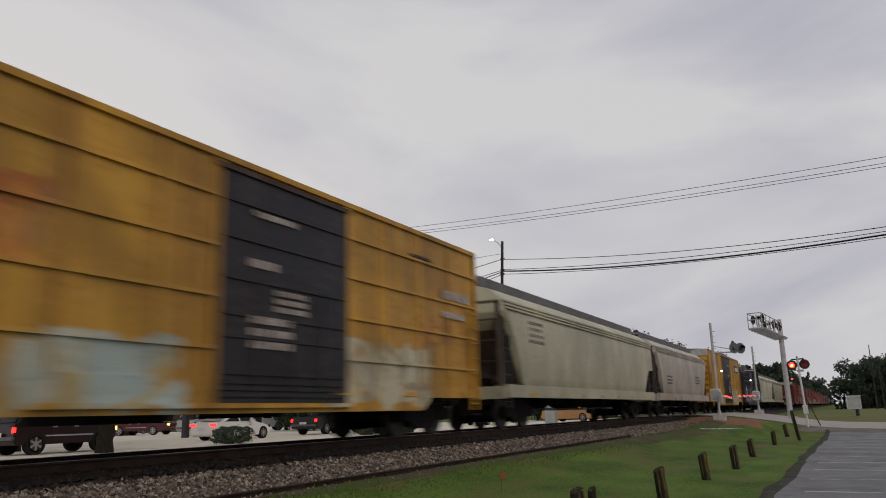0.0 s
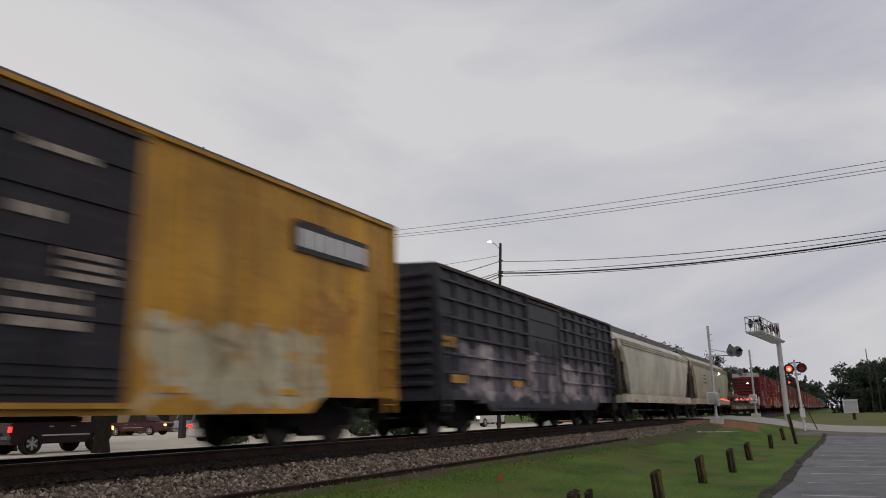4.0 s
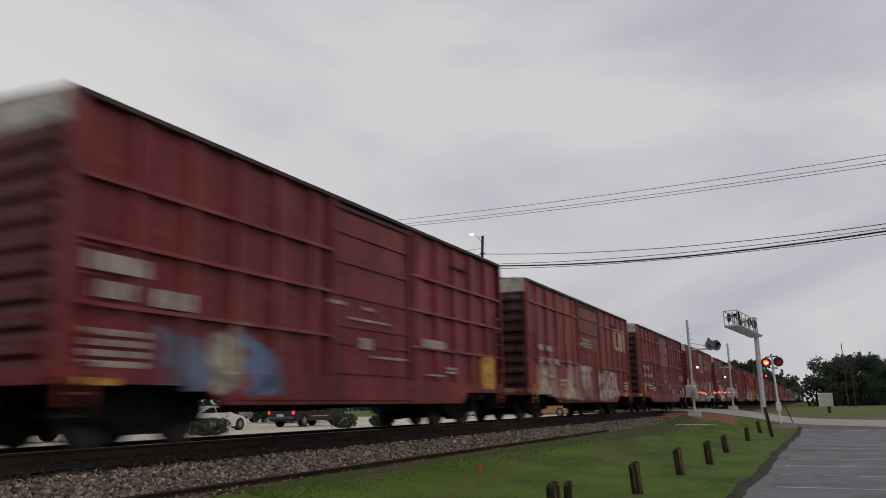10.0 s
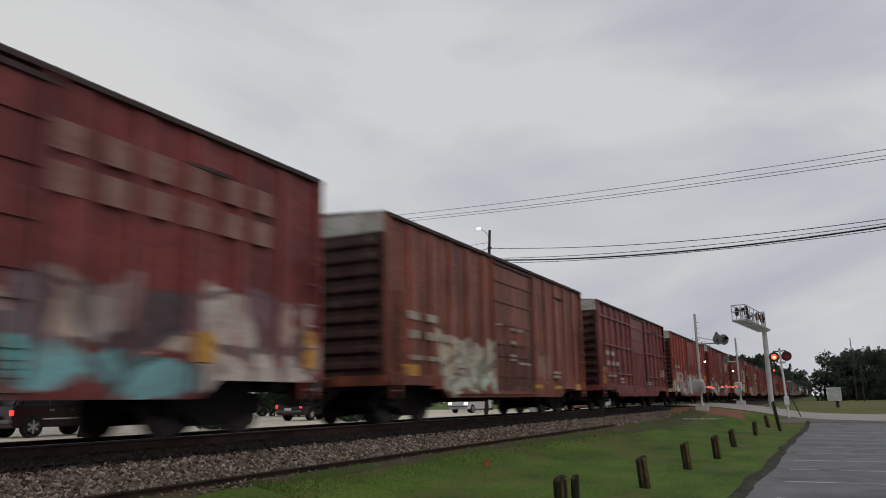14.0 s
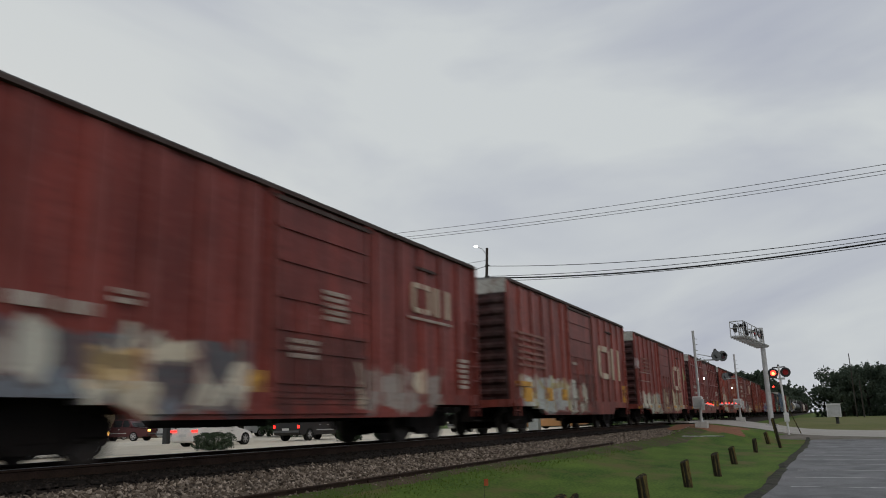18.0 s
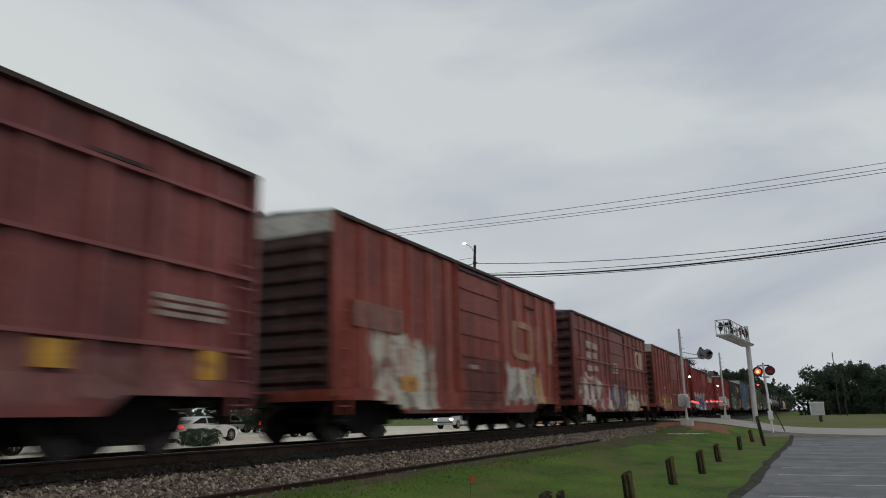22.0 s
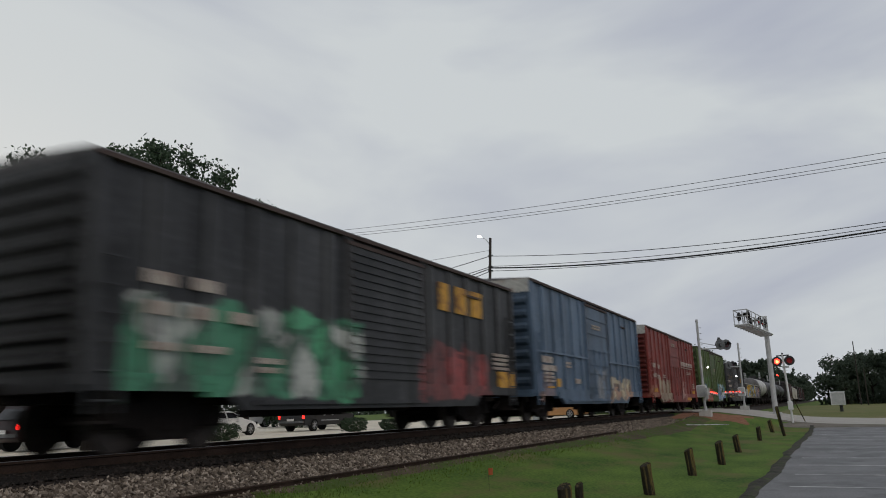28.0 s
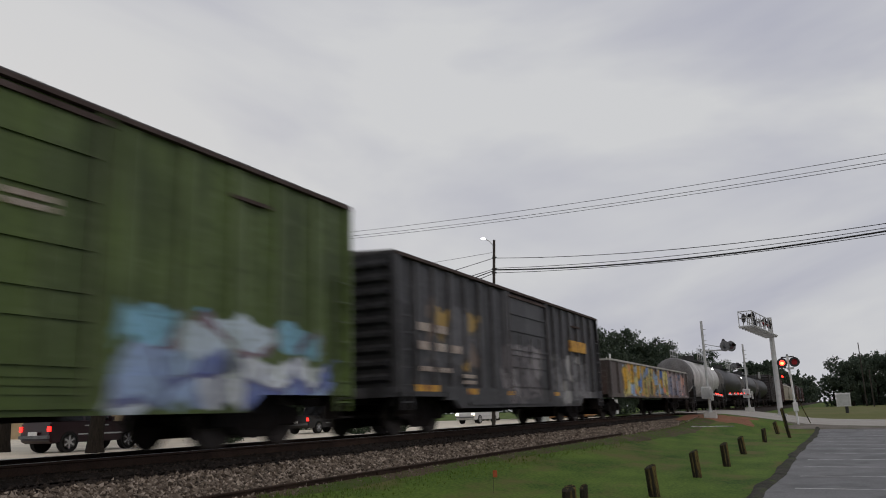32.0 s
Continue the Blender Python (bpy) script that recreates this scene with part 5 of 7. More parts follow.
painted_car(245.58, (0.165, 0.069, 0.042), 0.75, [(-0.9, 1.9, 0.8, 2.1, GRIME, None, 2.6, 0.5), (-4.6, -1.2, 0.75, 2.1, [SAND, (0.42, 0.43, 0.36), MINT], (0.2, 0.22, 0.17), 0.9), (2.5, 4.2, 1.15, 1.95, [(0.32, 0.22, 0.18), (0.26, 0.14, 0.11)], None, 1.2, 0.5)], "rust-streaked brown boxcar with a pale tag",
            [(-1.1, -0.6, 2.56, 2.67), (0.1, 1.2, 2.46, 2.62), (0.1, 0.6, 2.06, 2.22), (0.0, 0.5, 1.58, 1.82), (0.75, 1.65, 1.48, 1.6), (4.1, 4.83, 1.14, 1.43)], [(2.1, 2.8, 0.83, 0.95), (4.12, 4.87, 0.83, 0.94), (6.6, 7.25, 0.8, 1.02), (-6.4, -5.8, 1.05, 1.3)], sooty=True, seed=5, top=4.62)
painted_car(262.89, (0.145, 0.056, 0.057), 0.35, [], "dark maroon boxcar with belt rails and small white marks", [(1.9, 3.2, 1.1, 1.3), (5.9, 7.0, 1.6, 2.0)], [(-6.9, -6.3, 1.1, 1.8), (7.0, 7.5, 0.85, 1.0)], belts=(1.57, 2.8, 4.0), posted=True, sooty=True, seed=6, top=4.62)
painted_car(280.26, BROWN, 0.45, [(-7.4, 5.6, 0.7, 2.1, [MINT, (0.30, 0.36, 0.38), SAND, (0.14, 0.24, 0.30), (0.3, 0.07, 0.06)], None, 1.0)], "brown boxcar with green and white sprayed letters", [(6.0, 7.2, 1.2, 1.6)], [(6.6, 7.2, 1.7, 2.1)], (3.6, 2.9, 2.2, 1.05), ribs=12, sooty=True, seed=7)
painted_car(297.31, (0.145, 0.034, 0.026), 0.5, [(-0.9, 1.9, 0.8, 2.1, GRIME, None, 2.6, 0.5), (-7.0, -1.6, 0.66, 1.75, [SAND, (0.07, 0.075, 0.085), (0.36, 0.37, 0.34), (0.44, 0.42, 0.35), (0.14, 0.17, 0.2), (0.40, 0.40, 0.35), (0.05, 0.05, 0.06)], (0.10, 0.09, 0.10), 1.5, 0.97), (-4.65, -3.9, 0.95, 1.5, [(0.45, 0.25, 0.09), (0.42, 0.3, 0.14)], None, 0.8), (1.6, 5.4, 0.72, 1.6, [SAND, (0.36, 0.35, 0.30), (0.24, 0.22, 0.20)], (0.16, 0.07, 0.06), 0.9)], "red-brown boxcar with cream and blue sprayed letters",
            [(-4.4, -3.95, 2.06, 2.3), (0.4, 1.15, 2.33, 2.95), (-0.6, 0.2, 1.56, 1.95), (6.4, 6.9, 1.2, 2.0), (3.8, 6.0, 2.74, 2.84)], [(-1.65, -1.3, 0.99, 1.35), (-6.9, -6.2, 0.95, 1.2)], (4.0, 2.95, 1.95, 0.72), big=[(-5.9, -5.3, 1.9, 2.07), (-5.15, -4.65, 1.88, 2.05)], seed=8, plain_marks=False, top=4.62)
painted_car(314.94, (0.165, 0.054, 0.044), 0.6, [(-0.9, 1.9, 0.8, 2.1, GRIME, None, 2.6, 0.5), (-6.4, -0.6, 0.6, 1.8, [(0.36, 0.40, 0.39), (0.32, 0.36, 0.35), (0.42, 0.44, 0.40), (0.28, 0.32, 0.33)], (0.46, 0.42, 0.18), 0.8), (-0.6, 1.0, 0.7, 1.6, [(0.30, 0.30, 0.26), (0.2, 0.08, 0.06), (0.36, 0.36, 0.3)], None, 1.4)], "red-brown boxcar with grey-blue sprayed letters and yellow patches",
            [(-0.9, -0.3, 2.35, 2.5)], [(-6.2, -5.45, 0.98, 1.42), (-3.95, -3.4, 1.02, 1.45), (-2.15, -1.75, 1.06, 1.45), (-6.7, -5.5, 1.45, 1.6), (7.15, 7.65, 1.05, 1.84)], (3.15, 2.05, 3.7, 1.4), faded=[(-6.5, -4.0, 2.0, 3.15)], top=4.71, sooty=True, seed=9, plain_marks=False)
painted_car(332.84, (0.165, 0.05, 0.042), 0.6, [(-0.9, 1.9, 0.8, 2.1, GRIME, None, 2.6, 0.5), (-7.5, -6.45, 2.75, 3.35, [(0.42, 0.40, 0.40), (0.36, 0.34, 0.35)], None, 0.6, 0.85), (-6.65, -4.1, 0.8, 1.68, [(0.36, 0.37, 0.32), (0.30, 0.32, 0.29), (0.40, 0.40, 0.34)], (0.2, 0.2, 0.17), 0.7, 0.96), (-4.2, -1.4, 0.5, 1.55, [(0.32, 0.36, 0.31), (0.38, 0.37, 0.29), (0.28, 0.33, 0.30)], (0.18, 0.17, 0.14), 0.8, 0.96), (-0.5, 1.0, 1.1, 1.85, [(0.36, 0.34, 0.25), (0.26, 0.22, 0.15)], None, 1.2), (2.4, 6.4, 0.72, 1.92, [(0.32, 0.30, 0.20), (0.27, 0.25, 0.17), (0.34, 0.33, 0.24)], (0.2, 0.16, 0.10), 0.8, 0.96), (7.15, 7.75, 2.7, 3.5, [(0.16, 0.25, 0.08), (0.20, 0.28, 0.10)], None, 0.7, 0.85), (-1.2, 1.9, 0.6, 1.1, [(0.24, 0.21, 0.15), (0.16, 0.11, 0.08)], None, 1.4, 0.7)], "brown boxcar with a grey sprayed tag and a pale rear panel",
            [(-6.5, -4.2, 2.64, 2.69), (-6.5, -4.3, 2.2, 2.25)], [(-7.34, -6.6, 0.82, 0.97), (-4.9, -4.23, 0.88, 0.98), (-2.57, -1.95, 0.88, 1.0), (0.1, 0.65, 0.84, 0.91), (2.5, 3.33, 0.9, 1.02), (4.85, 5.66, 0.94, 1.04), (7.2, 7.55, 0.96, 1.1)], (3.4, 2.0, 3.8, 1.5), faded=[(-5.9, -4.3, 2.75, 3.45)], top=4.66, sooty=True, seed=10, plain_marks=False)
painted_car(350.25, (0.158, 0.066, 0.066), 0.35, [(-1.0, 6.8, 0.75, 1.4, [(0.26, 0.15, 0.13), (0.2, 0.1, 0.09)], None, 1.2, 0.5), (-4.65, -4.05, 1.1, 1.5, [(0.34, 0.16, 0.05), (0.3, 0.13, 0.05)], None, 1.2, 0.6), (-1.55, -0.95, 1.35, 1.8, [(0.3, 0.2, 0.13), (0.27, 0.17, 0.11)], None, 1.2, 0.6), (-6.5, -1.8, 0.5, 0.85, [(0.28, 0.18, 0.14), (0.22, 0.1, 0.08)], None, 1.4, 0.6)], "dark maroon boxcar with belt rails, data marks and yellow patches",
            [(-5.75, -5.12, 1.35, 1.52), (-4.93, -4.22, 1.34, 1.53), (-3.24, -2.5, 1.1, 1.4), (-5.59, -5.08, 0.84, 1.03), (-4.1, -3.29, 0.88, 1.03), (-6.68, -6.06, 0.87, 0.99), (0.55, 1.5, 3.6, 3.84), (-0.4, 0.65, 1.91, 2.15), (5.65, 7.1, 1.93, 2.3)], [(-6.74, -6.18, 1.1, 1.49), (-7.39, -6.76, 0.88, 1.0), (3.85, 4.3, 1.15, 1.5), (6.63, 7.01, 1.09, 1.6)], belts=(1.57, 2.8, 4.0), posted=True, big=[(-6.66, -6.08, 2.32, 2.52), (-5.74, -5.2, 2.32, 2.52), (-6.58, -6.08, 1.9, 2.09), (-5.7, -5.2, 1.9, 2.09), (-4.88, -4.34, 1.9, 2.09), (-0.06, 0.5, 1.64, 1.83)], sooty=True, seed=11, top=4.66, plain_marks=False)
painted_car(367.76, (0.19, 0.05, 0.032), 0.6, [(-0.9, 1.9, 0.8, 2.1, GRIME, None, 2.6, 0.5), (-5.6, -2.6, 0.66, 2.3, [(0.44, 0.44, 0.38), (0.38, 0.39, 0.33), (0.46, 0.42, 0.2)], (0.12, 0.12, 0.10), 0.55), (2.4, 5.3, 0.88, 2.0, [(0.44, 0.45, 0.40), (0.34, 0.36, 0.33)], (0.2, 0.2, 0.18), 0.8), (5.2, 6.0, 0.95, 1.8, [(0.46, 0.36, 0.12), (0.4, 0.3, 0.14)], None, 1.4)], "rusty brown boxcar with big pale rounded tags",
            [(-0.45, 0.1, 1.68, 1.87)], [(-4.3, -3.6, 1.05, 1.4)], (3.2, 2.25, 4.0, 1.25), TAN_MARK, faded=[(-6.4, -4.2, 2.35, 2.9)], sooty=True, seed=12, plain_marks=False, top=4.65)
painted_car(385.60, (0.15, 0.056, 0.047), 0.4, [(-0.9, 1.9, 0.8, 2.1, GRIME, None, 2.6, 0.5), (-6.9, -1.2, 0.66, 2.05, [(0.46, 0.44, 0.41), (0.40, 0.38, 0.36), (0.24, 0.05, 0.06), (0.44, 0.42, 0.39)], (0.2, 0.045, 0.05), 0.75), (-1.2, 1.7, 0.7, 1.7, [(0.30, 0.29, 0.27), (0.07, 0.10, 0.18), (0.32, 0.31, 0.29), (0.07, 0.035, 0.03)], None, 1.3), (1.7, 5.3, 0.56, 1.5, [(0.40, 0.38, 0.30), (0.35, 0.34, 0.27), (0.42, 0.40, 0.33)], (0.28, 0.26, 0.2), 0.7, 0.97), (5.6, 7.6, 0.6, 1.5, [(0.32, 0.23, 0.19), (0.24, 0.12, 0.1)], None, 1.2, 0.6)], "dark maroon boxcar with large white and red sprayed letters",
            [(-0.7, 0.3, 2.3, 2.85)], [(-2.26, -1.96, 0.75, 0.84), (0.05, 0.6, 0.58, 0.68), (2.35, 3.0, 0.81, 0.92), (5.3, 6.0, 0.6, 0.72)], (5.2, 2.85, 1.75, 0.95), cap=False, belts=(1.75, 2.75, 3.95), big=[(-5.44, -4.67, 3.25, 3.54), (-4.39, -3.6, 3.25, 3.53), (-5.5, -4.65, 2.81, 3.09), (-4.35, -3.7, 2.84, 3.1), (-5.4, -4.6, 2.26, 2.52), (-4.3, -3.6, 2.3, 2.53)], sooty=True, seed=13, plain_marks=False, top=4.62)
painted_car(403.38, (0.17, 0.044, 0.03), 0.85, [(-0.9, 1.9, 0.8, 2.1, GRIME, None, 2.6, 0.5), (-5.6, -1.5, 0.68, 1.55, [(0.26, 0.19, 0.09), (0.2, 0.14, 0.07), (0.3, 0.22, 0.11)], None, 0.8, 0.6), (2.4, 3.9, 1.06, 1.85, [(0.36, 0.18, 0.08), (0.32, 0.16, 0.08)], None, 1.2, 0.8)], "orange-brown boxcar streaked with rust",
            [(-4.1, -3.5, 1.9, 2.1), (0.05, 1.0, 2.43, 2.57), (-0.65, 0.4, 1.55, 1.7), (3.95, 4.65, 1.1, 1.45)], [(-4.7, -4.0, 1.0, 1.39), (-1.9, -1.4, 1.02, 1.43), (2.0, 2.36, 1.05, 1.5), (7.35, 7.65, 1.17, 1.9)], sooty=True, seed=14, plain_marks=False, top=4.585)
painted_car(420.58, OXIDE, 0.4, [(-7.4, 0.4, 0.55, 1.2, [(0.05, 0.09, 0.22), (0.44, 0.46, 0.47), (0.07, 0.14, 0.28), (0.46, 0.47, 0.46), (0.34, 0.40, 0.44)], (0.05, 0.09, 0.22), 0.9, 0.97), (-7.4, -0.2, 1.15, 1.6, [(0.05, 0.17, 0.34), (0.08, 0.24, 0.40), (0.06, 0.20, 0.37)], None, 0.9, 0.97), (-7.4, -0.4, 1.6, 2.05, [(0.36, 0.44, 0.44), (0.24, 0.36, 0.42), (0.42, 0.46, 0.42), (0.16, 0.30, 0.38)], (0.45, 0.48, 0.45), 0.9, 0.97)], "red boxcar with a blue and white bubble tag",
            [(3.75, 5.9, 1.2, 1.65), (-1.0, -0.3, 1.9, 2.1)], top=4.02, cap=False, foot=0.6, big=[(3.75, 4.4, 3.2, 3.68), (4.6, 5.25, 3.2, 3.68), (5.45, 6.05, 3.2, 3.68), (6.25, 6.85, 3.2, 3.68)], gap=1.95, seed=15, plain_marks=False)
painted_car(437.47, OXIDE, 0.45, [(-5.4, -2.2, 0.9, 3.4, [(0.30, 0.14, 0.12), (0.26, 0.07, 0.05)], None, 1.2, 0.4)], "plain red boxcar with faint white marks", [(-5.8, -4.8, 1.6, 2.2)], top=4.02, cap=False, kind="slide", foot=0.6, gap=1.9, seed=16, plain_marks=False, faded=[(-6.8, -5.0, 2.5, 3.2)])
car = painted_car(454.33, (0.035, 0.036, 0.04), 0.5, [(-6.8, -1.0, 0.75, 2.2, [(0.08, 0.3, 0.16), (0.36, 0.38, 0.36), (0.06, 0.2, 0.12)], None, 1.0), (1.6, 5.6, 0.75, 2.0, [(0.28, 0.06, 0.06), (0.16, 0.05, 0.05)], None, 1.2)], "black boxcar with green tags and yellow lettering", [(5.9, 7.0, 1.5, 2.0)], [(6.3, 7.5, 1.05, 1.5)], top=4.02, cap=False, kind="slide", gap=1.9, seed=17)
add_bars(car, [(2.6, 3.25, 2.9, 3.6), (3.55, 4.2, 2.9, 3.6), (4.5, 5.15, 2.9, 3.6)], GOLD, W + 0.05)
painted_car(471.54, (0.095, 0.145, 0.22), 0.35, [(1.7, 5.7, 0.68, 1.6, [(0.48, 0.40, 0.27), (0.46, 0.44, 0.38), (0.40, 0.24, 0.15)], (0.2, 0.14, 0.10), 1.0), (-7.4, -5.9, 0.7, 1.7, [(0.24, 0.17, 0.17), (0.12, 0.16, 0.24), (0.34, 0.2, 0.15)], None, 1.3, 0.7), (-0.7, 1.2, 0.8, 1.9, [(0.05, 0.06, 0.08), (0.14, 0.18, 0.24), (0.26, 0.26, 0.27)], None, 1.3, 0.8)], "faded blue boxcar with cream sprayed letters",
            [(-6.8, -5.8, 1.25, 1.62), (-0.65, 0.6, 3.5, 3.72), (-4.4, -3.8, 1.8, 2.05)], [(-5.55, -5.15, 1.15, 1.43), (-6.6, -5.8, 1.1, 1.16)], belts=(2.3,), ribs=7, big=[(-6.95, -5.95, 1.93, 2.15), (-7.0, -5.5, 1.67, 1.86), (-3.35, -2.7, 1.3, 1.48)], gap=1.75, seed=18, plain_marks=False, top=4.63)
painted_car(489.48, (0.16, 0.041, 0.035), 0.5, [(-5.0, -1.4, 0.64, 1.85, [(0.46, 0.43, 0.32), (0.42, 0.39, 0.29), (0.37, 0.35, 0.26)], (0.2, 0.17, 0.13), 0.55), (2.2, 4.1, 0.75, 1.75, [(0.34, 0.24, 0.22), (0.28, 0.12, 0.11)], None, 1.2, 0.7), (-7.6, -5.4, 0.85, 1.5, [(0.28, 0.17, 0.11), (0.24, 0.10, 0.07)], None, 1.2, 0.6)], "maroon boxcar with a cream rounded tag",
            [(-0.3, 0.8, 3.87, 4.1), (-3.7, -3.1, 1.9, 2.1), (6.6, 7.4, 1.4, 1.75), (4.6, 6.2, 2.3, 2.5)], [(-6.5, -5.7, 1.12, 1.32), (4.0, 5.6, 0.66, 0.84), (6.65, 7.35, 1.08, 1.3)], ribs=12, big=[(2.6, 3.2, 2.85, 3.12), (3.4, 4.1, 2.85, 3.12), (4.4, 5.2, 2.85, 3.12), (5.5, 6.1, 2.85, 3.12), (6.4, 7.0, 2.85, 3.12), (2.6, 7.0, 2.72, 2.76), (-6.4, -5.7, 2.44, 2.68), (-5.2, -4.6, 2.42, 2.63), (-6.4, -5.65, 1.92, 2.12), (-5.35, -4.7, 1.85, 2.05)], seed=19, plain_marks=False, top=4.62)
car = painted_car(507.17, (0.085, 0.128, 0.032), 0.5, [(-5.6, -1.9, 1.7, 2.35, [(0.10, 0.19, 0.07), (0.12, 0.2, 0.09)], None, 0.8, 0.8), (-5.4, -4.0, 1.25, 1.9, [(0.08, 0.18, 0.42), (0.2, 0.32, 0.5)], (0.4, 0.42, 0.46), 1.2), (-5.4, -1.0, 0.62, 1.6, [(0.40, 0.10, 0.08), (0.46, 0.44, 0.42), (0.42, 0.26, 0.12), (0.34, 0.07, 0.08), (0.42, 0.38, 0.36)], (0.14, 0.07, 0.12), 1.1), (2.3, 7.4, 0.64, 1.5, [(0.46, 0.50, 0.55), (0.22, 0.30, 0.46), (0.44, 0.48, 0.54), (0.12, 0.16, 0.36), (0.40, 0.46, 0.54)], (0.08, 0.08, 0.22), 1.4, 0.97), (2.5, 7.2, 1.5, 2.05, [(0.10, 0.30, 0.48), (0.18, 0.38, 0.52), (0.38, 0.46, 0.54)], (0.16, 0.05, 0.08), 0.9, 0.97), (-7.4, -5.6, 0.8, 1.6, [(0.22, 0.3, 0.16), (0.16, 0.2, 0.09)], None, 1.2, 0.7)], "green boxcar with blue and white bubble letters",
            [(-6.55, -5.35, 1.65, 1.88), (0.7, 1.45, 2.95, 3.2)], [], cap=False, ribs=7, big=[(-6.6, -5.9, 2.08, 2.3)], seed=20, plain_marks=False, top=4.6)
bm = bmesh.new()
tube(bm, (W, -5.85, 3.42), (W + 0.034, -5.85, 3.42), 0.68, n=28)
disc = part("round_emblem", bm, plain("emblem_green", (0.22, 0.25, 0.15), 0.7), car)
for k, (y, z) in enumerate((u, v) for u in (-6.2, -5.85, -5.5) for v in (3.07, 3.42, 3.77)):
    bm = bmesh.new()
    tube(bm, (W + 0.034, y, z), (W + 0.04, y, z), 0.165 if k != 4 else 0.19, n=14)
    part("emblem_dot", bm, EMBLEM, disc)
car = painted_car(525.10, (0.06, 0.06, 0.068), 0.5, [(-6.6, -3.6, 1.6, 3.0, [(0.4, 0.26, 0.06), (0.16, 0.12, 0.10), (0.1, 0.1, 0.11)], None, 1.2, 0.7), (-2.0, 1.0, 0.75, 2.4, [(0.2, 0.19, 0.2), (0.12, 0.11, 0.12)]), (2.4, 6.6, 0.75, 2.2, [(0.3, 0.3, 0.3), (0.15, 0.15, 0.16)])], "dark grey ribbed boxcar with yellow marks", [], [(-7.3, -6.2, 0.95, 1.1), (-4.6, -4.0, 0.9, 1.05), (-1.9, -1.4, 0.9, 1.02), (2.2, 2.7, 0.9, 1.02), (4.4, 6.2, 2.5, 2.9)], top=4.02, cap=False, posted=True, posts=19, gap=1.75, seed=21)

gondola(546.0, 19.2, "long grey gondola car covered in bright spray paint")
SILVER = paint("tank_silver", (0.56, 0.56, 0.55), (0.1, 0.08, 0.07), 0.35)
TANK_BLACK = paint("tank_black", (0.02, 0.02, 0.022), (0.05, 0.04, 0.035), 0.4)
tank(564.6, 15.6, SILVER, "silver tank car with a railed top platform")
FAR = paint("far_dark_paint", (0.035, 0.033, 0.035), (0.07, 0.045, 0.04), 0.5)
FAR2 = paint("far_maroon_paint", (0.08, 0.028, 0.028), (0.06, 0.035, 0.03), 0.5)
rear = 564.0
for i in range(11):
    rear += 18.0
    if i in (0, 1, 2):
        tank(rear, 16.2, TANK_BLACK, "plain black tank car with a dome")
    elif i in (5, 6):
        hopper(rear, 16.2, GREY_H2, "grey covered hopper far down the train")
    else:
        boxcar(rear, 16.2, FAR if i % 2 else FAR2, label="dark boxcar far down the train", cap=False)
# ---- trees ----
def leaf_mesh(name, blobs, per, size, seed, material, parent, shade=0.0):
    """A crown of small leaf quads gathered in clumps round each blob (x, y, z, radius)."""
    r = np.random.default_rng(seed)
    pts = []
    for x, y, z, rad in blobs:
        n = max(6, int(per * rad * rad))
        k = max(3, n // 14)
        d = r.normal(size=(k, 3))
        d /= np.linalg.norm(d, axis=1)[:, None]
        c = np.array((x, y, z)) + d * rad * (0.35 + 0.65 * r.random((k, 1)) ** 0.6) * np.array((1, 1, 0.85))
        p = np.repeat(c, 14, axis=0) + r.normal(size=(k * 14, 3)) * rad * 0.15
        pts.append(p)
    p = np.concatenate(pts)
    n = len(p)
    a = r.normal(size=(n, 3))
    a /= np.linalg.norm(a, axis=1)[:, None]
    b = np.cross(a, r.normal(size=(n, 3)))
    b /= np.linalg.norm(b, axis=1)[:, None] + 1e-9
    s = size * r.uniform(0.6, 1.4, (n, 1))
    v = np.empty((n, 4, 3))
    v[:, 0], v[:, 1], v[:, 2], v[:, 3] = p - a * s, p + b * s * 0.62, p + a * s, p - b * s * 0.62
    me = bpy.data.meshes.new(name)
    me.from_pydata(v.reshape(-1, 3).tolist(), [], np.arange(n * 4).reshape(-1, 4).tolist())
    me.materials.append(material)
    ob = new(name, me)
    ob.parent = parent
    return ob


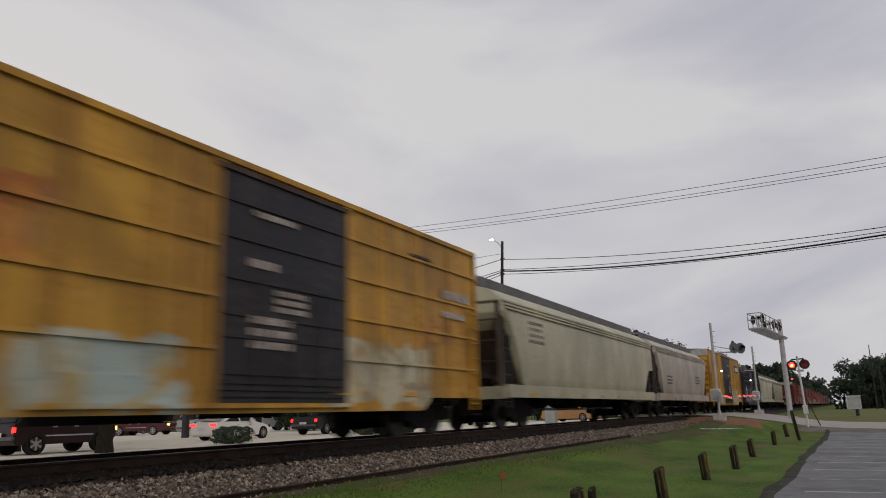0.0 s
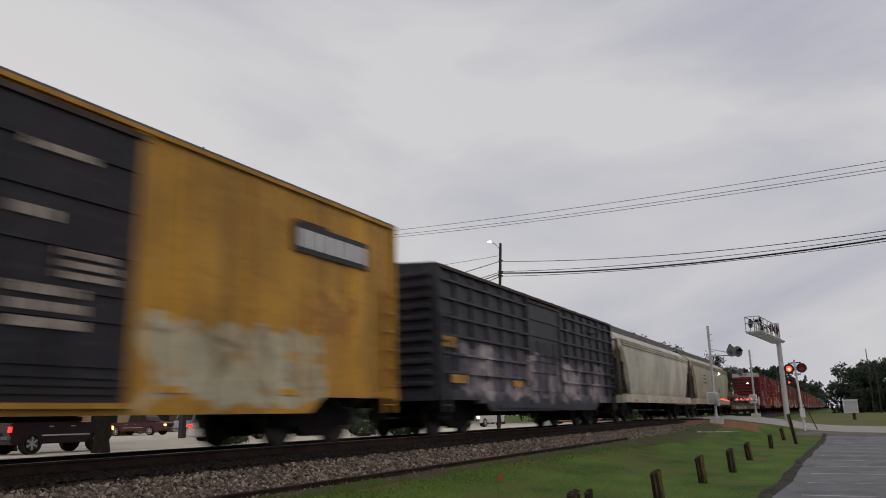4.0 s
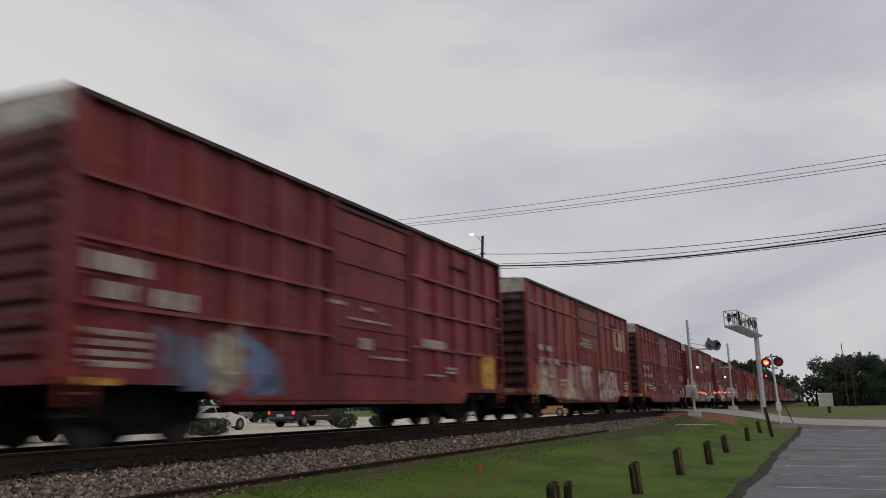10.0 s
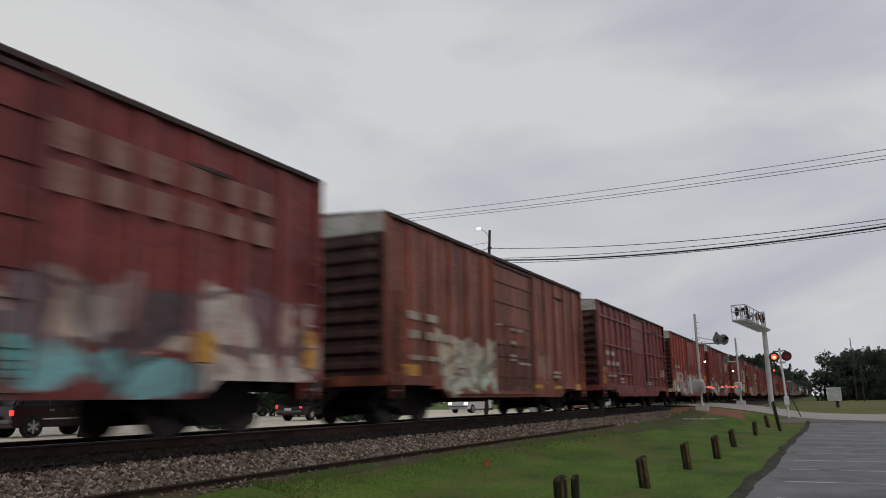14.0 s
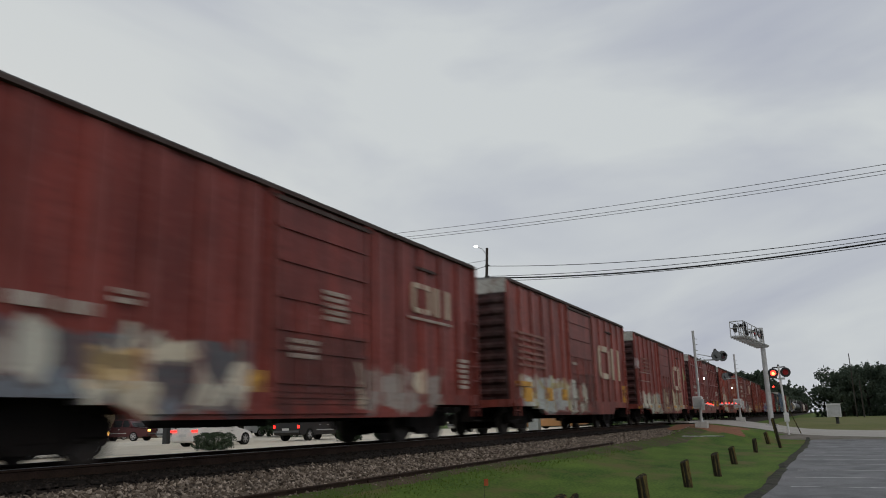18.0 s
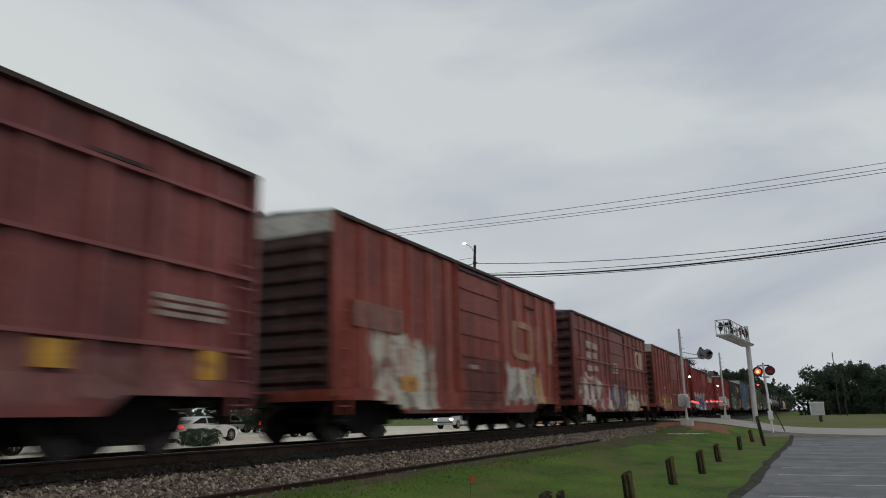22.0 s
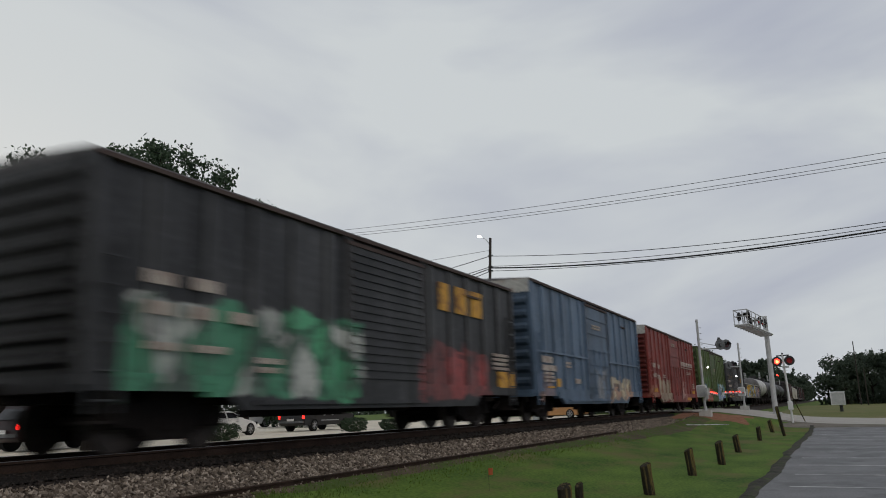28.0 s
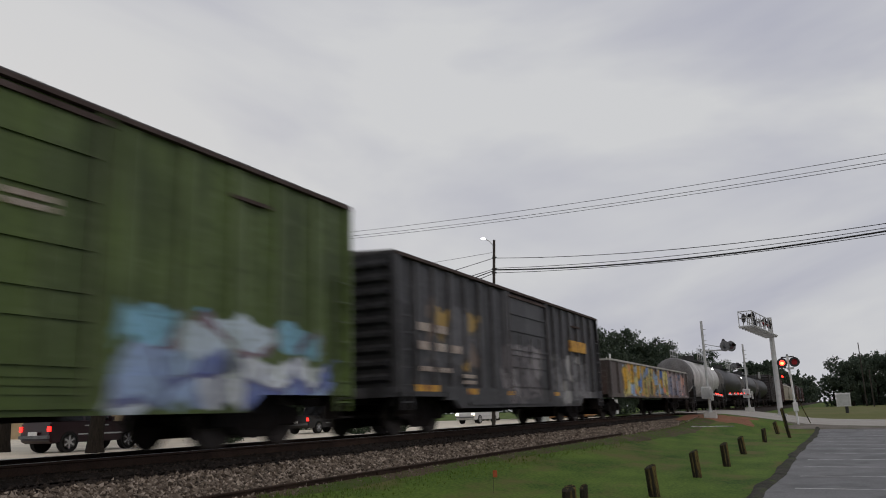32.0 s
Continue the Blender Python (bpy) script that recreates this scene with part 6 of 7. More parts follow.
def tree(x, y, height, radius, seed, label, leaves=70, size=0.14, clear=0.25, trunk=0.28, material=None, stems=1, lobes=26, squat=1.0, group="trees", fork=0.0, clump=(0.2, 0.36)):
    """A tapered trunk that forks into limbs, and a crown of clumped leaves with gaps."""
    r = random.Random(seed)
    z0 = land(x, y) - 0.05
    ob = thing("tree", label, "tree", group, m=pose(x, y, z0))
    bm = bmesh.new()
    ends = []
    if fork:
        tube(bm, (0, 0, 0), (0, 0, 0.5), trunk * 1.35, trunk * 1.05, n=10)
        tube(bm, (0, 0, 0.5), (0, 0, fork), trunk * 1.05, trunk * 0.95, n=10)
    for s in range(stems):
        a0 = r.uniform(0, 6.28)
        lean = 0.05 if stems == 1 else 0.16
        p = Vector((0, 0, fork)) if fork else Vector((0.25 * s * math.cos(a0), 0.25 * s * math.sin(a0), 0))
        rad = trunk * (1 if s == 0 else 0.7)
        top = height * 0.8 - fork
        q = p
        n = 5
        for i in range(n):
            nx = q + Vector((r.uniform(-0.2, 0.2) + lean * math.cos(a0) * top / n, r.uniform(-0.2, 0.2) + lean * math.sin(a0) * top / n, top / n))
            r1 = rad * (1 - (i + 1) / n * 0.75)
            tube(bm, q, nx, rad * (1 - i / n * 0.75), r1, n=9)
            if i >= 1:
                for _ in range(3):
                    a = r.uniform(0, 6.28)
                    reach = radius * r.uniform(0.5, 0.95)
                    e = nx + Vector((math.cos(a) * reach, math.sin(a) * reach, r.uniform(0.1, 0.5) * reach))
                    mid = nx.lerp(e, 0.5) + Vector((0, 0, 0.12 * reach))
                    tube(bm, nx, mid, r1 * 0.6, r1 * 0.38, n=6)
                    tube(bm, mid, e, r1 * 0.38, r1 * 0.1, n=5)
                    ends.append(e)
            q = nx
        ends.append(q)
    part("trunk", bm, BARK, ob)
    blobs = [(e.x, e.y, e.z, radius * r.uniform(clump[0] + 0.02, clump[1])) for e in ends]
    lo = height * clear
    for i in range(lobes):
        a, u = r.uniform(0, 6.28), r.random()
        z = lo + (height - lo) * u
        w = radius * math.sin(math.pi * min(0.96, 0.12 + 0.84 * u)) ** 0.6 * r.uniform(0.5, 0.95) * squat
        blobs.append((math.cos(a) * w, math.sin(a) * w, z - radius * 0.12, radius * r.uniform(*clump)))
    blobs = [(bx, by, min(bz, height - br * 0.8), br) for bx, by, bz, br in blobs]
    leaf_mesh("crown", blobs, leaves, size, seed, material or LEAF, ob)
    return ob


def plume_tree(x, y, height, radius, seed, label, limbs=13, fork=2.4, trunk=0.33, size=0.1, each=34, bottom=0.32, lean=(0, 0), knot=1.0, flat=0.34):
    """A tree whose limbs fan upward from a fork, each clad in small leafy sprays, with sky between them."""
    r = random.Random(seed)
    ob = thing("tree", label, "tree", "trees", m=pose(x, y, land(x, y) - 0.05))
    bm = bmesh.new()
    tube(bm, (0, 0, 0), (0, 0, 0.5), trunk * 1.35, trunk * 1.05, n=10)
    lean = Vector((*lean, 0))
    tube(bm, (0, 0, 0.5), Vector((0, 0, fork + 0.4)) + lean * 0.08, trunk * 1.05, trunk * 0.8, n=10)
    blobs = []
    for i in range(limbs):
        a = math.tau * (i + r.uniform(-0.3, 0.3)) / limbs * 2.0
        reach = radius * (0.12 + 0.80 * ((i * 0.618) % 1.0))
        tip = Vector((math.cos(a) * reach, math.sin(a) * reach, height * (1.0 - flat * (reach / radius) ** 2) - r.uniform(0, 0.8))) + lean
        p0 = Vector((0, 0, fork + r.uniform(-0.1, 0.4))) + lean * 0.07
        bend = Vector((math.cos(a), math.sin(a), 0)) * reach * 0.22
        last, n = p0, 9
        for k in range(1, n + 1):
            u = k / n
            c = p0.lerp(tip, u) + bend * math.sin(math.pi * u) + Vector((r.uniform(-0.12, 0.12), r.uniform(-0.12, 0.12), 0))
            tube(bm, last, c, trunk * 0.42 * (1 - (u - 1 / n) * 0.9), trunk * 0.42 * (1 - u * 0.9), n=6)
            last = c
            if c.z < height * bottom:
                continue
            for _ in range(2):
                b = r.uniform(0, math.tau)
                s = r.uniform(0.35, 1.25) * (1.15 - 0.6 * u)
                e = c + Vector((math.cos(b) * s, math.sin(b) * s, r.uniform(0.1, 0.7) * s))
                tube(bm, c, e, 0.03, 0.01, n=4)
                blobs.append((e.x, e.y, e.z, r.uniform(0.28, 0.5) * knot))
                blobs.append((*c.lerp(e, 0.6), r.uniform(0.2, 0.36)))
        blobs.append((tip.x, tip.y, tip.z, 0.3))
    part("trunk", bm, BARK, ob)
    g = np.random.default_rng(seed)
    pts = np.concatenate([np.array(q[:3]) + np.clip(g.normal(size=(each, 3)), -1.5, 1.5) * q[3] * np.array((0.55, 0.55, 0.6)) for q in blobs])
    spray_mesh("crown", pts, size, g, LEAF, ob)
    return ob


def spray_mesh(name, p, size, r, material, parent):
    """Single leaves, each a small folded diamond of its own turn."""
    n = len(p)
    a = r.normal(size=(n, 3))
    a /= np.linalg.norm(a, axis=1)[:, None]
    b = np.cross(a, r.normal(size=(n, 3)))
    b /= np.linalg.norm(b, axis=1)[:, None] + 1e-9
    s = size * r.uniform(0.6, 1.35, (n, 1))
    v = np.empty((n, 4, 3))
    v[:, 0], v[:, 1], v[:, 2], v[:, 3] = p - a * s, p + b * s * 0.55, p + a * s, p - b * s * 0.55
    me = bpy.data.meshes.new(name)
    me.from_pydata(v.reshape(-1, 3).tolist(), [], np.arange(n * 4).reshape(-1, 4).tolist())
    me.materials.append(material)
    ob = new(name, me)
    ob.parent = parent
    return ob


plume_tree(-24.17, 19.55, 11.7, 4.7, 3, "tall dark leafy tree with a forked trunk beside the street", 27, each=42, size=0.085, lean=(1.05, 1.25), knot=0.95, flat=0.24, trunk=0.26)
plume_tree(-31.0, 20.6, 12.4, 5.2, 4, "leafy tree with upright limbs behind the street", 21, 2.0, 0.24, 0.095, 38, 0.2)
tree(-34.06, 39.27, 14.1, 4.2, 7, "bushy dark green tree behind the street", 460, 0.11, 0.26, 0.22, LEAF, stems=2, lobes=34, clump=(0.15, 0.28))
plume_tree(-36.2, 29.28, 12.2, 4.4, 8, "dark leafy tree at the back of the street", 22, 1.8, 0.24, 0.11, 42, 0.16, lean=(0.8, 1.12), knot=1.2)
tree(-41.0, 56.5, 12.0, 4.6, 9, "round-topped tree behind the forecourt", 230, 0.17, 0.1, 0.3, lobes=28)
tree(-47.0, 61.0, 9.6, 3.8, 10, "low round tree behind the forecourt", 200, 0.17, 0.1, 0.26, lobes=22)
tree(-52.0, 78.0, 8.2, 4.6, 11, "low tree in the distance behind the forecourt", 80, 0.24, 0.1, 0.26, lobes=20)
for i, (x, y, h, rad) in enumerate([(-35.5, 84, 11.6, 5.2), (-31.5, 88, 12.6, 5.4), (-28.0, 94, 11.2, 4.8), (-30.5, 112, 12.4, 5.6), (-27.5, 124, 11.6, 5.4), (-29.5, 142, 12.4, 6.0), (-26.5, 160, 12, 5.8), (-28, 182, 12.6, 6.4), (-26, 206, 12, 6.4)]):
    tree(x, y, h, rad, 30 + i, "broad green tree in the row beyond the line", 170, 0.18, 0.08, 0.3, LEAF_HAZE, lobes=26, group="tree row")
for i in range(16):
    y = 232 + 32 * i
    tree((-17.5 if y < 420 else -15.0) - (i % 3) * 2.2 * (1 if y < 420 else 0.6), y, 12.5 + (i * 7 % 5) * 0.7, 7.0, 60 + i, "distant dark tree along the railway", 26, 0.5, 0.05, 0.3, LEAF_HAZE, lobes=24, group="distant trees")
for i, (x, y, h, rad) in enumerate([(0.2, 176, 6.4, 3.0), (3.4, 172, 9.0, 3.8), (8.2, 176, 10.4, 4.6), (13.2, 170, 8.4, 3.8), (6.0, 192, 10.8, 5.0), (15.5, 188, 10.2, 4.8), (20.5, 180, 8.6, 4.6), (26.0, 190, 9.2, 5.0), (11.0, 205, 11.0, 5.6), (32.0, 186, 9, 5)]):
    tree(x, y, h, rad, 90 + i, "round dark tree beyond the lawn", 170, 0.19, 0.04, 0.3, LEAF_HAZE, lobes=26, group="trees beyond the lawn")
# Added trees, never in view: they block sky light from the far cars.
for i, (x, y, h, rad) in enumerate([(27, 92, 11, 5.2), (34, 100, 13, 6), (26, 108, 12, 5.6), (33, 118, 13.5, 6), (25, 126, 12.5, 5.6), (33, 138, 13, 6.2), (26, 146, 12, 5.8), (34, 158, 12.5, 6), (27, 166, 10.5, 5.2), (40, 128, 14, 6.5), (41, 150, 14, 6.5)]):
    tree(x, y, h, rad, 120 + i, "tree added out of view to shade the far cars", 40, 0.4, 0.04, 0.3, LEAF_HAZE, lobes=26, group="trees beyond the lawn")
# Far woods close the horizon.
blobs = []
rw = random.Random(4)
for i in range(420):
    a = radians(-62 + 124 * i / 419) + radians(28)
    d = rw.uniform(560, 680)
    x, y = -math.sin(a) * d, math.cos(a) * d
    if abs(x - TRACK_X) < 16:
        continue
    for z in (3, 8):
        blobs.append((x, y, z + rw.uniform(-2, 2), rw.uniform(4.5, 7)))
woods = leaf_mesh("far_woods", blobs, 2.2, 1.3, 77, LEAF_HAZE, None)
tagged(woods, "dark woods on the horizon", "woods", "", "stuff")


def shrub(x, y, w, h, seed, label):
    ob = thing("shrub", label, "shrub", "", m=pose(x, y, land(x, y)))
    r = random.Random(seed)
    for _ in range(6):
        part("stem", tubes(((0, 0, 0), (r.uniform(-0.4, 0.4) * w, r.uniform(-0.4, 0.4) * w, h * 0.7), 0.03, 0.01), n=5), BARK, ob)
    g = np.random.default_rng(seed)
    q = g.uniform(-1, 1, (16000, 3))
    q = q[(np.abs(q) ** 3.2).sum(1) ** (1 / 3.2) * (1 + 0.14 * np.sin(q[:, 0] * 7 + seed) * np.cos(q[:, 1] * 6 + q[:, 2] * 5)) < 0.95]
    q = q[(np.abs(q) ** 3.2).sum(1) > 0.35]
    spray_mesh("foliage", q * np.array((w * 0.44, w * 0.44, h * 0.48)) + np.array((0, 0, h * 0.5)), 0.034, g, LEAF, ob)


shrub(-24.58, 26.62, 1.85, 0.82, 5, "clipped round dark green shrub by the street")
shrub(-24.6, 37.6, 1.6, 0.85, 6, "loose green shrub on the verge")
shrub(-23.4, 39.8, 1.5, 0.7, 7, "low green shrub on the verge")
# ---- grass blades ----
rg = np.random.default_rng(8)
n = 5000
gx = -5.95 - 0.95 * rg.random(n) ** 0.8
gy = 8.0 + 40.0 * rg.random(n) ** 1.8
keep = (np.abs(gy - (57.8 + ROAD_DY * (gx + 6))) > 8.6)
gx, gy = gx[keep], gy[keep]
gz = np.array([land(a, b) for a, b in zip(gx, gy)])
n = len(gx)
ang = rg.uniform(0, 6.28, n)
hh = rg.uniform(0.012, 0.04, n) * (1 + 0.5 * (gx < -6.2))
wid = 0.006 + gy * 0.0005
tilt = rg.normal(0, 0.02, (n, 2))
v = np.empty((n, 3, 3))
v[:, 0] = np.stack([gx - np.cos(ang) * wid, gy - np.sin(ang) * wid, gz - 0.005], 1)
v[:, 1] = np.stack([gx + np.cos(ang) * wid, gy + np.sin(ang) * wid, gz - 0.005], 1)
v[:, 2] = np.stack([gx + tilt[:, 0], gy + tilt[:, 1], gz + hh], 1)
me = bpy.data.meshes.new("grass_blades")
me.from_pydata(v.reshape(-1, 3).tolist(), [], np.arange(n * 3).reshape(-1, 3).tolist())
me.materials.append(BLADE)
tagged(new("grass_blades", me), "short mown green grass", "grass", "", "stuff")


# ---- wooden posts along the car park ----
def post(x, y, h, lean, turn, r=0.1):
    ob = thing("wooden_post", "short weathered timber post in the grass", "post", "posts along the car park", m=pose(x, y, land(x, y) - 0.08, lean * 0.4, -lean, turn))
    bm = bmesh.new()
    rr = random.Random(int(x * 100 + y))
    rings = []
    for k, z in enumerate((0, h * 0.4, h * 0.8, h, h + 0.015)):
        s = r * (1.0 if k < 4 else 0.82)
        rings.append([(s * math.cos(a * math.tau / 10) * rr.uniform(0.95, 1.05), s * math.sin(a * math.tau / 10) * rr.uniform(0.95, 1.05), z + (0.03 * math.cos(a * math.tau / 10) if k >= 3 else 0)) for a in range(10)])
    loft(bm, rings)
    part("shaft", bm, WOOD, ob)
    return ob


for x, y, h, lean, r in [(-3.38, 10.4, 0.54, 4, 0.10), (-3.2, 10.5, 0.56, 3, 0.06), (-3.0, 14.0, 0.59, 6, 0.10), (-2.87, 17.9, 0.63, 5, 0.10), (-2.65, 21.2, 0.64, 5, 0.10), (-2.73, 26.2, 0.60, 9, 0.10), (-2.7, 34.0, 0.60, 2, 0.09), (-2.72, 42.6, 0.68, 12, 0.105), (-1.98, 38.6, 1.45, 17, 0.075)]:
    post(x, y, h, lean, random.uniform(0, 90), r)


# ---- crossing signals ----
def flasher(parent, x, y, z, yaw, lit, r=0.25, shell=None):
    """A lamp on a round dark background with a hood."""
    m = pose(x, y, z, 0, 0, yaw)
    bm = bmesh.new()
    tube(bm, (0, 0.02, 0), (0, 0.05, 0), r, n=18)
    tube(bm, (0, 0.05, 0), (0, 0.16, 0), 0.13, 0.09, n=12)
    bm.transform(m)
    disc = part("background_disc", bm, shell or DARK, parent)
    bm = bmesh.new()
    tube(bm, (0, -0.015, 0), (0, 0.02, 0), 0.155, n=16)
    bm.transform(m)
    part("lens", bm, {2: RED_LAMP, 1: RED_DIM, 0: LENS_OFF}[lit], disc)
    if lit == 2:
        bm = bmesh.new()
        tube(bm, (0, -0.02, -0.02), (0, -0.015, -0.02), 0.075, n=12)
        bm.transform(m)
        part("lamp_core", bm, RED_CORE, disc)
    bm = bmesh.new()
    rims = [[bm.verts.new((0.165 * math.cos(math.pi * i / 10), d, 0.165 * math.sin(math.pi * i / 10))) for i in range(11)] for d in (0.02, -0.22)]
    for i in range(10):
        bm.faces.new((rims[0][i], rims[1][i], rims[1][i + 1], rims[0][i + 1]))
    bmesh.ops.solidify(bm, geom=bm.faces[:], thickness=0.006)
    bm.transform(m)
    part("hood", bm, shell or DARK, disc)


LENS_OFF = plain("dark_red_lens", (0.05, 0.008, 0.008), 0.2)
STRIPE_RED = plain("gate_red", (0.45, 0.04, 0.03), 0.5)


def gate_mast(x, y, h, arm_to, side, label):
    """A crossing gate: a mast on a footing, the drive box, a lowered striped arm with red lamps, a crossbuck bracket and flashers."""
    z = land(x, y)
    ob = thing("crossing_gate", label, "crossing gate", "crossing gates", m=pose(x, y, z))
    part("footing", boxes((-0.32, 0.32, -0.32, 0.32, -0.1, 0.32)), surface("footing_concrete", (0.38, 0.38, 0.37), (0.55, 0.55, 0.53), 0.8, 4, 30), ob)
    part("mast", tubes(((0, 0, 0.3), (0, 0, h), 0.07), ((0, 0, 0.3), (0, 0, 0.55), 0.12, 0.08), n=12), STEEL, ob)
    for k in range(4):
        part("step_peg", boxes((0.05, 0.2, -0.015, 0.015, h - 0.5 - 0.32 * k, h - 0.47 - 0.32 * k)), STEEL, ob)
    bm = boxes((-0.34, 0.16, -0.3, 0.3, 1.05, 1.72))
    bmesh.ops.bevel(bm, geom=bm.edges[:], offset=0.03, segments=2, affect='EDGES')
    drive = part("drive_box", bm, WHITE, ob, "pale grey gate drive box")
    part("box_door", boxes((-0.3, 0.12, -0.312, -0.298, 1.12, 1.66)), STEEL, drive)
    part("counterweight", boxes((0.2, 0.3, -0.55 * side - 0.2, -0.55 * side + 0.2, 0.95, 1.55)), STEEL, ob)
    ax, ay, az = arm_to[0] - x, arm_to[1] - y, 1.25
    n = 9
    for i in range(n):
        bm = bmesh.new()
        p, q = Vector((0.2, 0.2 * side, 1.3)).lerp(Vector((ax, ay, az)), i / n), Vector((0.2, 0.2 * side, 1.3)).lerp(Vector((ax, ay, az)), (i + 1) / n)
        tube(bm, p, q, 0.055, n=6)
        part("arm_segment", bm, STRIPE_RED if i % 2 else WHITE, ob)
    for u in (0.3, 0.45, 0.6, 0.75, 0.93):
        c = Vector((0.2, 0.2 * side, 1.3)).lerp(Vector((ax, ay, az)), u)
        bm = boxes((c.x - 0.035, c.x + 0.035, c.y - 0.035, c.y + 0.035, c.z + 0.05, c.z + 0.11))
        part("arm_lamp", bm, RED_LAMP, ob, "glowing red lamp on the gate arm")
    return ob, h


g1, h1 = gate_mast(-6.2, 45.0, 5.4, (-6.6, 54.2), 1, "steel crossing gate mast with its striped arm lowered")
bm = tubes(((0, 0, 3.72), (1.1, 0.4, 3.72), 0.035), ((0, 0, 4.1), (1.0, 0.38, 3.86), 0.02), n=6)
part("flasher_bracket", bm, STEEL, g1)
flasher(g1, 1.1, 0.15, 3.92, -140, 0, 0.3, SIGNAL_GREY)
flasher(g1, 1.42, 0.55, 3.92, 40, 0, 0.3, SIGNAL_GREY)
flasher(g1, 1.2, 0.5, 3.92, 120, 0, 0.26)
part("bell", tubes(((1.05, 0.38, 4.2), (1.05, 0.38, 4.34), 0.12, 0.05), n=12), DARK, g1)
part("side_lamp", tubes(((0.34, 0.1, 2.66), (0.34, 0.1, 2.75), 0.05, 0.025), n=12), glow("clear_lamp", (1.0, 0.96, 0.95), 8.0), g1, "small bright lamp")
g2, h2 = gate_mast(-5.85, 63.6, 5.15, (-6.3, 55.2), -1, "far steel crossing gate mast with its arm lowered")
part("flasher_bracket", tubes(((0, 0, 3.3), (-0.7, -0.3, 3.3), 0.035), n=6), STEEL, g2)
flasher(g2, -0.8, -0.3, 3.45, -140, 0, 0.3, SIGNAL_GREY)
flasher(g2, -0.5, 0.1, 3.5, 60, 0, 0.28)
part("side_lamp", tubes(((-0.38, 0.1, 2.54), (-0.38, 0.1, 2.63), 0.05, 0.025), n=12), bpy.data.materials["clear_lamp"], g2, "small bright lamp")

# The cantilever over the road.
cz = land(-3.5, 60.3)
cant = thing("signal_cantilever", "grey steel signal cantilever with a railed walkway over the road", "signal cantilever", m=pose(-3.5, 60.3, cz))
part("pole", tubes(((0, 0, 0), (0, 0, 7.05), 0.19, 0.16), n=16), STEEL, cant)
part("base_plate", boxes((-0.4, 0.4, -0.4, 0.4, -0.05, 0.12)), STEEL, cant)
A, B = Vector((0, 0, 5.68)), Vector((-0.87, -9.0, 5.74))
side_v = Vector((0.98, -0.21, 0)) * 0.42
for s in (-1, 1):
    part("lower_chord", tubes((A + side_v * s, B + side_v * s, 0.055), n=8), STEEL, cant)
    part("handrail", tubes((A.lerp(B, 0.2) + side_v * s + Vector((0, 0, 0.92)), B + side_v * s + Vector((0, 0, 0.92)), 0.03), (A.lerp(B, 0.2) + side_v * s + Vector((0, 0, 0.55)), B + side_v * s + Vector((0, 0, 0.55)), 0.025), n=6), STEEL, cant)
    for i in range(6):
        c = A.lerp(B, 0.2 + 0.8 * i / 5) + side_v * s
        part("rail_post", tubes((c, c + Vector((0, 0, 0.92)), 0.028), n=6), STEEL, cant)
part("end_rail", tubes((B + side_v + Vector((0, 0, 0.92)), B - side_v + Vector((0, 0, 0.92)), 0.03), (B + side_v + Vector((0, 0, 0.5)), B - side_v + Vector((0, 0, 0.5)), 0.025), n=6), STEEL, cant)
for i in range(11):
    c = A.lerp(B, 0.04 + 0.96 * i / 10) - Vector((0, 0, 0.06))
    part("walkway_slat", tubes((c - side_v, c + side_v, 0.085), n=6), STEEL, cant)
part("tie_rod", tubes((Vector((0, 0, 6.9)), A.lerp(B, 0.55) + Vector((0, 0, 0.05)), 0.03), n=6), STEEL, cant)
for u, lit, yaw in ((0.93, 0, -60), (0.86, 0, 120), (0.48, 1, -60), (0.42, 0, 120), (0.3, 1, -60), (0.24, 1, -75)):
    c = A.lerp(B, u)
    part("lamp_post", tubes((c, c + Vector((0, 0, 0.9)), 0.04), n=6), STEEL, cant)
    flasher(cant, c.x + (0.3 if yaw < 0 else -0.3), c.y, c.z + 0.62, yaw, lit, 0.3)

# The flasher post at the car park's corner.
fz = land(-2.1, 48.0)
fl = thing("crossing_flasher", "crossing signal post with twin red lamps, lit", "crossing signal", m=pose(-1.95, 48.0, fz, 0, -2.0, 0))
part("post", tubes(((0, 0, -0.1), (0, 0, 3.85), 0.06), n=12), WHITE, fl)
part("cross_arm", tubes(((-0.34, 0, 3.76), (0.34, 0, 3.76), 0.035), n=8), DARK, fl)
part("post_cap", tubes(((0, 0, 3.85), (0, 0, 3.93), 0.07, 0.02), n=10), DARK, fl)
flasher(fl, -0.33, 0, 3.45, 5, 2, 0.28)
flasher(fl, 0.33, 0, 3.45, 5, 1, 0.28)
part("side_lamp", boxes((-0.47, -0.38, -0.06, 0.02, 2.64, 2.73)), RED_LAMP, fl, "small glowing red lamp")
part("sign_plate", boxes((-0.1, 0.26, -0.09, -0.065, 3.04, 3.16)), STEEL, fl)
part("junction_box", boxes((-0.12, 0.14, -0.12, 0.1, 0.7, 1.2)), WHITE, fl)
part("guy_rod", tubes(((0.1, 0.2, 1.6), (0.62, 0.4, 0.0), 0.03), n=6), WOOD, fl)


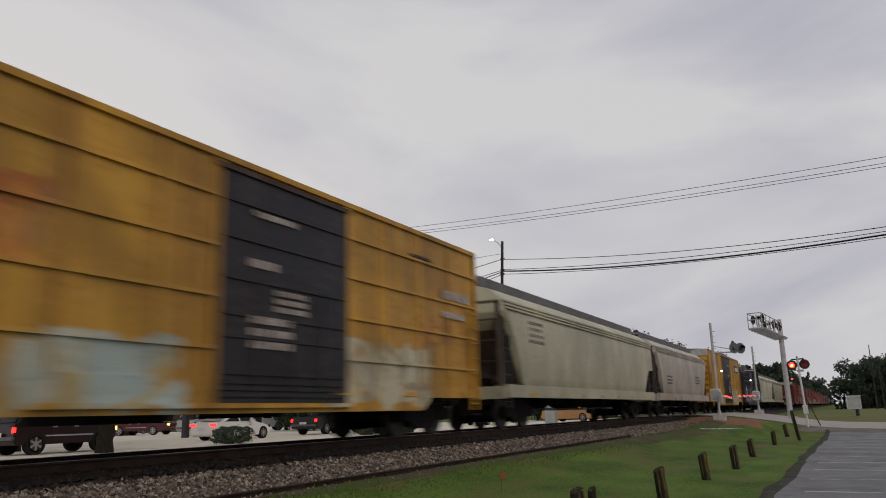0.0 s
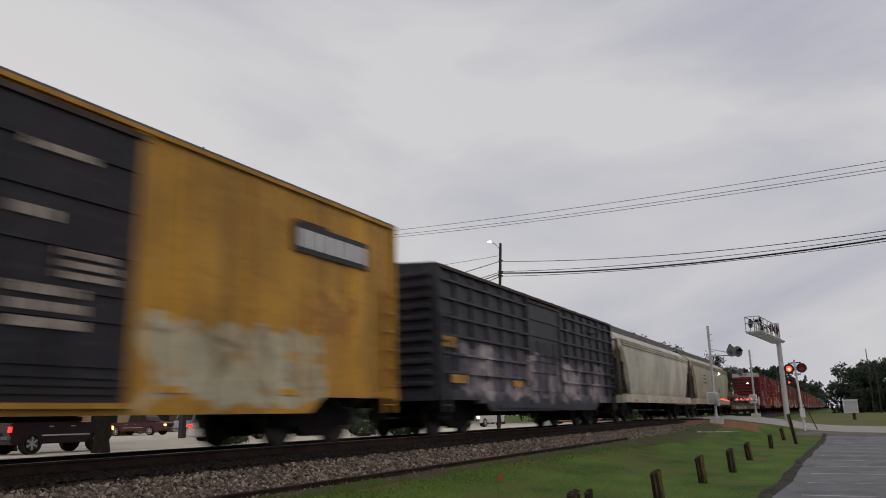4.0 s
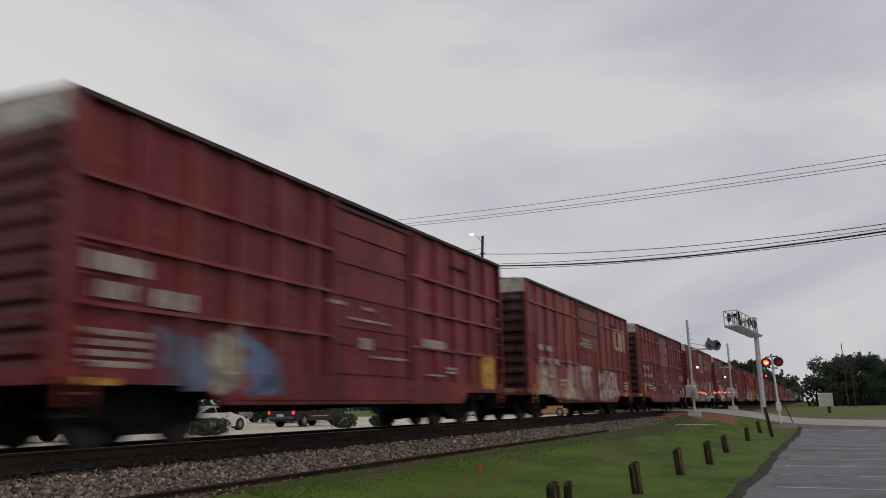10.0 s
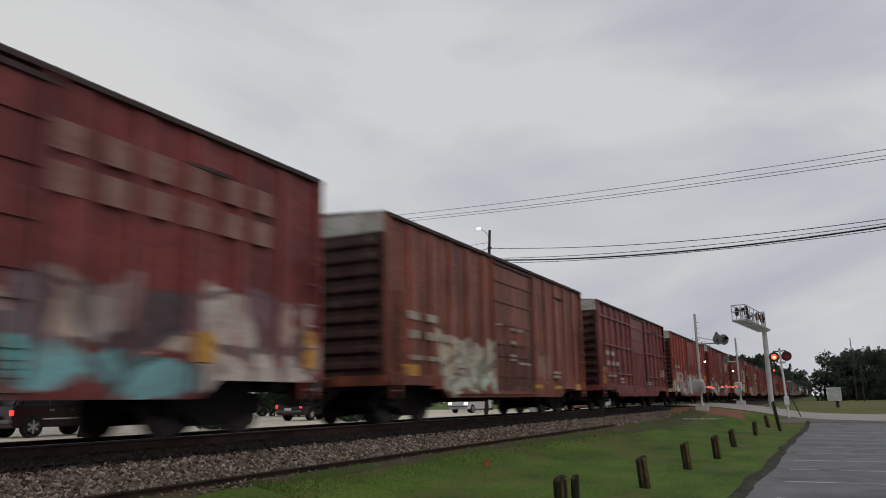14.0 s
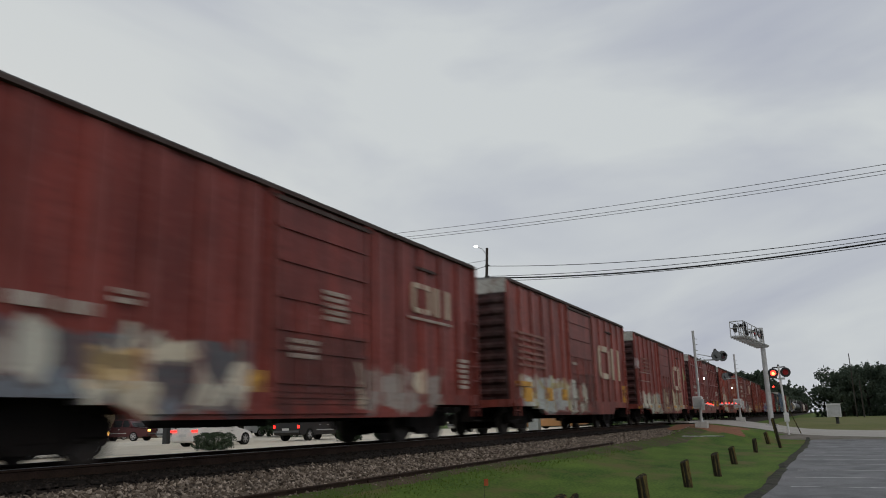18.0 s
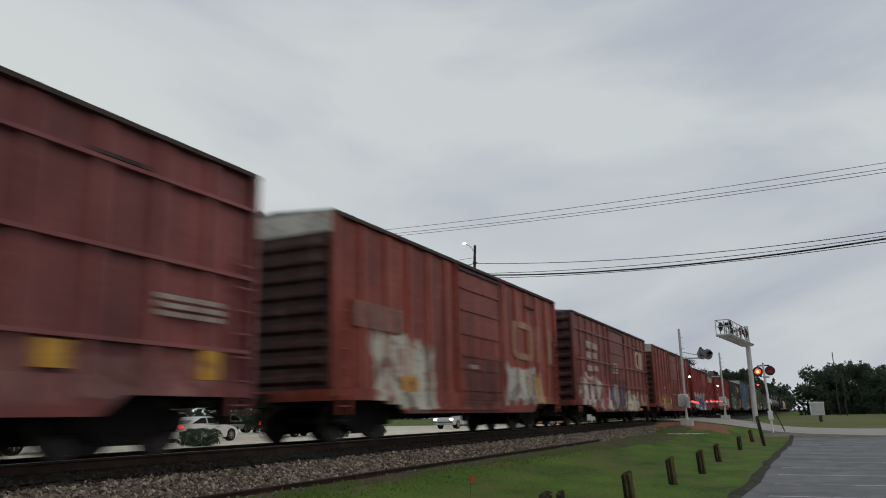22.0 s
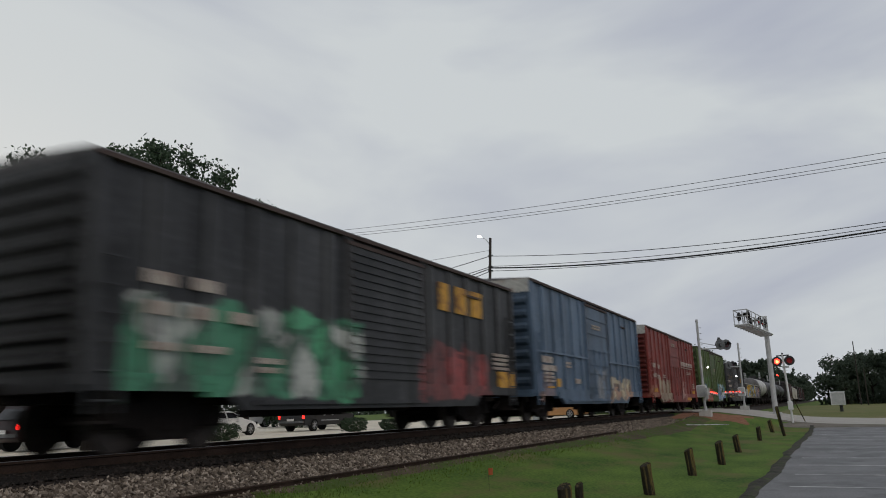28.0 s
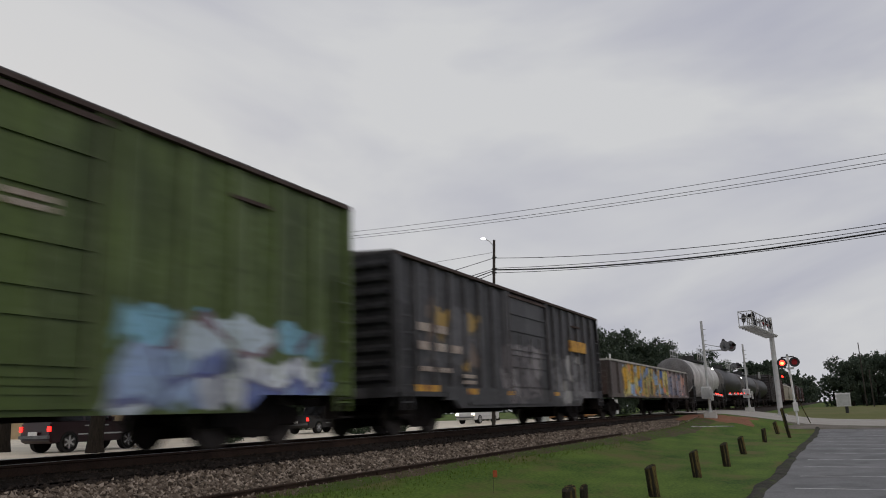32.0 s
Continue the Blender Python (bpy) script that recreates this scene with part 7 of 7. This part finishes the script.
def far_signal(x, y, h, label):
    """A crossing signal beyond the line: crossbuck, arm with hooded lamps, lower twin lamps."""
    z = land(x, y)
    ob = thing("crossbuck_signal", label, "crossing signal", "far crossing signals", m=pose(x, y, z))
    part("mast", tubes(((0, 0, -0.1), (0, 0, h), 0.075), n=12), WHITE, ob)
    for s in (-1, 1):
        bm = boxes((-0.55, 0.55, -0.02, 0.02, -0.11, 0.11))
        bm.transform(pose(-0.12, -0.05, h - 0.75, 0, s * 45, 78))
        part("crossbuck_board", bm, WHITE, ob)
    part("lamp_arm", tubes(((0, 0, h - 1.75), (-1.25, -0.7, h - 1.75), 0.05), ((0, 0, h - 1.45), (-0.7, -0.4, h - 1.75), 0.025), n=6), WHITE, ob)
    flasher(ob, -1.3, -0.72, h - 1.75, 60, 0)
    flasher(ob, -0.65, -0.36, h - 1.6, 60, 0)
    part("lower_arm", tubes(((-0.45, -0.25, h - 2.2), (0.45, 0.25, h - 2.2), 0.04), n=6), WHITE, ob)
    flasher(ob, -0.5, -0.3, h - 2.4, 60, 0, 0.2)
    flasher(ob, 0.5, 0.3, h - 2.4, 60, 0, 0.2)
    part("clear_lamp", tubes(((0.62, 0.2, h - 2.5), (0.62, 0.2, h - 2.36), 0.07), n=8), bpy.data.materials["clear_lamp"], ob)
    part("red_lamp", tubes(((-1.3, -0.9, h - 1.75), (-1.3, -0.86, h - 1.75), 0.09), n=8), RED_DIM, ob)
    part("case", boxes((-0.3, 0.3, -0.25, 0.25, 0.2, 1.3)), WHITE, ob)


far_signal(-15.5, 43.6, 5.0, "white crossbuck signal mast beyond the line")
far_signal(-15.5, 60.2, 4.9, "second white signal mast beyond the line")

# ---- poles, wires, street lamp ----
def utility_pole(x, y, h, label, arms=(), lean=0.0, r=0.17):
    ob = thing("utility_pole", label, "utility pole", "utility poles", m=pose(x, y, land(x, y) - 0.2, 0, lean, 0))
    part("shaft", tubes(((0, 0, 0), (0, 0, h), r, r * 0.7), n=12), POLE_WOOD, ob)
    for z, w in arms:
        part("crossarm", boxes((-0.06, 0.06, -w, w, z - 0.06, z + 0.06)), POLE_WOOD, ob)
        for k in (-0.8, 0.0, 0.8):
            part("insulator", tubes(((0, k * w, z + 0.06), (0, k * w, z + 0.2), 0.05, 0.03), n=8), DARK, ob)
    return ob


up1 = utility_pole(-17.36, 40.4, 11.16, "tall dark wooden utility pole with a street lamp", lean=3.0, r=0.11)
bm = bmesh.new()
tube(bm, (0, 0, 10.75), (-0.26, -0.1, 11.1), 0.022, n=8)
tube(bm, (-0.26, -0.1, 11.1), (-0.52, -0.2, 11.24), 0.022, n=8)
part("lamp_arm", bm, STEEL, up1)
bm = bmesh.new()
bmesh.ops.create_uvsphere(bm, u_segments=12, v_segments=8, radius=0.1, matrix=pose(-0.6, -0.24, 11.25) @ Matrix.Diagonal((1.3, 0.9, 0.6, 1)))
part("lamp_head", bm, COOL, up1, "lit street lamp")
for z in (10.1, 9.45, 9.2):
    part("bracket", boxes((-0.1, 0.16, -0.05, 0.05, z - 0.04, z + 0.04)), DARK, up1)
up2 = utility_pole(-32.9, 48.65, 12.3, "wooden utility pole with a transformer", r=0.13)
part("transformer", tubes(((0.24, -0.1, 11.1), (0.24, -0.1, 11.6), 0.15), n=12), DARK, up2)
utility_pole(27.0, 30.95, 13.6, "wooden utility pole beyond the car park")
utility_pole(5.0, 152.0, 11.2, "thin distant pole above the trees", r=0.1)
utility_pole(5.6, 140.0, 6.0, "pale distant pole beyond the lawn", r=0.1)
utility_pole(59.0, 34.7, 14.9, "tall line pole beyond the car park", arms=((14.6, 1.2),))
utility_pole(-70.0, 62.2, 21.6, "tall line pole behind the forecourt", arms=((21.3, 1.2),))


def wire(p, q, sag, r=0.022, seg=24):
    p, q = Vector(p), Vector(q)
    across = (q - p).cross(Vector((0, 0, 1))).normalized()
    rings = []
    for i in range(seg + 1):
        u = i / seg
        c = p.lerp(q, u) - Vector((0, 0, 4 * sag * u * (1 - u)))
        rings.append([c + across * (r * math.cos(k * math.tau / 5)) + Vector((0, 0, r * math.sin(k * math.tau / 5))) for k in range(5)])
    bm = loft(bmesh.new(), rings)
    return solid("overhead_wire", bm, WIRE, "black overhead wire between poles", "wire", "overhead wires")


for z0, dz, sag, r in ((10.50, 0.44, 1.83, 0.018), (9.885, 0.71, 1.524, 0.016), (9.79, 1.47, 1.91, 0.042), (9.606, 0.78, 1.536, 0.016)):
    wire((-16.85, 40.37, z0), (27.0, 30.95, z0 + dz), sag, r, 32)
for z0, z1, sag, r in ((10.5, 10.6, 0.15, 0.022), (9.85, 9.95, 0.2, 0.022), (9.75, 9.82, 0.35, 0.03), (9.6, 9.65, 0.5, 0.022), (10.85, 12.4, 0.05, 0.012)):
    wire((-16.9, 40.4, z0), (-32.9, 48.65, z1), sag, r)
for k, z0, z1, sag in ((-0.35, 14.45, 21.81, 2.92), (0.0, 14.84, 21.78, 3.39), (0.35, 14.56, 21.5, 3.21)):
    wire((59.0, 34.7 + k, z0), (-70.0, 62.18 + k, z1), sag, 0.017, 56)

# ---- white cabinet on the lawn, post by the street, marker ----
cab = thing("equipment_cabinet", "white equipment cabinet on a dark post on the lawn", "cabinet", m=pose(0.75, 78.0, land(0.75, 78)))
part("case", boxes((-0.58, 0.58, -0.35, 0.35, 0.62, 1.72)), WHITE, cab)
part("door", boxes((-0.52, 0.52, -0.37, -0.352, 0.7, 1.66)), STEEL, cab)
part("cap", boxes((-0.63, 0.63, -0.42, 0.42, 1.72, 1.8)), WHITE, cab)
part("leg", tubes(((0.2, 0, 0), (0.2, 0, 0.62), 0.14), n=10), DARK, cab)
sp = thing("street_post", "dark square post beside the forecourt", "post", m=pose(-38.8, 37.6, land(-38.8, 37.6) + 0.03))
part("shaft", boxes((-0.17, 0.17, -0.17, 0.17, 0, 2.6)), DARK, sp)
mk = thing("marker_flag", "small faded orange marker flag in the grass", "marker", m=pose(-5.2, 12.0, land(-5.2, 12.0)))
part("wire_stem", tubes(((0, 0, 0), (0, 0, 0.36), 0.003), n=5), WIRE, mk)
part("flag", boxes((0, 0.075, -0.003, 0.003, 0.25, 0.36)), plain("faded_orange", (0.5, 0.13, 0.06), 0.8), mk)


# ---- road vehicles, waiting with their lamps on ----
def vehicle(name, kind, x, y, turn, colour, label, L=4.9, h=1.45, wb=2.8, wide=0.92, brake=True, head=True, nose=0.0):
    """A car, van or pickup: lower body, cabin, windows, bumpers, lamps and four wheels."""
    ob = thing(name, label, "car" if kind == "sedan" else "truck", "vehicles in the street", m=pose(x, y, land(x, y) + 0.03, 0, 0, turn))
    body = plain(name + "_paint_%d" % len(bpy.data.materials), colour, 0.35)
    a, b = -L / 2, L / 2 - nose
    w = wide
    waist = 0.92 if kind == "sedan" else 1.12
    clear = 0.22 if kind == "sedan" else 0.36
    bm = bmesh.new()
    if kind == "sedan":
        outline = [(a, clear + 0.1), (a + 0.15, clear), (b - 0.2, clear), (b, clear + 0.12), (b - 0.05, 0.68), (b - 0.4, 0.79), (b - 1.0, waist), (a + 0.7, waist + 0.06), (a + 0.05, waist + 0.02)]
        cab_o = [(b - 1.0, waist), (b - 1.75, h - 0.06), (b - 2.1, h), (a + 1.45, h - 0.03), (a + 0.5, waist + 0.05)]
    elif kind == "suv":
        outline = [(a, clear + 0.15), (a + 0.15, clear), (b - 0.2, clear), (b, clear + 0.15), (b - 0.02, 0.95), (b - 0.2, 1.05), (b - 1.25, waist), (a + 0.04, waist + 0.02)]
        cab_o = [(b - 1.4, waist), (b - 2.05, h - 0.05), (b - 2.5, h), (a + 0.55, h), (a + 0.12, waist)]
    else:
        outline = [(a, clear + 0.18), (a + 0.15, clear), (b - 0.2, clear), (b, clear + 0.15), (b - 0.02, 0.98), (b - 0.2, 1.06), (b - 1.35, waist), (a + 0.02, waist)]
        cab_o = [(b - 1.5, waist), (b - 2.15, h - 0.05), (b - 2.6, h), (b - 3.6, h - 0.02), (b - 3.8, waist)]
    prism(bm, outline, 0, -w, w)
    bmesh.ops.bevel(bm, geom=bm.edges[:], offset=0.05, segments=2, affect='EDGES')
    part("body", bm, body, ob)
    bm = bmesh.new()
    loft(bm, [[(-w + 0.06, p, z) for p, z in cab_o], [(w - 0.06, p, z) for p, z in cab_o]])
    for vtx in bm.verts:
        if vtx.co.z > waist + 0.2:
            vtx.co.x *= 0.82
    bmesh.ops.bevel(bm, geom=bm.edges[:], offset=0.03, segments=1, affect='EDGES')
    cabin = part("cabin", bm, body, ob)
    # Side windows, windscreen and rear window.
    lo, hi = waist + 0.06, h - 0.1
    for s in (-1, 1):
        ys = [cab_o[0][0] - 0.25, cab_o[1][0] - 0.06, (cab_o[1][0] + cab_o[-2][0]) / 2, cab_o[-2][0] + 0.05, cab_o[-1][0] + 0.25]
        m0 = (ys[0] + ys[-1]) / 2
        for p0, p1, t0, t1 in ((m0 + 0.05, ys[0], m0 + 0.05, ys[1]), (ys[-1], m0 - 0.05, ys[3], m0 - 0.05)):
            bm = bmesh.new()
            q = [(s * (w - 0.055 + 0.0), p0, lo), (s * (w - 0.055), p1, lo), (s * ((w - 0.06) * 0.82 + 0.012 + 0.02), t1, hi), (s * ((w - 0.06) * 0.82 + 0.032), t0, hi)]
            bm.faces.new([bm.verts.new(c) for c in q])
            bmesh.ops.solidify(bm, geom=bm.faces[:], thickness=0.012)
            part("side_window", bm, GLASS, cabin)
    for i0, i1, d in ((0, 1, 0.02), (-1, -2, -0.02)):
        (p0, z0), (p1, z1) = cab_o[i0], cab_o[i1]
        bm = bmesh.new()
        q = [(-(w - 0.16), p0 + d, z0 + 0.05), (w - 0.16, p0 + d, z0 + 0.05), ((w - 0.2) * 0.82, p1 + d, z1 - 0.06), (-(w - 0.2) * 0.82, p1 + d, z1 - 0.06)]
        bm.faces.new([bm.verts.new(c) for c in q])
        bmesh.ops.solidify(bm, geom=bm.faces[:], thickness=0.012)
        part("windscreen" if i0 == 0 else "rear_window", bm, GLASS, cabin)
    if kind == "pickup":
        part("load_bed", boxes((-w + 0.12, w - 0.12, a + 0.15, b - 3.9, waist - 0.02, waist + 0.012)), DARK, ob)
    for s, e in ((-1, a), (1, b)):
        part("bumper", boxes((-w + 0.04, w - 0.04, e - 0.07, e + 0.07, clear + (0.12 if kind == "sedan" else 0.18), clear + (0.34 if kind == "sedan" else 0.3))), SIGNAL_GREY if kind != "sedan" else body, ob)
    for s in (-1, 1):
        deep, z0, z1 = (0.36, waist - 0.15, waist - 0.05) if kind == "sedan" else (0.13, waist - 0.32, waist - 0.13)
        part("tail_lamp", boxes((s * w - deep if s > 0 else -w - 0.012, w + 0.012 if s > 0 else -w + deep, a - 0.02, a + 0.05, z0, z1)), BRAKE if brake else LENS_OFF, ob)
        part("head_lamp", boxes((s * w - 0.3 if s > 0 else -w - 0.01, w + 0.01 if s > 0 else -w + 0.3, b - 0.06, b + 0.015, waist - 0.33, waist - 0.18)), (HEAD if head is True else AMBER) if head else GLASS, ob)
        part("mirror", boxes((s * (w + 0.02) if s > 0 else -w - 0.2, w + 0.2 if s > 0 else -w - 0.02, b - 1.75, b - 1.6, waist + 0.02, waist + 0.18)), body, ob)
        for e in (-wb / 2, wb / 2):
            r = 0.34 if kind == "sedan" else 0.39
            bm = bmesh.new()
            tube(bm, (s * (w - 0.22), e, r), (s * (w + 0.015), e, r), r, n=20)
            tyre = part("tyre", bm, RUBBER, ob)
            bm = bmesh.new()
            tube(bm, (s * (w + 0.016), e, r), (s * (w + 0.02), e, r), r * 0.7, n=16)
            part("wheel_well", bm, DARK, tyre)
            bm = bmesh.new()
            edge = [[bm.verts.new((s * (w + 0.026), e + q * math.cos(k * math.tau / 20), r + q * math.sin(k * math.tau / 20))) for k in range(20)] for q in (r * 0.6, r * 0.72)]
            for k in range(20):
                bm.faces.new((edge[0][k - 1], edge[0][k], edge[1][k], edge[1][k - 1]))
            bmesh.ops.solidify(bm, geom=bm.faces[:], thickness=0.01)
            tube(bm, (s * (w + 0.02), e, r), (s * (w + 0.032), e, r), r * 0.16, n=10)
            part("rim", bm, CHROME, tyre)
            for k in range(6):
                bm = boxes((min(s * (w + 0.02), s * (w + 0.03)), max(s * (w + 0.02), s * (w + 0.03)), -0.034, 0.034, r * 0.1, r * 0.62))
                bm.transform(Matrix.Translation((0, e, r)) @ Matrix.Rotation(k * math.tau / 6, 4, 'X'))
                part("spoke", bm, CHROME, tyre)
    if kind == "suv":
        for s in (-1, 1):
            part("roof_rail", tubes(((s * (w - 0.3), cab_o[3][0] + 0.1, h + 0.05), (s * (w - 0.3), cab_o[2][0] - 0.1, h + 0.05), 0.02), ((s * (w - 0.3), cab_o[3][0] + 0.1, h - 0.02), (s * (w - 0.3), cab_o[3][0] + 0.1, h + 0.05), 0.02), ((s * (w - 0.3), cab_o[2][0] - 0.1, h - 0.02), (s * (w - 0.3), cab_o[2][0] - 0.1, h + 0.05), 0.02), n=6), DARK, cabin)
    part("number_plate", boxes((-0.26, 0.26, a - 0.085, a - 0.07, clear + 0.3, clear + 0.44)), WHITE, ob)
    for s in (-1, 1):
        for p in (0.25, -0.65):
            part("door_handle", boxes((min(s * w, s * (w + 0.03)), max(s * w, s * (w + 0.03)), p - 0.09, p + 0.09, waist - 0.16, waist - 0.12)), CHROME, ob)
        part("side_trim", boxes((min(s * w, s * (w + 0.015)), max(s * w, s * (w + 0.015)), -1.0, 1.0, clear + 0.28, clear + 0.33)), STEEL if kind != "sedan" else body, ob)
    return ob


suv = vehicle("dark_suv", "suv", -26.9, SUV_Y, 0, (0.02, 0.004, 0.007), "dark maroon sport utility car waiting with brake lamps lit", 4.44, 1.76, 2.75, 0.86, head="amber", nose=0.14)
vehicle("white_sedan", "sedan", -30.3, 32.95, 0, (0.85, 0.84, 0.82), "white sedan waiting in the street with brake lamps lit", 4.8, 1.36, 2.75, 0.9, head=False, nose=0.45)
vehicle("dark_pickup", "pickup", -30.6, 42.4, 0, (0.012, 0.011, 0.012), "black pickup truck waiting with brake lamps lit", 5.7, 1.9, 3.5, 1.0, head=False)
vehicle("red_pickup", "pickup", -55.0, 48.4, -78, (0.075, 0.007, 0.009), "red pickup truck on the forecourt with amber lamps", 6.3, 1.85, 3.4, 1.0, brake=False, head="amber")
vehicle("white_pickup", "pickup", -51.5, 59.6, -42, (0.6, 0.6, 0.6), "white pickup truck parked on the forecourt", 5.6, 1.85, 3.4, 1.0, brake=False, head=False)
vehicle("white_van", "suv", -30.0, 66.3, 176, (0.6, 0.61, 0.62), "white sport utility car facing the line with headlamps lit", 5.0, 1.85, 2.9, 0.98, brake=False)
vehicle("tan_car", "sedan", -19.8, 60.9, -100, (0.62, 0.32, 0.12), "orange-tan car waiting at the crossing with headlamps lit", 4.8, 1.45, 2.75, 0.92, brake=False)
vehicle("grey_car", "sedan", -64.5, 55.0, -42, (0.3, 0.3, 0.32), "grey car on the forecourt with headlamps lit", 4.8, 1.45, 2.75, 0.92, brake=False)


vehicle("silver_van", "suv", -42.2, 43.3, 0, (0.5, 0.5, 0.5), "silver people carrier waiting in the far lane", 4.9, 1.8, 2.9, 0.96, brake=False, head=False, nose=0.3)


# ---- lit buildings behind the street ----
def store(x, y, turn, width, high, deep, wall, label, bays, lit):
    """A low shop front: wall, posts, a fascia, door and window frames, and lamps under the eave."""
    ob = thing("shop_building", label, "building", "shops", m=pose(x, y, land(x, y) + 0.03, 0, 0, turn))
    part("wall", boxes((-width / 2, width / 2, 0, deep, 0, high)), wall, ob)
    part("fascia", boxes((-width / 2 - 0.3, width / 2 + 0.3, -1.5, deep + 0.1, high, high + 0.45)), FASCIA, ob, "pale fascia of the flat roof")
    for i in range(bays + 1):
        u = -width / 2 + 0.15 + (width - 0.3) * i / bays
        part("porch_post", boxes((u - 0.11, u + 0.11, -1.4, -1.18, 0, high)), DARK, ob)
    for i in range(bays):
        u = -width / 2 + width * (i + 0.5) / bays
        win = part("window", boxes((u - 1.0, u + 1.0, -0.03, 0.01, 0.9, 2.35)), GLASS, ob)
        for q in ((u - 1.08, u - 1.0, 0.82, 2.43), (u + 1.0, u + 1.08, 0.82, 2.43), (u - 1.0, u + 1.0, 2.35, 2.43), (u - 1.0, u + 1.0, 0.82, 0.9)):
            part("window_frame", boxes((q[0], q[1], -0.06, 0.0, q[2], q[3])), DARK, win)
        part("ceiling_lamp", boxes((u - 0.4, u + 0.4, -0.85, -0.6, high - 0.06, high - 0.001)), lit, ob, "lit lamp under the eave")
    return ob


FASCIA = plain("shop_fascia", (0.5, 0.48, 0.44), 0.7)
store(-61.0, 43.5, 54.5, 14.0, 3.6, 8.0, surface("tan_wall", (0.36, 0.29, 0.19), (0.46, 0.38, 0.26), 0.85, 1.5, 20.0, 0.1), "tan shop with lamps lit under its eave", 3, glow("warm_eave_lamp", (1.0, 0.8, 0.5), 14.0))
store(-68.0, 62.5, 47.4, 13.0, 2.9, 9.0, surface("brown_wall", (0.07, 0.05, 0.04), (0.12, 0.09, 0.07), 0.85, 1.5, 20.0, 0.1), "dark brown shop with white lamps under its eave", 3, glow("white_eave_lamp", (1.0, 0.97, 0.9), 14.0))


# ---- movement: the train rolls past at an even speed, one waiting car creeps forward ----
def motions():
    walk(suv, [(t, pose(-26.9, SUV_Y + d, land(-26.9, SUV_Y) + 0.03)) for t, d in ((0.0, 0.0), (9.2, 0.0), (11.0, 0.3), (12.4, 0.55), (14.0, 0.58), (20.0, 0.62), (24.0, 0.72), (28.0, 0.74), (28.7, 0.76), (29.3, 0.82), (29.7, 0.92), (30.2, 1.1), (30.8, 1.45), (31.5, 1.77), (32.0, 1.77))])
    for ob, y, *dz in TRAIN:
        z = RAIL_Z + (1.12 + dz[0] if dz else 0.0)
        walk(ob, [(t, pose(TRACK_X, y - SPEED * t, z)) for t in (0.0, 8.0, 16.0, 24.0, 32.0)])


motions()
